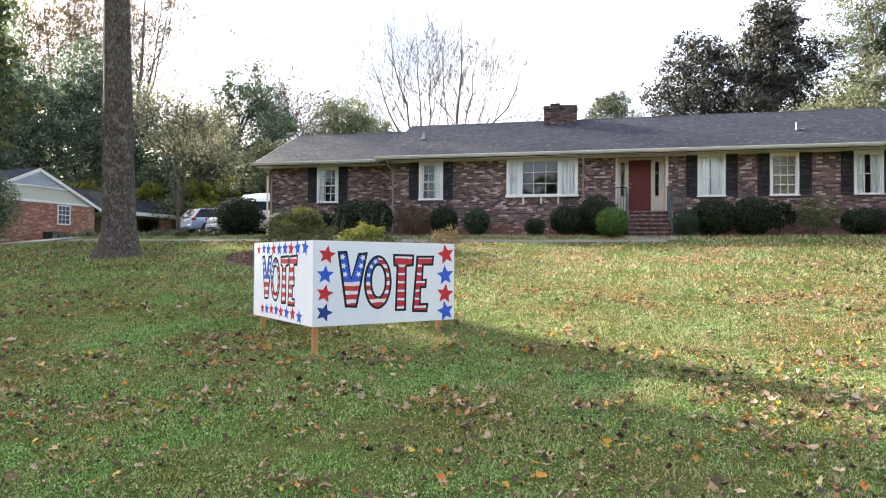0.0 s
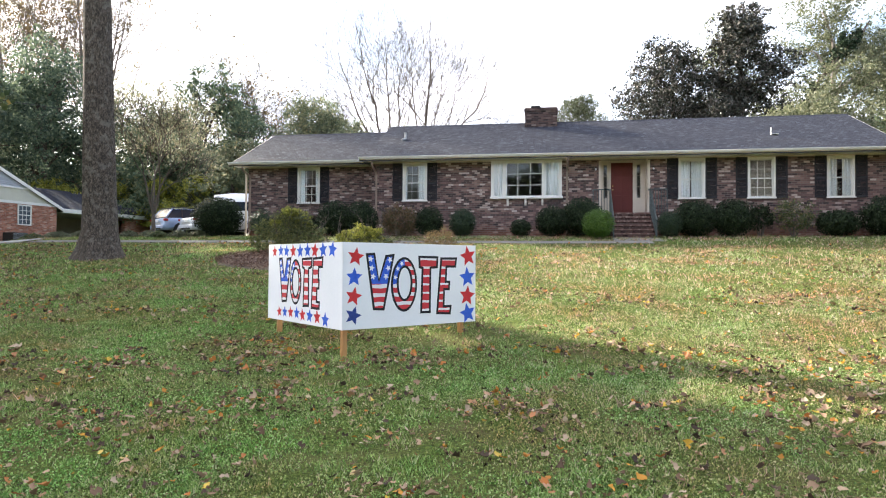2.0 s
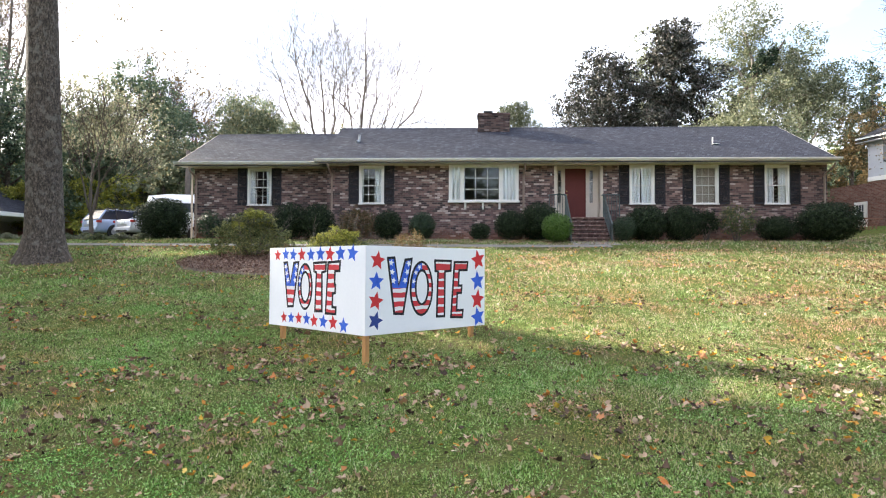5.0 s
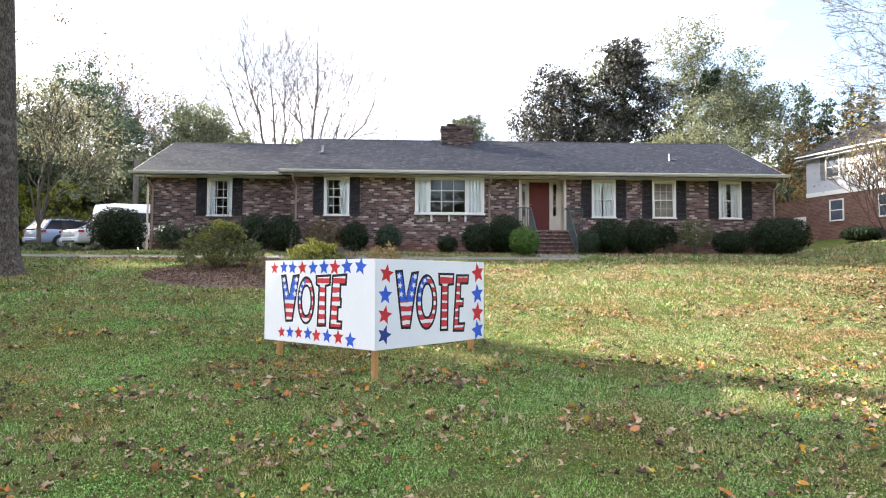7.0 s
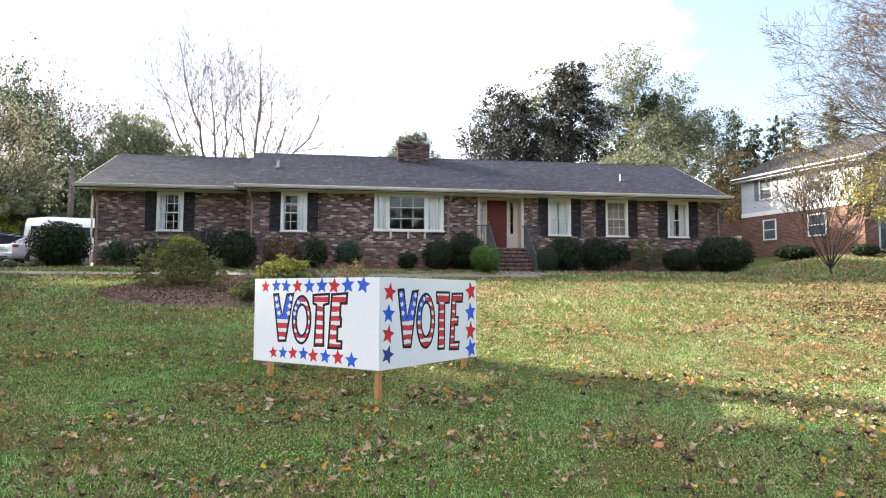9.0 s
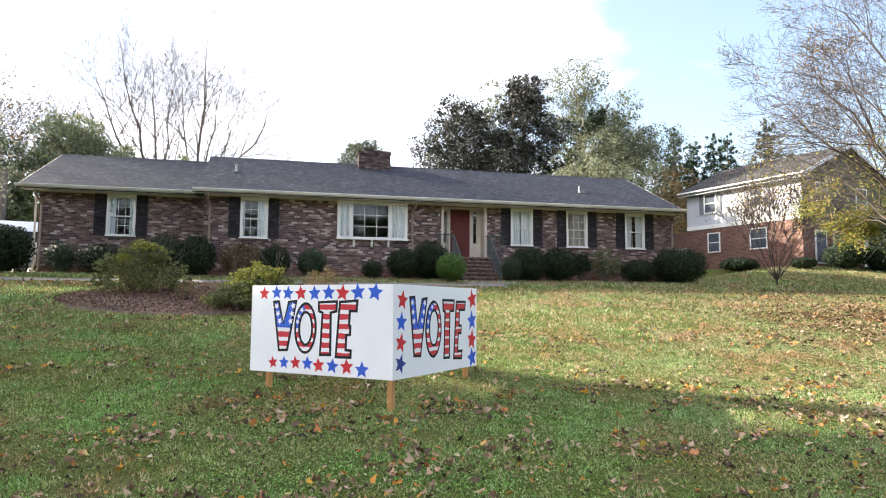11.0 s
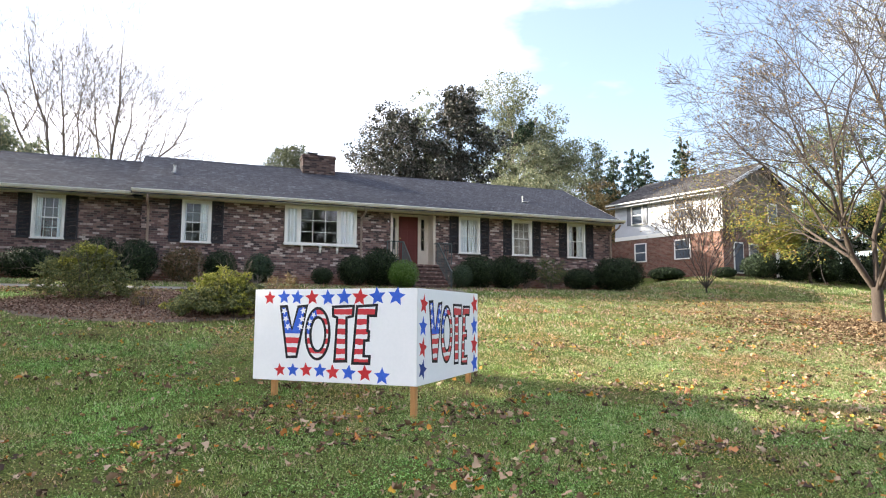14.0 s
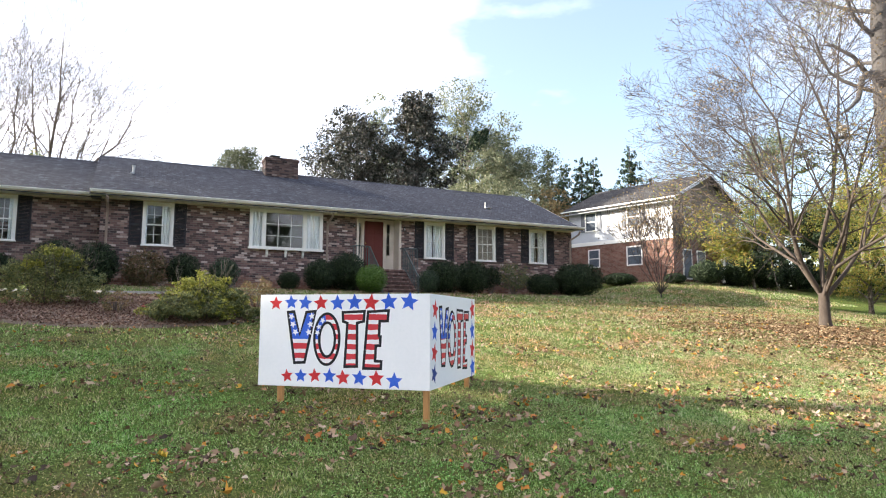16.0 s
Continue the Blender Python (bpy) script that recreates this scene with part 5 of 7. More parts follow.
def yellow_tree():
    """Low forked tree with thinning yellow leaves."""
    x, y = 13.5, 14.85
    rng = np.random.default_rng(9)
    t = thing("small_tree", "low forked tree with thinning yellow autumn leaves", "tree", (x, y, gz(x, y)))
    g = Geo()
    rings = []
    for h, r in ((-0.15, 0.30), (0.0, 0.24), (0.12, 0.195), (0.5, 0.165), (0.85, 0.17), (1.12, 0.15)):
        rings.append([(r * math.cos(a) * (1 + 0.08 * math.sin(3 * a)), r * math.sin(a), h) for a in np.linspace(0, 2 * math.pi, 15)[:-1]])
    g.loft(rings)
    tips, fine = [], Geo()
    fork = Vector((0, 0, 1.02))
    starts = [((-0.92, 0.55, 0.98), 0.10, 6.8, 0.18), ((-0.60, -0.20, 1.0), 0.085, 6.6, 0.08), ((-0.34, 0.35, 1.0), 0.09, 9.4, 0.0), ((0.03, 0.1, 1.0), 0.105, 10.6, -0.1),
              ((0.42, -0.3, 0.95), 0.085, 8.8, 0.0), ((0.95, 0.1, 0.76), 0.10, 7.4, 0.1), ((0.35, 0.8, 0.85), 0.08, 8.4, 0.1), ((-0.40, 0.9, 0.90), 0.08, 7.2, 0.08), ((-0.15, -0.85, 0.95), 0.08, 6.6, 0.1)]
    for d, r, ln, arch in starts:
        at = fork + Vector((d[0] * 0.12, d[1] * 0.12, rng.uniform(-0.2, 0.2)))
        spray(g, fine, rng, at, d, ln, r * 0.8, 4, tips, arch)
    g.make("branchwork", M_BARK_TREE, t, smooth=True, fix=False)
    fine.make("fine_branchwork", M_TWIG_DARK, t, "fine lilac-brown twigs", fix=False)
    tp = np.array([p for p, _ in tips])
    lump = np.array([max(0.03, 0.35 + 1.5 * noise.noise(Vector(p) * 0.55)) for p in tp])
    low = np.exp(-np.abs(tp[:, 2] - 2.9) / 0.62) * (tp[:, 2] > 1.7) * (1 + 1.3 * (tp[:, 0] > 0.5)) * (np.hypot(tp[:, 0], tp[:, 1]) < 6.4) * np.exp(-np.clip(tp[:, 2] - 3.0, 0, 9) * smoothstep(-tp[:, 0], 1.0, 3.0) / 0.7)
    for name, n, w, size, m in (("leaves", 34000, low * lump, 0.09, M_LEAF_YELLOW), ("upper_leaves", 9000, (tp[:, 2] > 3.5) * lump ** 0.5, 0.075, M_LEAF_BROWN)):
        idx = rng.choice(len(tp), n, p=w / w.sum())
        c = tp[idx] + rng.normal(size=(n, 3)) * 0.13
        nn = rand_dirs(rng, n) + np.array([0, 0, 0.6])
        nn /= np.linalg.norm(nn, axis=1)[:, None]
        quads_object(name, c, nn, size * rng.uniform(0.6, 1.3, n), m, t, 0.5, rng)


yellow_tree()


def bird_feeder():
    f = thing("bird_feeder", "grey-white bell-roofed bird feeder hanging from a branch", "bird feeder", (14.2, 14.3, 8.2))
    Geo().tube([(0, 0, 0.36), (0, 0, 0.30), (0, 0, 0.20), (0, 0, 0.16)], [0.03, 0.10, 0.22, 0.23], 14).make("roof", M_METAL, f, smooth=True)
    Geo().tube([(0, 0, -0.1), (0, 0, 0.16)], [0.11, 0.12], 14).make("tube", M_SIDING_GREY, f, smooth=True)
    Geo().tube([(0, 0, -0.13), (0, 0, -0.10)], [0.20, 0.20], 14).make("tray", M_BLACK, f)
    Geo().tube([(0, 0, 0.35), (0, 0, 1.1)], [0.006, 0.006], 5).make("wire", M_BLACK, f)


bird_feeder()
bare_tree(14.75, 23.5, 5.7, "thin many-stemmed shrub nearly bare of leaves", 31, 0.036, 13, name="bare_shrub", depth=4, spread=0.55, leaves=3600, leaf_material=M_LEAF_BROWN, leaf_size=0.085, bark=M_TWIG_DARK, first=0.04, fan=0.6)
bare_tree(-17.45, 24.45, 6.4, "vase-shaped crape myrtle with thinning leaves", 32, 0.085, 5, name="crape_myrtle", depth=5, spread=0.5, leaves=8500, leaf_material=M_LEAF_STRAW, leaf_size=0.095, bark=M_TWIG, first=0.14, fan=0.5)


def fan_tree(x, y, fork_z, limbs, label, seed, trunk_r=0.22, leaves=0, leaf_material=None, leaf_size=0.14, bark=None, side=15):
    """A leafless tree: limbs (dx, dy, top, radius) rise from one fork, each with shorter shoots along it."""
    rng = np.random.default_rng(seed)
    z = gz(x, y)
    t = thing("bare_tree", label, "tree", (x, y, z))
    g, tips = Geo(), []
    g.tube([(0, 0, -0.2), (0.05, 0, (fork_z - z) * 0.5), (0, 0, fork_z - z)], [trunk_r * 1.5, trunk_r * 1.15, trunk_r], 8)
    for dx, dy, top, r in limbs:
        a, b = Vector((0, 0, fork_z - z)), Vector((dx, dy, top - z))
        bow = Vector((dx, dy, 0)) * 0.15
        pts = []
        for k in range(8):
            s = k / 7
            pts.append(a.lerp(b, s) + bow * math.sin(math.pi * s) + Vector(rng.normal(size=3)) * 0.12 * (k > 0))
        rad = [max(0.012, 0.82 * r * (1 - 0.90 * k / 7)) for k in range(8)]
        g.tube(pts, rad, 6)
        ln = (b - a).length
        for k in range(side):
            s = 0.22 + 0.74 * (k + rng.uniform(0, 1)) / side
            i = min(6, int(s * 7))
            d = (pts[i + 1] - pts[i]).normalized()
            out = Vector(rng.normal(size=3))
            out = (out - d * out.dot(d)).normalized()
            branch_out(g, rng, pts[i], d * 1.0 + out * 0.9 + Vector((0, 0, 0.15)), ln * 0.26 * (1.25 - s) + 0.6, max(0.014, rad[i] * 0.40), 3, tips, 0, 0.55, (2, 3), 0.80, 4, 0.010, 0.12, 0.08)
        tips.append((np.array(b), np.array(b)))
    g.make("branchwork", bark or M_TWIG, t, fix=False)
    if leaves:
        tp = np.array([p for p, _ in tips])
        idx = rng.choice(rng.integers(0, len(tp), max(8, len(tp) // 3)), leaves)
        quads_object("leaves", tp[idx] + rng.normal(size=(leaves, 3)) * 0.28, rand_dirs(rng, leaves), leaf_size * rng.uniform(0.6, 1.3, leaves), leaf_material, t, 0.6, rng)
    return t


fan_tree(-17.8, 66.7, 11.8, [(-6.5, 0.7, 25.2, 0.20), (-3.6, -1.3, 27.3, 0.20), (-1.2, 1.1, 26.0, 0.20), (1.2, -0.5, 25.0, 0.15), (-5.8, 1.6, 20.2, 0.15), (2.1, 1.3, 21.3, 0.11)], "tall leafless tree behind the roof", 41, 0.2, 160, M_LEAF_BROWN, side=24)
fan_tree(-14.5, 68.0, 11.8, [(-2.0, 0.8, 25.8, 0.16), (0.7, -0.7, 28.7, 0.21), (2.0, 1.3, 26.0, 0.15), (7.4, 0.4, 23.1, 0.20), (7.1, -1.2, 15.7, 0.11), (4.2, 0.8, 24.4, 0.12)], "tall leafless tree behind the roof", 44, 0.18, 420, M_LEAF_BROWN, side=24)
fan_tree(-23.0, 67.3, 10.3, [(-6.1, 0.5, 19.7, 0.18), (-4.0, -0.8, 18.6, 0.11), (-1.6, 0.8, 16.4, 0.09)], "leaning leafless tree behind the wing", 42, 0.16, 60, M_LEAF_BROWN, side=24)
fan_tree(-50.4, 62.5, 14.1, [(1.6, 0.4, 39.5, 0.27), (5.1, -0.8, 30.0, 0.21), (-2.6, 0.6, 37.0, 0.21), (-0.8, -1.2, 33.3, 0.17), (3.1, 1.2, 35.1, 0.19), (6.2, 0.6, 25.1, 0.14), (-4.5, 0.4, 28.6, 0.15)], "tall half-bare tree with thin yellowing leaves", 45, 0.36, 3600, M_LEAF_BROWN, 0.26)
for i, (x, y, top, n) in enumerate([(-65.0, 67.5, 38.8, 8200), (-75.0, 70.0, 44.0, 9000), (-57.0, 64.5, 34.0, 6000), (-31.4, 57.0, 20.5, 1500), (-29.4, 58.0, 18.6, 900)]):
    k = max(1.0, top / 26)
    fan_tree(x, y, top * 0.42, [(-2.6 * k, 0.6, top * 0.80, 0.12 * k), (-1.0 * k, -1.4, top, 0.15 * k), (0.9 * k, 0.9, top * 0.96, 0.14 * k), (2.4 * k, -0.8, top * 0.84, 0.11 * k), (0.4 * k, 2.2, top * 0.88, 0.1 * k), (-3.2 * k, -0.5, top * 0.66, 0.08 * k), (3.2 * k, 0.5, top * 0.68, 0.08 * k)], "tall half-bare tree with thin yellowing leaves", 61 + i, 0.28, n, M_LEAF_BROWN, 0.26)


def magnolia(x, y, height, r, seed, n):
    rng = np.random.default_rng(seed)
    t = thing("magnolia", "dark glossy magnolia tree with bronze leaf backs", "tree", (x, y, gz(x, y)))
    g = Geo().tube([(0, 0, -0.1), (0.1, 0, height * 0.5), (0, 0, height * 0.95)], [0.35, 0.22, 0.04], 8)
    blobs = []
    for k in range(30):
        s = (k + 0.5) / 30
        h = height * (0.12 + 0.86 * s)
        reach = r * (1.0 - 0.80 * s ** 2.2) * rng.uniform(0.4, 1.18)
        a = k * 2.4 + seed
        e = (reach * math.cos(a), reach * math.sin(a), h)
        g.tube([(0, 0, h * 0.9), e], [0.07, 0.02], 5)
        q = r * rng.uniform(0.2, 0.42)
        blobs.append((e[0] * 0.75, e[1] * 0.75, e[2], q * 1.2, q * 1.2, q))
    g.make("trunk", M_BARK, t, fix=False)
    clump_leaves("crown", blobs, int(n * 3.2), 0.19, M_LEAF_MAGNOLIA, t, rng, 0.0, 0.5)


magnolia(6.7, 44.2, 12.5, 4.65, 3, 15000)
magnolia(10.3, 41.8, 13.9, 3.65, 8, 15000)
ivy_tree = leaf_tree("pale_tree", 19.1, 50.6, 18.4, 5.9, M_LEAF_PALE, "tall airy tree with pale green leaves and ivy", 11000, 0.24, 0.3, 0.25, 21, 11, M_BARK_PALE)
def ivy():
    """Dark ivy up a leaning stem and one raised limb of the tall tree."""
    rng = np.random.default_rng(202)
    z = gz(19.1, 50.6)
    way = [Vector((-1.8, -0.6, 1.0)), Vector((-2.0, -0.8, 8.6 - z)), Vector((-1.9, -1.0, 14.3 - z)), Vector((0.0, -1.2, 17.0 - z)), Vector((1.4, -1.2, 18.4 - z)), Vector((1.9, -1.0, 19.2 - z))]
    Geo().tube([tuple(p) for p in way], [0.26, 0.22, 0.18, 0.14, 0.10, 0.04], 8).make("limb", M_BARK, ivy_tree)
    blobs = []
    for a, b in zip(way[:4], way[1:5]):
        for k in range(5):
            p = a.lerp(b, k / 5) + Vector(rng.normal(size=3)) * 0.12
            q = rng.uniform(0.35, 0.62)
            blobs.append((p.x, p.y, p.z, q, q, q * 1.2))
    clump_leaves("ivy", blobs, 9000, 0.16, M_LEAF_CONIFER, ivy_tree, rng, 0.2, 0.8)


ivy()
leaf_tree("pale_tree", 23.5, 52.3, 16.1, 5.1, M_LEAF_PALE, "tall airy tree with pale green leaves and ivy", 10000, 0.24, 0.28, 0.2, 22, 11, M_BARK_PALE)
leaf_tree("pale_tree", 12.6, 55.5, 18.3, 4.0, M_LEAF_PALE, "tall airy tree with pale green leaves and ivy", 4500, 0.26, 0.28, 0.4, 23, 9, M_BARK_PALE)
# added tree, placed to keep the sun off the neighbouring house's siding
leaf_tree("understorey_tree", 12.4, 36.9, 7.7, 3.7, M_LEAF_PALE, "dense low tree added to shade the neighbouring house", 14000, 0.24, 0.2, 0.1, 124, 22, shell=0.0)
leaf_tree("understorey_tree", 14.0, 42.0, 7.5, 3.0, M_LEAF_DEEP, "dark low tree behind the roof", 4500, 0.26, 0.2, 0.1, 24)
leaf_tree("understorey_tree", 24.0, 46.5, 8.0, 3.2, M_LEAF_BROWN, "low browning tree behind the roof", 3500, 0.25, 0.2, 0.15, 25)
leaf_tree("understorey_tree", 19.0, 44.0, 6.5, 2.8, M_LEAF_DEEP, "dark low tree behind the roof", 3500, 0.25, 0.2, 0.1, 26)
ROUND_CROWN = [(0, 0, 11.3, 2.5, 2.5, 2.2), (-1.7, 0, 10.6, 1.6, 1.6, 1.6), (1.7, 0.3, 10.4, 1.7, 1.7, 1.6), (0.6, -1.2, 12.3, 1.2, 1.2, 1.2), (-0.7, 0.6, 12.5, 1.1, 1.1, 1.1), (0, 0, 8.7, 2.9, 2.9, 1.8)]
leaf_tree("far_tree", 1.4, 63.0, 13.8, 3.0, M_LEAF_PALE, "rounded far tree above the ridge", 9000, 0.22, 0.25, 0.4, 27, blobs=ROUND_CROWN, shell=0.1)
leaf_tree("pine_tree", -21.5, 55.0, 12.0, 5.4, M_LEAF_WOOD, "flat-topped pine behind the wing", 8000, 0.32, 0.25, 0.62, 28)
thicket = leaf_tree("thicket_tree", -22.0, 60.0, 9.0, 5.0, M_LEAF_MID, "low leafy tree closing the woods", 3600, 0.46, 0.2, 0.02, 96, 14)
for i, (x, y, k) in enumerate([(-29, 58, 50), (-36, 60, 120), (-43, 57, 200), (-50, 59, 280), (-57, 55, 30), (-64, 58, 90), (-38, 66, 240), (-16, 62, 170), (-9, 66, 310), (-66, 46, 10), (-60, 38, 75), (32, 62, 100), (42, 60, 200), (52, 55, 20), (58, 44, 140), (50, 36, 260), (56, 26, 330)]):
    copy_thing(thicket, pose(x, y, gz(x, y), 0, 0, k))
leaf_tree("far_tree", -14.0, 58.0, 10.0, 4.0, M_LEAF_MID, "rounded far tree above the ridge", 3500, 0.32, 0.25, 0.2, 29)
for i, (x, y, h, s, m) in enumerate([(-31, 52, 15.8, 5.6, M_LEAF_DEEP), (-26.5, 50, 11.0, 4.8, M_LEAF_DEEP), (-35.5, 55, 12.5, 5.5, M_LEAF_WOOD), (-42, 46, 16.5, 5.8, M_LEAF_PINE), (-47, 50, 19, 6, M_LEAF_DEEP), (-40, 38.5, 12.5, 4.8, M_LEAF_PINE), (-38.6, 48, 13.5, 5, M_LEAF_PINE), (-52, 44, 19, 6, M_LEAF_MID), (-24, 44, 7.0, 3.6, M_LEAF_WOOD), (-20, 47, 7.5, 3.8, M_LEAF_MID), (-17, 50, 9, 4.0, M_LEAF_WOOD), (-30, 44, 9.0, 4.5, M_LEAF_DEEP), (-39.5, 43.5, 15.5, 4.8, M_LEAF_PINE), (-42.3, 38.3, 17.5, 5.2, M_LEAF_PINE), (-46, 30, 16, 5, M_LEAF_DEEP), (-58, 56, 20, 7, M_LEAF_DEEP), (-44, 62, 14, 7, M_LEAF_MID)]):
    leaf_tree("woodland_tree", x, y, h, s, m, "leafy green tree at the edge of the woods", 4600, 0.33, 0.26, 0.08, 50 + i, 12)
# added sun blocker outside the view; shades the lawn left of the sign
leaf_tree("woodland_tree", -40.5, 33.8, 16.8, 4.4, M_LEAF_PINE, "dense dark tree added out of view to shade the lawn", 15000, 0.3, 0.3, 0.25, 171, 26, shell=0.0)
# trees added beyond the left edge of view; their crowns shade the near lawn
SIDE = "leafy tree added beside the lawn to shade it"
leaf_tree("side_tree", -24.6, 16.0, 20.5, 5.0, M_LEAF_MID, SIDE, 46000, 0.36, 0.4, 0.2, 71, 64, shell=0.0)
leaf_tree("side_tree", -27.0, 8.2, 16.5, 5.2, M_LEAF_MID, SIDE, 15000, 0.6, 0.4, 0.22, 72, 56, shell=0.0)
# added to keep a streak of sun off the lawn by the shade tree
leaf_tree("side_tree", -31.5, 25.75, 12.8, 3.0, M_LEAF_DEEP, "dense green tree added beside the drive to shade the lawn", 20000, 0.24, 0.13, 0.5, 74, 26, shell=0.0)
low = leaf_tree("undergrowth_shrub", -17.0, 47.5, 3.6, 2.9, M_LEAF_WOOD, "low tangled undergrowth shrub below the woods", 2900, 0.33, 0.06, 0.02, 99, 14, shell=0.0)
for i, (x, y, k) in enumerate([(-21, 49, 40), (-25, 47.5, 100), (-29, 49.5, 160), (-33, 48.5, 220), (-37, 50.5, 280), (-41, 49, 20), (-13, 49, 70), (-45, 51, 130), (-9, 48, 190), (-23, 52, 250), (-31, 53, 310), (-39, 54, 15)]):
    copy_thing(low, pose(x, y, gz(x, y) - 0.1, 0, 0, k))
for x, y, k in [(-16, 63, 30), (-23, 66, 90), (-30, 64, 150), (-37, 67, 210), (-44, 65, 270), (-51, 68, 330), (-58, 64, 45), (-66, 60, 105), (-70, 50, 165), (-63, 44, 225), (-56, 40, 285)]:
    copy_thing(low, pose(x, y, gz(x, y) - 0.2, 0, 0, k) @ Matrix.Scale(2.3, 4))
pole = thing("utility_pole", "weathered brown wooden pole behind the van", "pole", (-20.6, 40.0, gz(-20.6, 40.0)))
Geo().tube([(0, 0, -0.3), (0, 0, 3), (0.03, 0, 5.6)], [0.19, 0.17, 0.15], 10).make("shaft", M_TWIG, pole, smooth=True)
cable = thing("overhead_cable", "thin black overhead cable strung before the woods", "cable", (-21.3, 39.4, 10.2))
Geo().tube([(dx, 1.39 * dx * (1 + 0.012 * dx), 0.0022 * dx * dx - 0.012 * dx * -1 * (dx < 0)) for dx in (6.0, 0.0, -2.6, -6.4, -8.6, -12.0, -20.0)], [0.016] * 7, 5).make("wire", M_BLACK, cable)
golden = leaf_tree("golden_shrub", -26.3, 42.7, 4.8, 2.2, M_LEAF_GOLD, "bright yellow-green shrub at the wood's edge", 3500, 0.2, 0.08, 0.05, 75, 10)
# added copies, bright leaves standing in for backlit gaps in the woods
for x, y, k in [(-34.2, 44.6, 80), (-37.6, 42.6, 200), (-29.6, 43.4, 310)]:
    copy_thing(golden, pose(x, y, gz(x, y), 0, 0, k))
bush(-24.4, 21.6, 1.3, 1.6, M_LEAF_DEEP, "tall dark shrub beside the drive", 5000, 0.09)
for i, (x, y, h, r) in enumerate([(30.6, 55, 13.6, 3.0), (33.0, 55.5, 12.8, 2.8), (34.9, 55, 13.4, 3.0), (36.9, 55.5, 13.6, 3.0), (35.2, 48, 13.4, 3.3), (42, 52, 10.5, 3.2), (46.0, 48, 10, 3.0)]):
    conifer(x, y, h, r, "dark pointed conifer behind the neighbouring house", 80 + i)
leaf_tree("understorey_tree", 29.5, 52.0, 9.5, 3.4, M_LEAF_BROWN, "browning tree behind the neighbouring house", 4500, 0.25, 0.2, 0.1, 90)
leaf_tree("side_tree", 40.0, 36.0, 13.0, 5.0, M_LEAF_MID, "leafy tree beside the neighbouring house", 6500, 0.25, 0.3, 0.15, 91, 10)
leaf_tree("side_tree", 36.0, 27.0, 8.0, 4.0, M_LEAF_YELLOW, "yellowing tree by the side lawn", 6000, 0.16, 0.2, 0.1, 92, 10)
leaf_tree("side_tree", 22.5, 18.6, 4.6, 2.2, M_LEAF_YELLOW, "low yellow-green tree by the side lawn", 5500, 0.11, 0.1, 0.1, 93, 9)


# unseen trees added behind the camera to darken window reflections and the sign
unseen_tree = leaf_tree("unseen_tree", -14.0, -36.0, 18.0, 6.8, M_LEAF_BOX, "unseen leafy tree added behind the camera", 3200, 1.05, 0.4, 0.03, 95, 26, shell=0.1)
for i, (x, y, k) in enumerate([(-28, -33, 40), (-4, -38, 110), (7, -34, 200), (18, -37, 290), (30, -35, 20), (-42, -36, 150), (-20, -46, 75), (2, -48, 160), (24, -47, 240), (44, -38, 330), (24, -19, 60), (33, -8, 130), (21, -28, 210)]):
    copy_thing(unseen_tree, pose(x, y, gz(x, y), 0, 0, k))


def pale_giant():
    """A great pale trunk with one bowed limb."""
    x, y = 31.45, 22.3
    rng = np.random.default_rng(15)
    t = thing("shade_tree", "great pale-barked tree with a bowed limb", "tree", (x, y, gz(x, y)))
    g = Geo().tube([(0.1, 0, -0.2), (0, 0, 0.8), (0, 0, 6), (-0.25, 0, 11), (-0.35, 0, 16), (-0.2, 0, 22)], [1.0, 0.8, 0.72, 0.68, 0.55, 0.2], 14)
    g.tube([(-0.3, 0, 12.0), (-1.0, -0.2, 12.7), (-1.8, -0.4, 12.85), (-2.8, -0.5, 12.6), (-3.8, -0.8, 12.1), (-4.6, -1.0, 10.8), (-5.4, -1.1, 10.2), (-6.5, -1.2, 9.6)], [0.3, 0.26, 0.24, 0.21, 0.17, 0.13, 0.09, 0.04], 9)
    g.tube([(-2.8, -0.5, 12.6), (-3.4, -0.2, 13.6), (-4.6, 0.2, 14.2), (-5.6, 0.2, 14.0)], [0.14, 0.11, 0.08, 0.03], 7)
    tips = []
    for k in range(9):
        a = k * 2.4
        branch_out(g, rng, (0, 0, 11 + k), (math.cos(a), math.sin(a), 0.4), 3.4, 0.16, 4, tips, 0, 0.5, (2, 3), 0.75, 6, 0.015)
    g.make("branchwork", M_BARK_GREY, t, smooth=True, fix=False)
    tp = np.array([p for p, _ in tips])
    n = 9000
    idx = rng.integers(0, len(tp), n)
    quads_object("crown", tp[idx] + rng.normal(size=(n, 3)) * 0.5, rand_dirs(rng, n), 0.15 * rng.uniform(0.6, 1.3, n), M_LEAF_WOOD, t, 0.6, rng)


pale_giant()


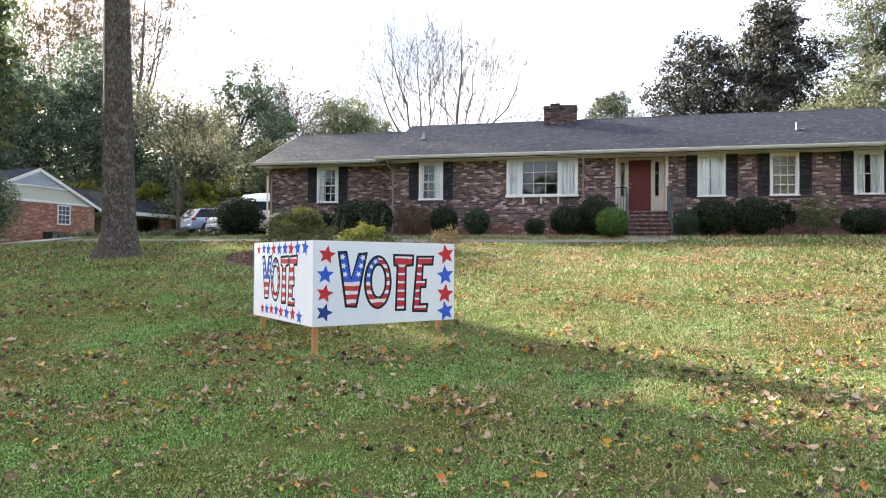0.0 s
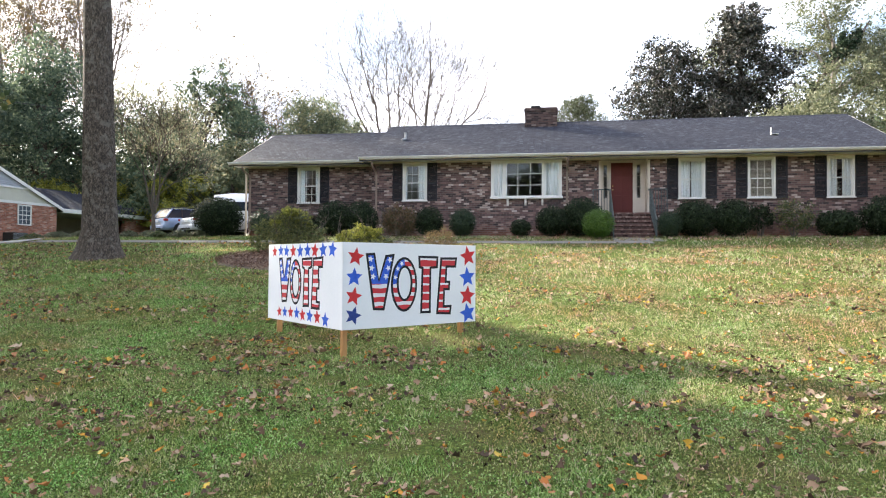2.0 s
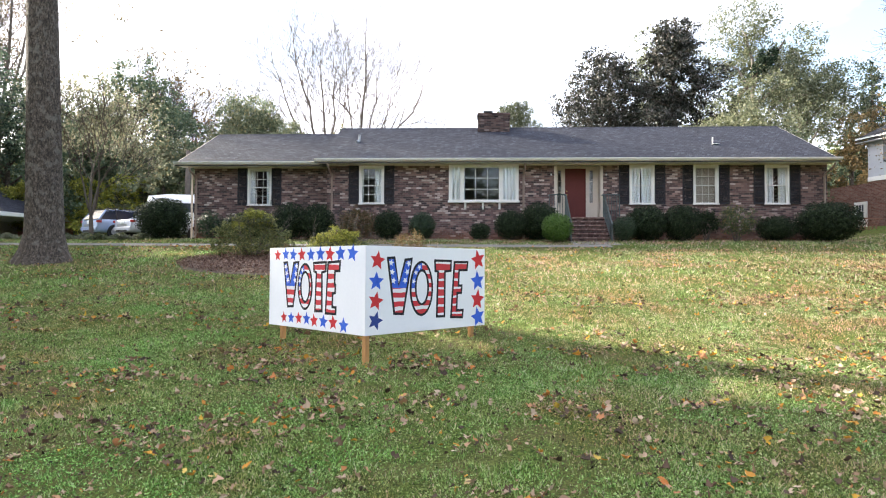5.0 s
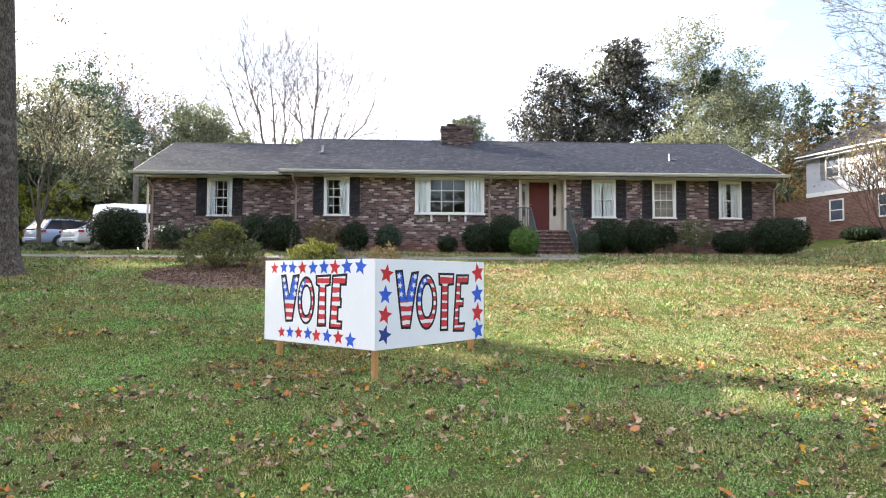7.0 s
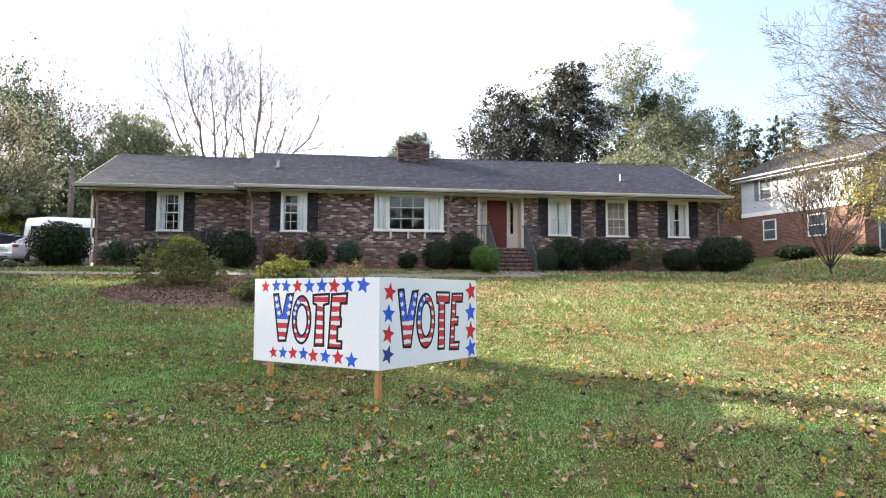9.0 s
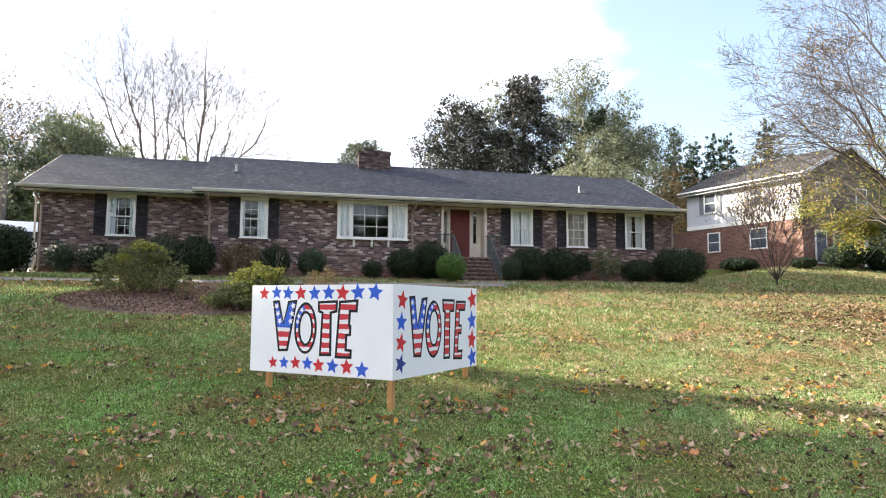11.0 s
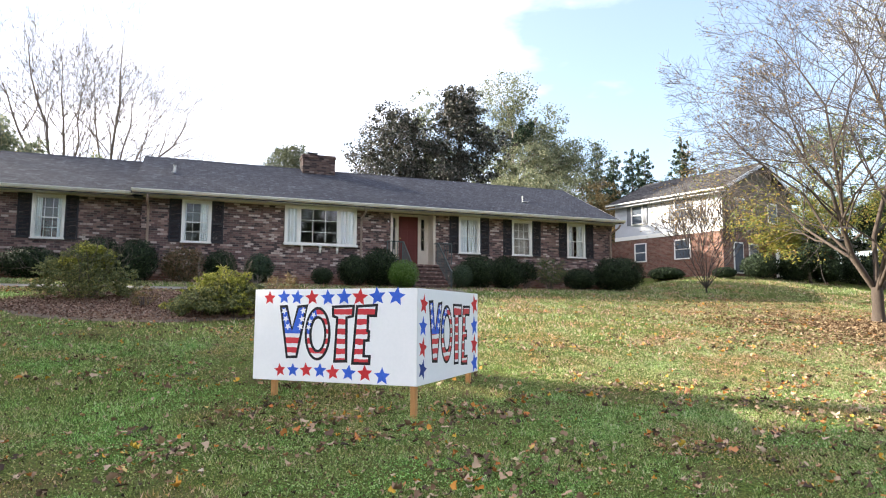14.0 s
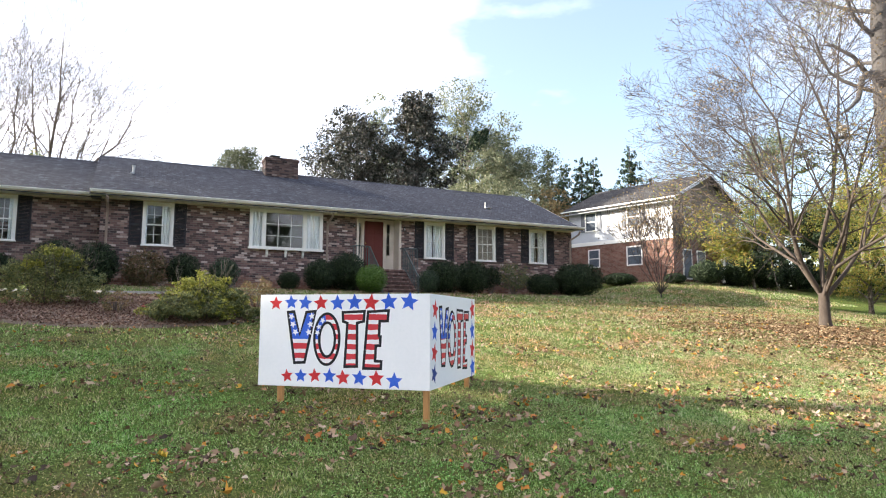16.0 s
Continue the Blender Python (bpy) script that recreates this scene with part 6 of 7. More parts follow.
def border():
    """Low planting along the edge of the parking place."""
    rng = np.random.default_rng(3)
    for i in range(11):
        x, y = -22.6 + 0.74 * i, 23.9 + 0.3 * math.sin(i * 2.1)
        t = thing("border_plant", "low tuft of pale arching leaves beside the parking place", "plant", (x, y, gz(x, y)), 0, "border plants")
        k = 420
        a, s, q = rng.uniform(0, 6.283, k), rng.uniform(0.25, 0.62, k), rng.uniform(0.0, 1.0, k)
        c = np.stack([np.cos(a) * s * q * 0.8, np.sin(a) * s * q * 0.8, 0.03 + s * 0.3 * (1 - q * q) + rng.uniform(0, 0.04, k)], 1)
        nn = np.stack([np.cos(a) * (1 - q), np.sin(a) * (1 - q), 0.3 + q], 1) + 0.35 * rng.normal(size=(k, 3))
        nn /= np.linalg.norm(nn, axis=1)[:, None]
        quads_object("leaves", c, nn, rng.uniform(0.14, 0.30, k), M_LEAF_PALE if i % 4 else M_LEAF_MID, t, 0.16, rng, 0.9)
        g = Geo()
        for j in range(9):
            b = j * 0.7
            g.tube([(0, 0, -0.04), (0.10 * math.cos(b), 0.10 * math.sin(b), 0.10), (0.26 * math.cos(b), 0.26 * math.sin(b), 0.13)], [0.012, 0.009, 0.004], 4)
        g.make("stemwork", M_LEAF_PALE, t, fix=False)


border()


# ---- vehicles ----
def car(name, at, heading, paint, label, length=4.75, width=1.80, height=1.55, estate=True, plate=True):
    c = thing(name, label, "car", at, heading)
    # stations along the body: x, bottom, belt height, roof height (or None), half width
    L = length / 2
    w = width / 2
    if estate:
        roof_line = [(-L + 0.10, 1.02), (-L + 0.55, height - 0.06), (-L + 1.3, height), (L - 2.1, height - 0.02), (L - 1.25, 1.04)]
    else:
        roof_line = [(-L + 0.75, 1.0), (-L + 1.55, height - 0.05), (-L + 2.0, height), (L - 2.15, height - 0.03), (L - 1.3, 1.0)]
    rings = []
    for x, belt, ww in ((-L, 0.78, 0.80), (-L + 0.06, 0.95, 0.90), (-L + 0.3, 1.0, 0.96), (-L + 1.2, 1.0, 1.0), (0, 0.98, 1.0), (L - 1.3, 0.98, 1.0), (L - 0.6, 0.90, 0.95), (L - 0.15, 0.78, 0.86), (L, 0.66, 0.74)):
        hw = w * ww
        rings.append([(x, -hw * 0.92, 0.28), (x, -hw, 0.42), (x, -hw, belt * 0.72), (x, -hw * 0.94, belt), (x, hw * 0.94, belt), (x, hw, belt * 0.72), (x, hw, 0.42), (x, hw * 0.92, 0.28)])
    g = Geo().loft(rings)
    n = len(rings[0])
    g.f.append(tuple(range(n))[::-1])
    g.f.append(tuple(range(len(g.v) - n, len(g.v))))
    body = g.make("body", paint, c, smooth=True, bevel=0.03)
    for s in (-1, 1):
        for x in (-L + 0.95, L - 0.95):
            Geo().tube([(x, s * w * 0.90, 0.34), (x, s * (w * 1.0 + 0.004), 0.34)], [0.40, 0.39], 20).make("wheel_arch", M_BLACK, c)
        Geo().box(-L + 1.15, L - 1.3, s * w - 0.006 if s > 0 else s * w - 0.004, s * w + 0.004 if s > 0 else s * w + 0.006, 0.30, 0.40).make("sill", M_BLACK, c)
    cab = []
    for x, z in roof_line:
        top = z > 1.2
        hw = w * (0.74 if top else 0.90)
        cab.append([(x, -w * 0.90, 0.96), (x, -hw, z), (x, hw, z), (x, w * 0.90, 0.96)])
    Geo().loft(cab, closed=False).make("greenhouse", M_CAR_GLASS, c, "tinted glass", fix=True)
    # roof skin and pillars
    rf = Geo()
    rings = []
    for x, z in roof_line[1:4]:
        hw = w * 0.76
        rings.append([(x, -hw, z - 0.05), (x, -hw * 0.9, z + 0.012), (x, hw * 0.9, z + 0.012), (x, hw, z - 0.05)])
    rf.loft(rings, closed=False).make("roof", paint, c, smooth=True)
    for s in (-1, 1):
        for (xa, za), (xb, zb) in ((roof_line[0], roof_line[1]), (roof_line[4], roof_line[3])):
            Geo().tube([(xa, s * w * 0.91, za - 0.06), (xb, s * w * 0.765, zb - 0.01)], [0.055, 0.045], 6).make("pillar", paint, c)
        for xm in (-0.15, -1.25):
            Geo().tube([(xm, s * w * 0.915, 0.96), (xm, s * w * 0.76, height - 0.04)], [0.035, 0.03], 6).make("pillar", M_BLACK, c)
        Geo().tube([(roof_line[1][0], s * w * 0.70, height + 0.0), (roof_line[1][0] + 0.3, s * w * 0.70, height + 0.06), (roof_line[3][0], s * w * 0.70, height + 0.05)], [0.02, 0.02, 0.02], 6).make("roof_rail", M_BLACK, c)
        # tail lamp wraps round the corner
        Geo().box(-L - 0.012, -L + 0.24, s * w * 0.93 - 0.10 if s > 0 else s * w * 0.93 - 0.012, s * w * 0.93 + 0.012 if s > 0 else s * w * 0.93 + 0.10, 0.80, 0.93).make("tail_lamp", M_TAIL, c, "red tail lamp", bevel=0.01)
        for x in (-L + 0.95, L - 0.95):
            y = s * (w - 0.07)
            wh = Geo().tube([(x, y - 0.11, 0.33), (x, y - 0.10, 0.33), (x, y + 0.10, 0.33), (x, y + 0.11, 0.33)], [0.28, 0.335, 0.335, 0.28], 20).make("wheel", M_TYRE, c, "black tyre")
            Geo().tube([(x, y + s * 0.105, 0.33), (x, y + s * 0.13, 0.33)], [0.23, 0.20], 12).make("rim", M_RIM, wh, "alloy rim")
    if plate:
        Geo().box(-L - 0.03, -L - 0.005, -0.16, 0.16, 0.74, 0.88).make("plate", M_PAINT_WHITE, c, "pale plate with plain bar")
    Geo().box(-L - 0.05, -L + 0.05, -w * 0.86, w * 0.86, 0.34, 0.56).make("bumper", paint, c, bevel=0.03)
    Geo().box(-L - 0.056, -L - 0.04, -w * 0.55, w * 0.55, 0.30, 0.40).make("lower_grille", M_BLACK, c)
    Geo().box(-L - 0.022, -L - 0.004, -w * 0.5, w * 0.5, 0.60, 0.72).make("tailgate_recess", M_METAL, c, bevel=0.004)
    return c


for spec in (("estate_car", (-19.8, 31.66, gz(-19.8, 31.66) - 0.01), M_CAR_BLUE, "silver-blue estate car with roof rails, parked on the drive", 4.75, 1.80, 1.58, True), ("sedan_car", (-17.73, 30.84, gz(-17.73, 30.84) - 0.01), M_CAR_SILVER, "silver sedan parked beside the estate car", 4.7, 1.80, 1.45, False)):
    car(spec[0], spec[1], 60, spec[2], spec[3], *spec[4:]).scale = (0.87, 0.87, 0.87)


def van():
    at = (-18.1, 36.4, gz(-18.1, 36.4) + 0.02)
    c = thing("van", "white high-roofed van parked behind the cars", "van", at, 10)
    c.scale = (1.08, 1.08, 1.08)
    rings = []
    for x, top, ww in ((-2.6, 1.95, 0.92), (-2.5, 2.2, 0.96), (-1.6, 2.3, 1.0), (1.4, 2.28, 1.0), (2.0, 2.1, 0.97), (2.5, 1.3, 0.93), (3.0, 1.1, 0.9)):
        hw = 0.98 * ww
        rings.append([(x, -hw * 0.95, 0.35), (x, -hw, 0.6), (x, -hw * 0.97, top * 0.72), (x, -hw * 0.78, top * 0.98), (x, 0, top), (x, hw * 0.78, top * 0.98), (x, hw * 0.97, top * 0.72), (x, hw, 0.6), (x, hw * 0.95, 0.35)])
    g = Geo().loft(rings)
    g.f.append(tuple(range(9))[::-1])
    g.f.append(tuple(range(len(g.v) - 9, len(g.v))))
    g.make("body", M_VAN, c, smooth=True)
    for s in (-1, 1):
        Geo().box(-2.3, 2.0, s * 0.955 - 0.012, s * 0.955 + 0.012, 1.30, 1.78).make("side_window", M_CAR_GLASS, c, "dark side glass", bevel=0.005)
        for x in (-1.7, 1.9):
            wh = Geo().tube([(x, s * 0.80, 0.36), (x, s * 0.81, 0.36), (x, s * 0.985, 0.36), (x, s * 0.995, 0.36)], [0.28, 0.36, 0.36, 0.28], 18).make("wheel", M_TYRE, c, "black tyre")
            Geo().tube([(x, s * 0.99, 0.36), (x, s * 1.01, 0.36)], [0.22, 0.2], 12).make("rim", M_RIM, wh)
    Geo().box(-2.585, -2.56, -0.7, 0.7, 1.2, 1.75).make("rear_window", M_CAR_GLASS, c)


van()


# ---- neighbouring houses ----
def simple_window(parent, x0, x1, z0, z1, y, cols=2, rows=2, frame_m=None):
    """A window in a local wall that faces -y."""
    f = 0.07
    m = frame_m or M_WHITE
    g = Geo().box(x0, x0 + f, y - 0.05, y + 0.03, z0, z1).box(x1 - f, x1, y - 0.05, y + 0.03, z0, z1)
    g.box(x0 + f, x1 - f, y - 0.05, y + 0.03, z1 - f, z1).box(x0 + f, x1 - f, y - 0.06, y + 0.03, z0, z0 + f)
    zm = (z0 + z1) / 2
    g.box(x0 + f, x1 - f, y - 0.035, y + 0.02, zm - 0.025, zm + 0.025)
    w = g.make("window", m, parent, "white framed sash window", fix=False)
    for i in range(1, cols):
        x = x0 + f + (x1 - x0 - 2 * f) * i / cols
        Geo().box(x - 0.012, x + 0.012, y - 0.03, y + 0.0, z0 + f, z1 - f).make("glazing_bar", m, w, fix=False)
    for i in range(1, rows * 2):
        if i != rows:
            z = z0 + f + (z1 - z0 - 2 * f) * i / (rows * 2)
            Geo().box(x0 + f, x1 - f, y - 0.028, y + 0.0, z - 0.012, z + 0.012).make("glazing_bar", m, w, fix=False)
    Geo().box(x0 + f, x1 - f, y - 0.018, y - 0.012, z0 + f, z1 - f).make("pane", M_HOUSE_GLASS, w)
    return w


def siding(parent, x0, x1, z0, z1, y, material, step=0.19, clip=None):
    """Lapped boards on a local wall that faces -y; clip(z) narrows a gable."""
    z = z0
    while z < z1 - 0.02:
        a, b = (x0, x1) if clip is None else clip(z + step * 0.5)
        if b - a > 0.1:
            zz = min(z + step, z1)
            Geo().prism([(y - 0.022, z), (y - 0.006, zz), (y, zz), (y, z)], lambda u, v, d: (d, u, v), a, b).make("board", material, parent, fix=False)
        z += step


def left_house():
    """Gable end towards the lawn, with a carport range behind; local -y faces the lawn."""
    K = 1.16
    ax, ay = -0.05 - 26.75 * K, -0.1 + 30.4 * K
    bx, by = -0.05 - 27.35 * K, -0.1 + 25.8 * K
    ang = math.degrees(math.atan2(ay - by, ax - bx))
    length = math.hypot(ax - bx, ay - by)
    base = 1.99 + (3.05 - 1.99) * K - 0.15
    h = thing("neighbour_house", "low red-brick neighbouring house with beige gable", "house", (bx, by, base), ang)
    trim = 1.99 + (4.82 - 1.99) * K - base
    peak = 1.99 + (6.43 - 1.99) * K - base
    px = length * 0.28
    half = length - px
    x0, x1 = px - half, length
    Geo().box(x0, x1, 0, 0.25, -0.95, trim - 0.1).make("wall", M_BRICK_ORANGE, h)
    Geo().prism([(x0, trim - 0.1), (x1, trim - 0.1), (px, peak - 0.12)], lambda u, v, d: (u, d, v), 0.002, 0.25).make("gable_wall", M_SIDING_BEIGE, h)
    Geo().box(x0 - 0.1, x1 + 0.1, -0.04, -0.002, trim - 0.12, trim + 0.03).make("band_board", M_WHITE, h)
    sl = (peak - trim) / half
    siding(h, x0, x1, trim + 0.04, peak - 0.25, -0.001, M_SIDING_BEIGE, 0.24, lambda z: (px - (peak - 0.1 - z) / sl, px + (peak - 0.1 - z) / sl))
    # roof of the gable range
    d0, d1 = -0.16, 11.0
    e = 0.45
    for s in (-1, 1):
        poly = [(px, peak), (px + s * (half + e), trim - sl * e), (px + s * (half + e), trim - sl * e - 0.16), (px, peak - 0.16)]
        Geo().prism(poly, lambda u, v, d: (u, d, v), d0 + 0.03, d1).make("roof_slope", M_SHINGLE, h)
        poly = [(px, peak + 0.004), (px + s * (half + e), trim - sl * e + 0.004), (px + s * (half + e), trim - sl * e - 0.2), (px, peak - 0.2)]
        Geo().prism(poly, lambda u, v, d: (u, d, v), d0, d0 + 0.028).make("rake_board", M_WHITE, h)
    vent = Geo().prism([(px - 1.75, peak - 0.22 - sl * 1.7), (px + 1.75, peak - 0.22 - sl * 1.7), (px, peak - 0.2)], lambda u, v, d: (u, d, v), -0.045, -0.03).make("gable_vent", M_SIDING_GREY, h, "grey louvred gable vent")
    for i in range(7):
        z = peak - 0.28 - sl * 1.7 * (1 - i / 7.6) + 0.06
        q = (peak - 0.24 - z) / sl
        Geo().prism([(-0.085, z), (-0.05, z + 0.07), (-0.046, z + 0.07), (-0.08, z)], lambda u, v, d: (d, u, v), px - q, px + q).make("slat", M_SIDING_GREY, vent)
    Geo().box(px - 1.85, px + 1.85, -0.09, -0.03, peak - 0.3 - sl * 1.7, peak - 0.22 - sl * 1.7).make("vent_sill", M_WHITE, vent)
    wx = length * 0.51
    simple_window(h, wx, wx + 0.88, trim - 1.35, trim - 0.16, 0, 3, 2)
    Geo().box(x0, x0 + 0.25, 0.25, 10, -0.95, trim - 0.1).make("wall", M_BRICK_ORANGE, h)
    Geo().box(x1 - 0.25, x1, 0.25, 10, -0.95, trim - 0.1).make("wall", M_BRICK_ORANGE, h)
    ac = thing("air_conditioner", "grey air-conditioning unit beside the brick wall", "air conditioner", (h.matrix_world @ Vector((length * 0.36, -0.85, -0.35)))[:], ang)
    Geo().box(-0.45, 0.45, -0.4, 0.4, 0, 0.72).make("casing", M_BLACK, ac, bevel=0.02)
    g = Geo()
    for i in range(9):
        g.box(-0.46, 0.46, -0.415, -0.402, 0.08 + i * 0.07, 0.1 + i * 0.07)
    g.make("grille", M_METAL, ac, fix=False)
    # carport range with its ridge along the drive
    cx0, cx1, cy = x1 + 0.0, x1 + 9.5, 1.2
    ez = trim - 0.1
    rz, ry = ez + 1.75, cy + 4.6
    Geo().prism([(cy - 0.5, ez - 0.02), (ry, rz), (ry, rz - 0.12), (cy - 0.5, ez - 0.14)], lambda u, v, d: (d, u, v), cx0 - 2.5, cx1 + 0.4).make("roof_slope", M_SHINGLE, h)
    Geo().prism([(2 * ry - cy + 0.5, ez - 0.02), (ry, rz), (ry, rz - 0.12), (2 * ry - cy + 0.5, ez - 0.14)], lambda u, v, d: (d, u, v), cx0 - 2.5, cx1 + 0.4).make("roof_slope", M_SHINGLE, h)
    Geo().box(cx0, cx1 + 0.4, cy - 0.55, cy - 0.505, ez - 0.24, ez + 0.0).make("fascia", M_WHITE, h)
    Geo().box(cx0, cx1 + 0.3, cy - 0.5, cy + 7.5, ez - 0.26, ez - 0.2).make("carport_ceiling", M_WHITE, h)
    Geo().box(cx1 - 2.7, cx1, cy, cy + 0.25, -0.6, ez - 0.26).make("wall", M_BRICK_ORANGE, h)
    Geo().box(cx1 - 0.25, cx1, cy + 0.25, cy + 7.5, -0.6, ez - 0.26).make("wall", M_BRICK_ORANGE, h)
    Geo().box(cx0, cx1 - 0.25, cy + 4.3, cy + 4.5, -0.6, ez - 0.26).make("wall", M_SIDING_BEIGE, h)


left_house()


def right_house():
    """Two storeys: brick below, pale siding above, gable to the street; local -y is the long side."""
    far, near = Vector((19.1, 36.1)), Vector((20.97, 28.8))
    d = near - far
    ang = math.degrees(math.atan2(d.y, d.x))
    L = d.length
    base = 3.9
    h = thing("neighbour_house", "two-storey neighbouring house, brick below and pale siding above", "house", (far.x, far.y, base), ang)
    band, eave, peak, W = 6.75 - base, 9.2 - base, 10.95 - base, 7.7
    Geo().box(0, L, 0, W, -0.8, band).make("wall", M_BRICK_RED, h, "red brick lower storey")
    Geo().box(0.0, L, 0.0, W, band + 0.002, eave - 0.1).make("upper_wall", M_SIDING_GREY, h, "pale grey siding")
    siding(h, -0.02, L + 0.02, band + 0.16, eave - 0.12, -0.002, M_SIDING_GREY, 0.2)
    Geo().box(-0.03, L + 0.03, -0.05, -0.003, band - 0.08, band + 0.16).make("band_board", M_WHITE, h)
    # gable to the street at local x = L
    Geo().prism([(0, eave - 0.1), (W, eave - 0.1), (W / 2, peak - 0.15)], lambda u, v, dd: (dd, u, v), L - 0.25, L - 0.002).make("gable_wall", M_TAN_SHADED, h)
    Geo().box(L + 0.001, L + 0.02, 0, W, band + 0.002, eave - 0.1).make("street_wall", M_TAN_SHADED, h, "tan street front, darkened as shade")
    Geo().prism([(0, eave - 0.1), (W, eave - 0.1), (W / 2, peak - 0.15)], lambda u, v, dd: (dd, u, v), 0, 0.25).make("gable_wall", M_SIDING_GREY, h)
    e = 0.45
    sl = (peak - eave) / (W / 2)
    for s in (0, 1):
        ya = -e if s == 0 else W + e
        Geo().prism([(ya, eave - sl * e + 0.05), (W / 2, peak + 0.05), (W / 2, peak - 0.08), (ya, eave - sl * e - 0.08)], lambda u, v, dd: (dd, u, v), -0.4, L + 0.45).make("roof_slope", M_SHINGLE_GREY, h)
        Geo().prism([(ya, eave - sl * e + 0.055), (W / 2, peak + 0.055), (W / 2, peak - 0.15), (ya, eave - sl * e - 0.15)], lambda u, v, dd: (dd, u, v), L + 0.452, L + 0.48).make("rake_board", M_SIDING_GREY, h)
    Geo().box(-0.4, L + 0.45, -e - 0.03, -e - 0.004, eave - sl * e - 0.03, eave - sl * e + 0.05).make("fascia", M_WHITE, h)
    Geo().box(-0.4, L + 0.45, -e, -0.03, eave - sl * e - 0.2, eave - sl * e - 0.17).make("soffit", M_SIDING_GREY, h)
    for a in (1.0, 4.15):
        simple_window(h, a + 0.32, a + 1.22, eave - 1.62, eave - 0.38, -0.03, 1, 1)
        for sx in (a - 0.02, a + 1.25):
            Geo().box(sx, sx + 0.31, -0.075, -0.03, eave - 1.62, eave - 0.38).make("shutter", M_SHUTTER_GREY, h, "slate grey shutter", bevel=0.01)
    for a, b in ((1.5, 2.4), (4.4, 5.5)):
        simple_window(h, a, b, band - 1.55, band - 0.35, 0, 1, 1)
    # back door and small fence behind the lawn
    g = Geo().box(-1.3, -0.45, 0.3, 0.36, -0.3, 1.75)
    g.make("back_door", M_WHITE, h, "white back door")
    Geo().box(-3.5, 0, 0.37, 4, -0.8, band - 0.1).make("wall", M_BRICK_RED, h)
    simple_window(h, -1.2, -0.55, 0.75, 1.65, 0.29, 3, 1)
    # street front with porch
    for a in (1.2, 4.8):
        w = Geo().box(L + 0.022, L + 0.05, a, a + 1.1, eave - 1.75, eave - 0.5).make("window", M_WHITE, h)
        Geo().box(L + 0.051, L + 0.056, a + 0.08, a + 1.02, eave - 1.67, eave - 0.58).make("pane", M_HOUSE_GLASS, w)
    for a in (1.0, 2.6, 5.6):
        w = Geo().box(L + 0.002, L + 0.05, a, a + 1.0, 0.4, 2.2).make("window", M_WHITE, h)
        Geo().box(L + 0.051, L + 0.056, a + 0.08, a + 0.92, 0.48, 2.12).make("pane", M_HOUSE_GLASS, w)
    py0, py1 = 3.2, 16.0
    Geo().box(L - 1.0, L + 1.4, py0, py1, band - 0.35, band - 0.1).make("porch_roof", M_TAN_SHADED, h)
    Geo().prism([(L + 1.5, band - 0.08), (L + 1.5, band - 0.0), (L - 1.0, band + 0.7), (L - 1.0, band - 0.08)], lambda u, v, dd: (u, dd, v), py0 - 0.1, py1).make("roof_slope", M_SHINGLE_GREY, h)
    for k in range(4):
        y = py0 + 0.2 + k * 2.4
        Geo().box(L + 1.15, L + 1.3, y, y + 0.15, -0.6, band - 0.35).make("porch_column", M_WHITE, h, "white square porch column")
    Geo().box(L - 5.0, L - 1.0, W + 0.01, py1, -0.8, band).make("wall", M_BRICK_RED, h)
    Geo().prism([(L - 0.6, band), (L - 3.0, band + 1.3), (L - 5.6, band)], lambda u, v, dd: (u, dd, v), W + 0.46, py1 + 0.3).make("roof_slope", M_SHINGLE_GREY, h)


right_house()
leaf_tree("understorey_tree", 29.5, 25.6, 5.0, 2.6, M_LEAF_BOX, "dark evergreen beside the neighbouring porch", 7000, 0.16, 0.1, 0.05, 97, 12)
leaf_tree("understorey_tree", 24.6, 26.4, 3.6, 1.7, M_LEAF_BOX, "dark evergreen beside the neighbouring porch", 5000, 0.14, 0.08, 0.05, 98, 10)
for i, (x, y, r, z) in enumerate([(18.4, 30.5, 1.0, 0.36), (20.4, 28.2, 0.6, 0.3), (22.3, 27.6, 1.0, 0.7), (24.2, 27.0, 0.9, 0.7), (26.0, 26.6, 0.9, 0.65), (28.3, 26.4, 1.4, 0.8), (31.0, 26.0, 1.8, 0.9), (34, 25, 2.0, 1.1)]):
    bush(x, y, r, z, M_LEAF_BOX, "dark evergreen shrub before the neighbouring porch", 3500, 0.1, "porch shrubs")


def lattice_fence():
    f = thing("lattice_fence", "low brown lattice fence with brick pier behind the house", "fence", (15.0, 33.5, gz(15.0, 33.5)), 5)
    Geo().box(-0.25, 0.25, -0.25, 0.25, -0.2, 1.25).make("pier", M_BRICK_RED, f)
    wood = worn("stained_lattice", (0.16, 0.07, 0.045), (0.24, 0.12, 0.08), 0.8, 4, 40, 0.2)
    g = Geo()
    for k in range(14):
        x = 0.25 + k * 0.2
        for s in (-1, 1):
            g.prism([(x, 0.1 if s > 0 else 0.95), (x + 0.04, 0.1 if s > 0 else 0.95), (x + 0.44, 0.95 if s > 0 else 0.1), (x + 0.40, 0.95 if s > 0 else 0.1)], lambda u, v, d: (u, d, v), 0.006 * s, 0.006 * s + 0.01)
    g.make("lattice", wood, f, fix=False)
    Geo().box(0.25, 3.4, -0.03, 0.05, 0.95, 1.02).make("rail", wood, f)


lattice_fence()

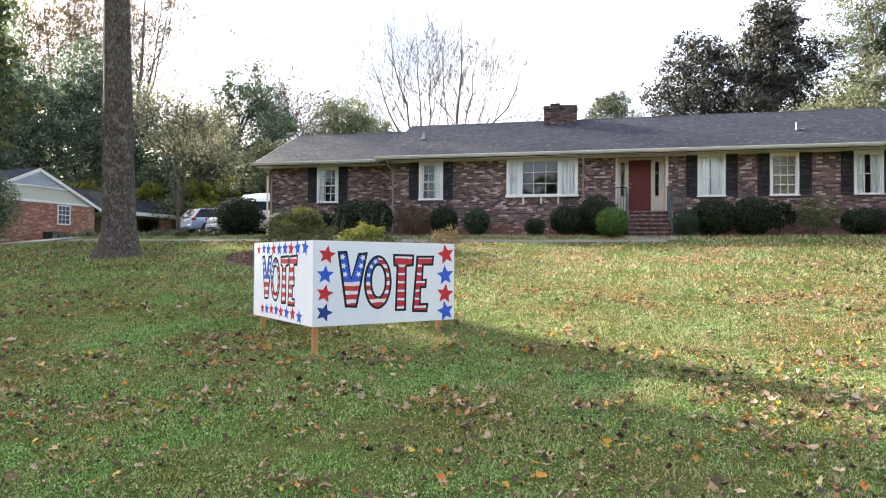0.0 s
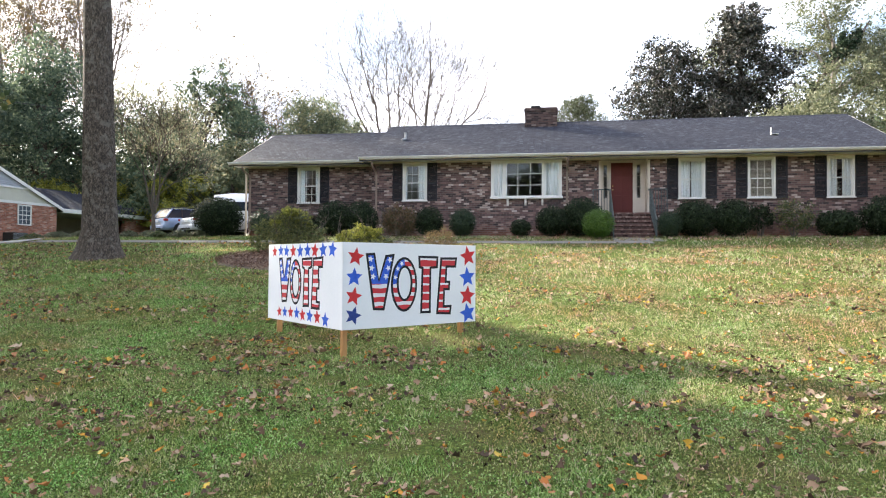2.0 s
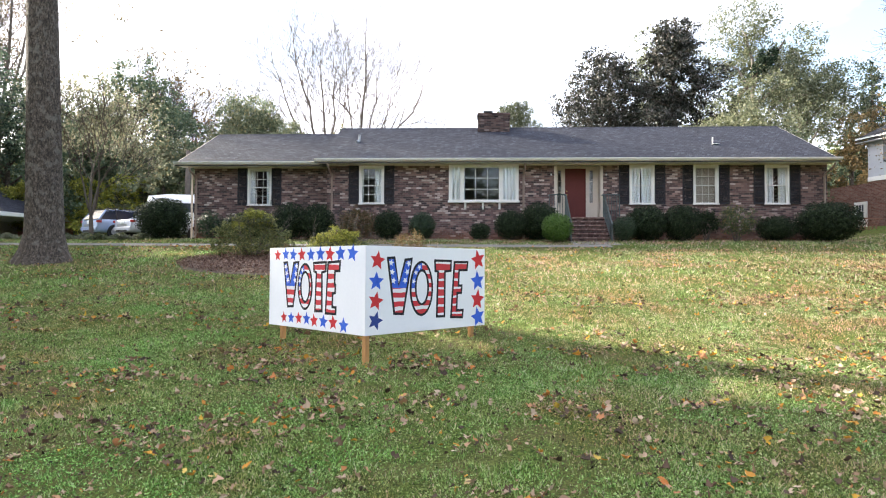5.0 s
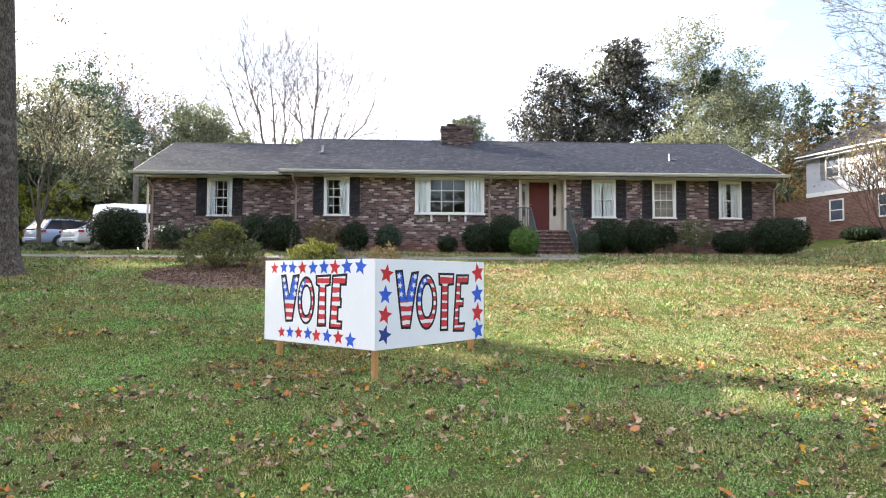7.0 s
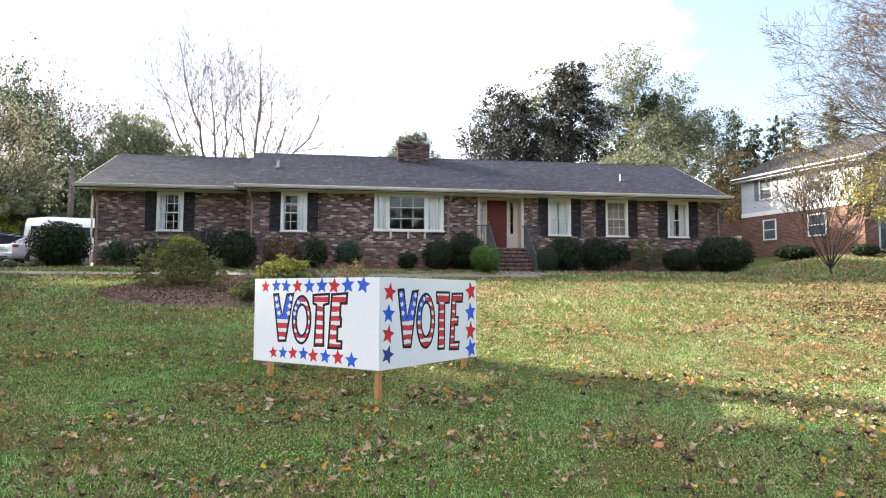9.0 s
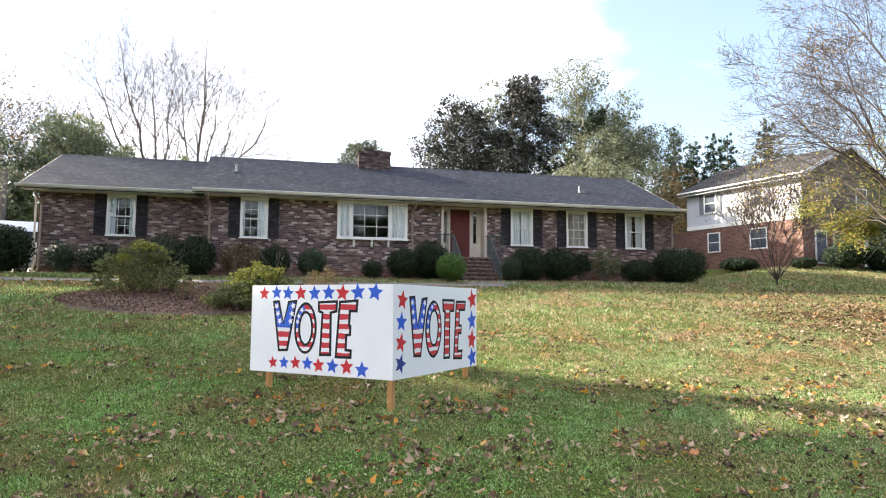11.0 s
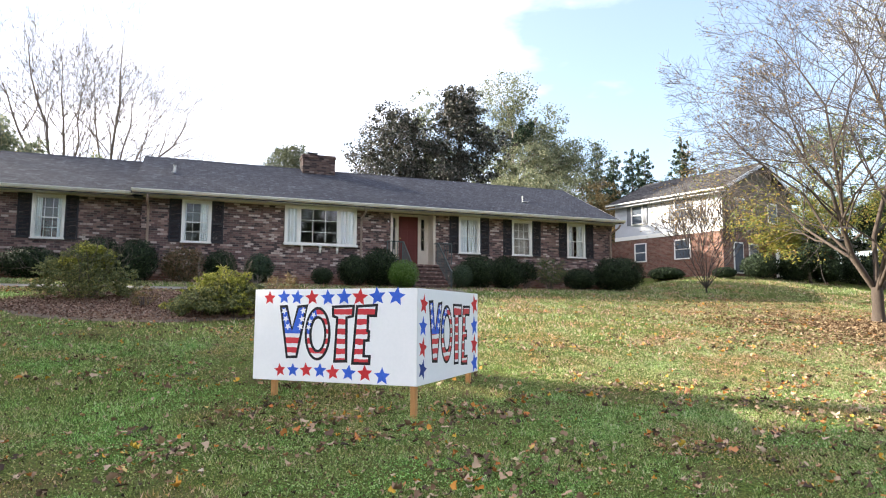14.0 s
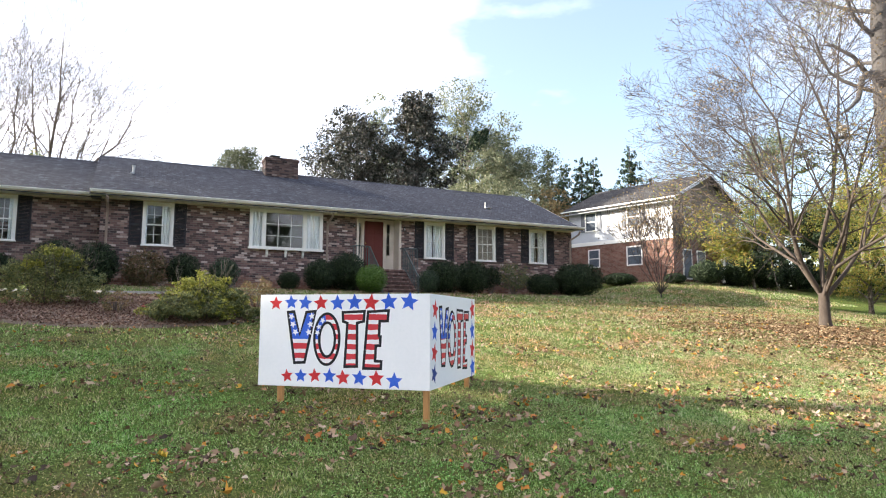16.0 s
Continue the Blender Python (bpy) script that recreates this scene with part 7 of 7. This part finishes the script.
# ---- the painted yard sign ----
SIGN_C, SIGN_R, SIGN_L = Vector((-3.885, 8.365, 0)), Vector((-2.255, 10.195, 0)), Vector((-5.71, 9.99, 0))
S_Z0, S_Z1 = 1.035, 2.255
sign = thing("yard_sign", "two-panel white plywood yard sign painted with VOTE in flag colours", "sign")


def flag_paint(name, red):
    """Brush-painted stripes across the letter, blue in its upper left."""
    m, n, l, b = shader(name)
    uv, sep = n.new("ShaderNodeUVMap"), n.new("ShaderNodeSeparateXYZ")
    l.new(uv.outputs["UV"], sep.inputs[0])
    nz = n.new("ShaderNodeTexNoise")
    nz.inputs["Scale"].default_value = 9
    l.new(uv.outputs["UV"], nz.inputs["Vector"])
    v = math_node(n, l, "ADD", sep.outputs[1], math_node(n, l, "MULTIPLY", nz.outputs["Fac"], 0.028))
    s = math_node(n, l, "GREATER_THAN", math_node(n, l, "FRACT", math_node(n, l, "DIVIDE", v, 0.128)), red)
    mix = n.new("ShaderNodeMix")
    mix.data_type = "RGBA"
    l.new(s, mix.inputs["Factor"])
    mix.inputs["A"].default_value, mix.inputs["B"].default_value = (0.56, 0.020, 0.034, 1), (0.80, 0.78, 0.79, 1)
    l.new(mix.outputs["Result"], b.inputs["Base Color"])
    b.inputs["Roughness"].default_value = 0.5
    return m


M_FLAG, M_FLAG_RED = flag_paint("flag_stripes", 0.57), flag_paint("flag_stripes_mostly_red", 0.74)


def panel_place(a, b):
    """u metres along the panel from a, v up from its foot, d out towards the viewer."""
    e = (b - a).normalized()
    out = Vector((e.y, -e.x, 0))
    if out.y > 0:
        out = -out

    def place(u, v, d):
        p = a + e * u + out * d
        return (p.x, p.y, S_Z0 + v)
    return place


def star_poly(u, v, r, tilt=0.0):
    return [(u + (r if k % 2 == 0 else r * 0.46) * math.sin(math.pi * k / 5 + tilt), v + (r if k % 2 == 0 else r * 0.46) * math.cos(math.pi * k / 5 + tilt)) for k in range(10)]


def inset(poly, t):
    """The outline moved inwards by t."""
    area = sum(x0 * y1 - x1 * y0 for (x0, y0), (x1, y1) in zip(poly, poly[1:] + poly[:1]))
    s = 1 if area > 0 else -1
    out = []
    n = len(poly)
    for i in range(n):
        p0, p1, p2 = (Vector(poly[j % n]) for j in (i - 1, i, i + 1))
        e0, e1 = (p1 - p0).normalized(), (p2 - p1).normalized()
        n0, n1 = Vector((-e0.y, e0.x)) * s, Vector((-e1.y, e1.x)) * s
        m = (n0 + n1)
        m = m / max(0.35, m.length_squared / 2) * 1.0 if m.length > 1e-4 else n0
        k = t * 1.0
        q = p1 + m * k
        out.append((q.x, q.y))
    return out


def ellipse(cu, cv, ru, rv, n=40):
    return [(cu + ru * math.cos(2 * math.pi * k / n), cv + rv * math.sin(2 * math.pi * k / n)) for k in range(n)]


def flat(name, poly, place, d, material, parent, label="", holes=None, thick=0.0012):
    """A painted shape: a filled outline, or a ring when holes is given."""
    g = Geo()
    if holes is None:
        g.prism(poly, place, d - thick, d)
    else:
        k, n = 0, len(poly)
        for ring in (poly, holes):
            g.v += [place(u, v, d) for u, v in ring]
        g.f += [(i, (i + 1) % n, n + (i + 1) % n, n + i) for i in range(n)]
    me = bpy.data.meshes.new(name)
    me.from_pydata(g.v, [], g.f)
    bm = bmesh.new()
    bm.from_mesh(me)
    bmesh.ops.recalc_face_normals(bm, faces=bm.faces)
    bmesh.ops.triangulate(bm, faces=[f for f in bm.faces if len(f.verts) > 4])
    uvl = bm.loops.layers.uv.new("UVMap")
    # paint coordinates: metres along the board and up it
    o, ex = Vector(place(0, 0, 0)), (Vector(place(1, 0, 0)) - Vector(place(0, 0, 0)))
    for f in bm.faces:
        for lp in f.loops:
            q = lp.vert.co - o
            lp[uvl].uv = (q.dot(ex), q.z)
    bm.to_mesh(me)
    bm.free()
    me.materials.append(material)
    ob = new(name, me)
    ob.parent = parent
    if label:
        tagged(ob, label)
    return ob


def clip_above(poly, v0):
    """The part of an outline above the level v0."""
    out = []
    for (u1, v1), (u2, v2) in zip(poly, poly[1:] + poly[:1]):
        if v1 >= v0:
            out.append((u1, v1))
        if (v1 >= v0) != (v2 >= v0):
            t = (v0 - v1) / (v2 - v1)
            out.append((u1 + (u2 - u1) * t, v0))
    return out


def painted_panel(a, b, letters, o_ring, stars):
    place = panel_place(a, b)
    W = (b - a).length
    H = S_Z1 - S_Z0
    board = Geo().prism([(0.0, 0), (W, 0), (W, H), (0.0, H)], place, -0.014, 0.0).make("panel", M_SIGN, sign, "white painted plywood panel", bevel=0.002)
    for u, v, r, c, tilt in stars:
        flat("star", star_poly(u, v, r * (1.16 if b.x < a.x else 1.0 + 0.22 * (u > 2)), tilt), place, 0.0024, {"r": M_RED, "b": M_BLUE, "n": M_NAVY}[c], board, "painted star")
    line = 0.036
    for name, poly in letters:
        flat("letter_" + name, poly, place, 0.0024, M_PAINT_BLACK, board, "black outlined letter")
        inner = inset(poly, line)
        flat("letter_fill", inner, place, 0.0040, M_FLAG_RED if name != "v" and b.x > a.x else M_FLAG, board, "red and white painted stripes")
        if name == "v":
            vs = [v for _, v in inner]
            mid = min(vs) + (max(vs) - min(vs)) * 0.46
            top = clip_above(inner, mid)
            flat("letter_field", top, place, 0.0056, M_BLUE, board, "blue painted field")
            us = [u for u, _ in poly]
            u0, u1 = min(us), max(us)
            w = u1 - u0
            for fu, fv in ((0.16, 0.93), (0.20, 0.76), (0.25, 0.60), (0.83, 0.92), (0.77, 0.76), (0.69, 0.60)):
                flat("small_star", star_poly(u0 + w * fu, min(vs) + (max(vs) - min(vs)) * fv, 0.05, fu), place, 0.0070, M_PAINT_WHITE, board, "small white star")
    (cu, cv, ru, rv), (iu, iv, su, sv) = o_ring
    flat("letter_o", ellipse(cu, cv, ru, rv), place, 0.0024, M_PAINT_BLACK, board, "black outlined letter", ellipse(iu, iv, su, sv))
    fo, fi = ellipse(cu, cv, ru - line, rv - line), ellipse(iu, iv, su + line, sv + line)
    flat("letter_fill", fo, place, 0.0040, M_FLAG, board, "red and white painted stripes", fi)
    n = len(fo)
    # blue field on the upper left of the ring
    mirror = b.x < a.x
    k0, k1 = (int(n * 0.0), int(n * 0.24)) if mirror else (int(n * 0.27), int(n * 0.52))
    seg = fo[k0:k1 + 1] + fi[k0:k1 + 1][::-1]
    flat("letter_field", seg, place, 0.0056, M_BLUE, board, "blue painted field")
    for k in (k0 + 2, (k0 + k1) // 2, k1 - 2):
        u, v = (fo[k][0] + fi[k][0]) / 2, (fo[k][1] + fi[k][1]) / 2
        flat("small_star", star_poly(u, v, 0.042, k), place, 0.0070, M_PAINT_WHITE, board, "small white star")


RIGHT_LETTERS = [
    ("v", [(0.37, 1.07), (0.526, 1.08), (0.596, 0.697), (0.704, 1.048), (0.866, 1.067), (0.694, 0.246), (0.499, 0.259)]),
    ("t", [(1.295, 1.045), (1.68, 1.04), (1.67, 0.856), (1.545, 0.847), (1.538, 0.171), (1.338, 0.176), (1.36, 0.847), (1.306, 0.856)]),
    ("e", [(1.721, 1.023), (2.057, 1.026), (2.036, 0.865), (1.857, 0.865), (1.847, 0.662), (1.921, 0.662), (1.911, 0.512), (1.817, 0.513), (1.807, 0.285), (1.953, 0.282), (1.933, 0.133), (1.643, 0.15)]),
]
RIGHT_O = ((1.04, 0.618, 0.237, 0.403), (1.048, 0.635, 0.107, 0.229))
RIGHT_STARS = [
    (0.208, 1.018, 0.138, "r", 0.15),
    (0.185, 0.732, 0.138, "b", 0.05),
    (0.179, 0.463, 0.138, "r", 0.2),
    (0.174, 0.195, 0.138, "n", 0.3),
    (2.283, 1.046, 0.138, "r", -0.2),
    (2.272, 0.713, 0.138, "b", -0.1),
    (2.273, 0.417, 0.138, "r", 0.1),
    (2.284, 0.14, 0.138, "b", -0.2),
]
LEFT_LETTERS = [
    ("v", [(2.038, 1.001), (1.912, 1.009), (1.832, 0.707), (1.755, 1.0), (1.587, 1.016), (1.738, 0.301), (1.917, 0.291)]),
    ("t", [(1.228, 0.998), (0.883, 1.013), (0.891, 0.85), (0.985, 0.828), (0.98, 0.264), (1.19, 0.255), (1.16, 0.828), (1.221, 0.849)]),
    ("e", [(0.868, 1.005), (0.547, 1.025), (0.561, 0.851), (0.67, 0.85), (0.676, 0.689), (0.655, 0.684), (0.661, 0.539), (0.72, 0.533), (0.726, 0.372), (0.641, 0.369), (0.647, 0.241), (0.925, 0.239)]),
]
LEFT_O = ((1.434, 0.629, 0.199, 0.353), (1.429, 0.622, 0.095, 0.204))
LEFT_STARS = [
    (2.204, 1.102, 0.086, "r", 0.0),
    (1.973, 1.115, 0.089, "b", 0.05),
    (1.763, 1.107, 0.092, "b", -0.1),
    (1.53, 1.106, 0.095, "r", 0.1),
    (1.289, 1.104, 0.098, "b", 0.05),
    (1.046, 1.113, 0.101, "b", 0),
    (0.813, 1.108, 0.104, "r", -0.1),
    (0.561, 1.117, 0.107, "b", 0.1),
    (0.288, 1.118, 0.11, "b", -0.15),
    (2.006, 0.135, 0.08, "r", 0.15),
    (1.804, 0.141, 0.083, "b", 0),
    (1.598, 0.147, 0.086, "r", 0.1),
    (1.386, 0.148, 0.089, "b", 0.0),
    (1.193, 0.132, 0.092, "r", 0.1),
    (0.961, 0.134, 0.095, "b", -0.1),
    (0.724, 0.133, 0.098, "r", 0.05),
    (0.479, 0.107, 0.101, "b", 0),
]
painted_panel(SIGN_C, SIGN_R, RIGHT_LETTERS, RIGHT_O, RIGHT_STARS)
painted_panel(SIGN_C, SIGN_L, LEFT_LETTERS, LEFT_O, LEFT_STARS)


for x, y in ((-3.891, 8.457), (-5.433, 9.83), (-2.478, 10.045)):
    ang = math.degrees(math.atan2(SIGN_R.y - SIGN_C.y, SIGN_R.x - SIGN_C.x))
    g = Geo().box(-0.036, 0.036, -0.036, 0.036, -0.25, S_Z1 - 0.06 - gz(x, y))
    p = g.make("post", M_PINE, sign, "square new pine post", bevel=0.004)
    p.matrix_world = pose(x, y, gz(x, y), 0, 0, ang)

# ---- fallen leaves and grass ----
def in_bed(x, y):
    return ((x + 7.3) / 3.4) ** 2 + ((y - 18.0) / 3.05) ** 2 < 1


def lying(x, y, rng, low, high, tilt):
    """Places and facings of loose leaves lying in the turf."""
    n = len(x)
    c = np.stack([x, y, ground_z(x, y) + rng.uniform(low, high, n)], 1)
    nn = np.array([0, 0, 1.0]) + tilt * rng.normal(size=(n, 3))
    return c, nn / np.linalg.norm(nn, axis=1)[:, None]


def fallen_leaves():
    rng = np.random.default_rng(21)
    n = 122000
    x, y = rng.uniform(-22, 16, n), -5.0 + 26.4 * rng.uniform(0, 1, n)
    drift = np.array([0.8 * noise.noise((a * 0.3, b * 0.6, 0)) + 1.0 * noise.noise((a * 1.1, b * 1.9, 4)) + 0.6 * noise.noise((a * 3.2, b * 4.1, 8)) for a, b in zip(x, y)])
    keep = (rng.uniform(0, 1, n) < np.clip(0.16 + 0.28 * (1 - smoothstep(y, 6, 10)) * (0.4 + 0.6 * smoothstep(x, -5, -1)) + 1.5 * drift, 0.04, 0.95) * (1 - 0.6 * smoothstep(x, -3, 1) * smoothstep(y, 12, 16) * (1 - smoothstep(x, 7, 10)))) & ~in_bed(x, y)
    x, y = x[keep], y[keep]
    n = len(x)
    c, nn = lying(x, y, rng, 0.035, 0.06, 0.40)
    size = rng.uniform(0.055, 0.105, n) * rng.choice([0.5, 0.7, 0.9, 1.15], n) * (0.8 + 0.2 * smoothstep(y, 3.5, 8) - 0.22 * smoothstep(y, 9, 13))
    ob = curled_leaves("fallen_leaves", c, nn, size, M_LITTER, rng)
    tagged(ob, "curled brown, tan and orange leaves scattered over the lawn", "leaves", kind="stuff")
    n = 144000
    x, y = rng.uniform(-23, 17, n), -5.0 + 26.4 * rng.uniform(0, 1, n)
    d = np.array([noise.noise((p * 0.6, q * 1.1, 6)) + 0.7 * noise.noise((p * 2.3, q * 3.1, 3)) for p, q in zip(x, y)])
    keep = (rng.uniform(0, 1, n) < np.clip(0.30 + 0.9 * d, 0.06, 1) * (1 - 0.55 * smoothstep(x, -3, 1) * smoothstep(y, 11, 15) * (1 - smoothstep(x, 7, 10)))) & ~in_bed(x, y)
    x, y = x[keep], y[keep]
    c, nn = lying(x, y, rng, 0.03, 0.05, 0.45)
    size = rng.uniform(0.016, 0.045, len(x)) * np.where(x > 0, 0.85, 1.0)
    # colour carries sun and shade: dark fragments on the shaded left, pale ones right
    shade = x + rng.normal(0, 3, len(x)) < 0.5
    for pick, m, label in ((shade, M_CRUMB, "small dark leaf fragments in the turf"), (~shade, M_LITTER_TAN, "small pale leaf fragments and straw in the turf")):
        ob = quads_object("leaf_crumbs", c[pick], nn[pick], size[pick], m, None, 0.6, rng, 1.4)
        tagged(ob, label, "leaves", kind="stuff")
    n = 66000
    a, r = rng.uniform(0, 6.283, n), np.abs(rng.normal(0, 0.62, n))
    x, y = 11.8 + 6.6 * r * np.cos(a), 13.6 + 4.2 * r * np.sin(a)
    d = np.array([noise.noise((p * 0.8, q * 1.6, 9)) for p, q in zip(x, y)])
    keep = (rng.uniform(0, 1, n) < 0.44 + 0.8 * d) & (y < 21.4)
    x, y = x[keep], y[keep]
    c, nn = lying(x, y, rng, 0.03, 0.05, 0.25)
    ob = curled_leaves("leaf_carpet", c, nn, rng.uniform(0.04, 0.08, len(x)), M_LITTER_TAN, rng, (0.06, 0.42, 0.06))
    tagged(ob, "carpet of tan leaves under the yellow tree", "leaves", kind="stuff")


fallen_leaves()


def grass():
    rng = np.random.default_rng(22)
    parts = []
    for n, x0, x1, y0, y1, h, w, p in ((490000, -14.5, 10, 3.2, 13, 0.035, 0.0060, 1.25), (190000, -26, 22, 12, 21.4, 0.045, 0.012, 1.0), (40000, 2.9, 26, 21.4, 30, 0.06, 0.02, 1.0), (34000, -23, 2.9, 22.33, 25.4, 0.05, 0.014, 1.0), (110000, -17, 9, -6, 3.3, 0.042, 0.011, 1.0)):
        x, y = rng.uniform(x0, x1, n), y0 + (y1 - y0) * rng.uniform(0, 1, n) ** p
        cov = np.array([noise.noise((a * 0.9, b * 0.9, 2)) for a, b in zip(x[::1], y[::1])])
        keep = (rng.uniform(0, 1, n) < 0.80 + 1.0 * cov) & ~in_bed(x, y)
        x, y = x[keep], y[keep]
        k = len(x)
        z = ground_z(x, y)
        a = rng.uniform(0, 6.283, k)
        tuft = np.array([noise.noise((p * 5.0, q * 5.0, 1)) for p, q in zip(x, y)])
        hh = h * rng.uniform(0.4, 1.25, k) * np.clip(0.9 + 2.0 * tuft, 0.25, 2.4)
        lean = hh * rng.uniform(0.2, 1.1, k)
        b = rng.uniform(0, 6.283, k)
        v = np.empty((k, 3, 3))
        v[:, 0] = np.stack([x - w * np.cos(a), y - w * np.sin(a), z - 0.004], 1)
        v[:, 1] = np.stack([x + w * np.cos(a), y + w * np.sin(a), z - 0.004], 1)
        v[:, 2] = np.stack([x + lean * np.cos(b), y + lean * np.sin(b), z + hh], 1)
        parts.append(v.reshape(-1, 3))
    v = np.concatenate(parts)
    n = len(v) // 3
    me = bpy.data.meshes.new("grass")
    me.vertices.add(3 * n)
    me.vertices.foreach_set("co", v.astype(np.float32).ravel())
    me.loops.add(3 * n)
    me.loops.foreach_set("vertex_index", np.arange(3 * n, dtype=np.int32))
    me.polygons.add(n)
    me.polygons.foreach_set("loop_start", np.arange(0, 3 * n, 3, dtype=np.int32))
    me.materials.append(M_GRASS)
    me.update(calc_edges=True)
    tagged(new("grass", me), "short green lawn grass", "grass", kind="stuff")

    n = 380000
    x, y = rng.uniform(-14, 9, n), 3.2 + 11 * rng.uniform(0, 1, n) ** 1.3
    cov = np.array([noise.noise((a * 0.7, b * 0.7, 7)) for a, b in zip(x, y)])
    keep = rng.uniform(0, 1, n) < 0.66 + 1.2 * cov
    x, y = x[keep], y[keep]
    k = len(x)
    c = np.stack([x, y, ground_z(x, y) + rng.uniform(0.015, 0.05, k)], 1)
    nn = np.array([0, 0, 1.0]) + 0.5 * rng.normal(size=(k, 3))
    nn /= np.linalg.norm(nn, axis=1)[:, None]
    ob = quads_object("clover", c, nn, rng.uniform(0.010, 0.026, k), M_CLOVER, None, 0.9, rng, 0.9)
    tagged(ob, "low clover and broad-leaved weeds in the turf", "clover", kind="stuff")


grass()


# ---- the bricks of the front walls ----
def brickwork():
    """Running bond laid on the mortar; one stretch of it brick by brick."""
    rng = np.random.default_rng(33)
    step, course, joint = 0.213, 0.0767, 0.011
    shapes = {}
    for wall, x0, x1, y, holes in ((front_wall, X_M, X_R, WY, WINS + [BAY, ENTRY]), (wing_wall, X_L, X_M, WING_Y, [WING_WIN])):
        g = Geo()
        for row in range(int((TOP - 2.75) / course)):
            z0 = 2.75 + row * course
            z1 = z0 + course - joint
            x = x0 - (step / 2 if row % 2 else 0)
            while x < x1:
                spans = [(max(x, x0), min(x + step - joint, x1))]
                for a, b, c, d in holes:
                    if z1 > c and z0 < d:
                        spans = [q for s in spans for q in ((s[0], min(s[1], a)), (max(s[0], b), s[1])) if q[1] - q[0] > 0.02]
                for a, b in spans:
                    proud = 0.004 + 0.0015 * rng.uniform(-1, 1)
                    w, h = b - a, z1 - z0
                    e = 0.004
                    v = [(0, 0, 0), (w, 0, 0), (w, 0, h), (0, 0, h), (e, -proud, e), (w - e, -proud, e), (w - e, -proud, h - e), (e, -proud, h - e)]
                    f = [(4, 5, 6, 7), (0, 1, 5, 4), (1, 2, 6, 5), (2, 3, 7, 6), (3, 0, 4, 7)]
                    if wall is front_wall and -5.62 < a and b < -3.9 and 3.25 < z0:
                        key = round(w, 3)
                        if key not in shapes:
                            me = bpy.data.meshes.new("brick")
                            me.from_pydata(v, [], f)
                            me.materials.append(M_BRICK_ONE)
                            shapes[key] = me
                        ob = new("brick", shapes[key])
                        ob.parent = wall
                        ob.location = (a, y, z0)
                    else:
                        k = len(g.v)
                        g.v += [(a + p, y + q, z0 + r) for p, q, r in v]
                        g.f += [tuple(k + i for i in q) for q in f]
                x += step
        rows = g.make("brickwork", M_BRICK_ROWS, wall, "mixed brown bricks in running bond", fix=False)
        tagged(rows, "mixed brown bricks in running bond", kind="stuff")


brickwork()
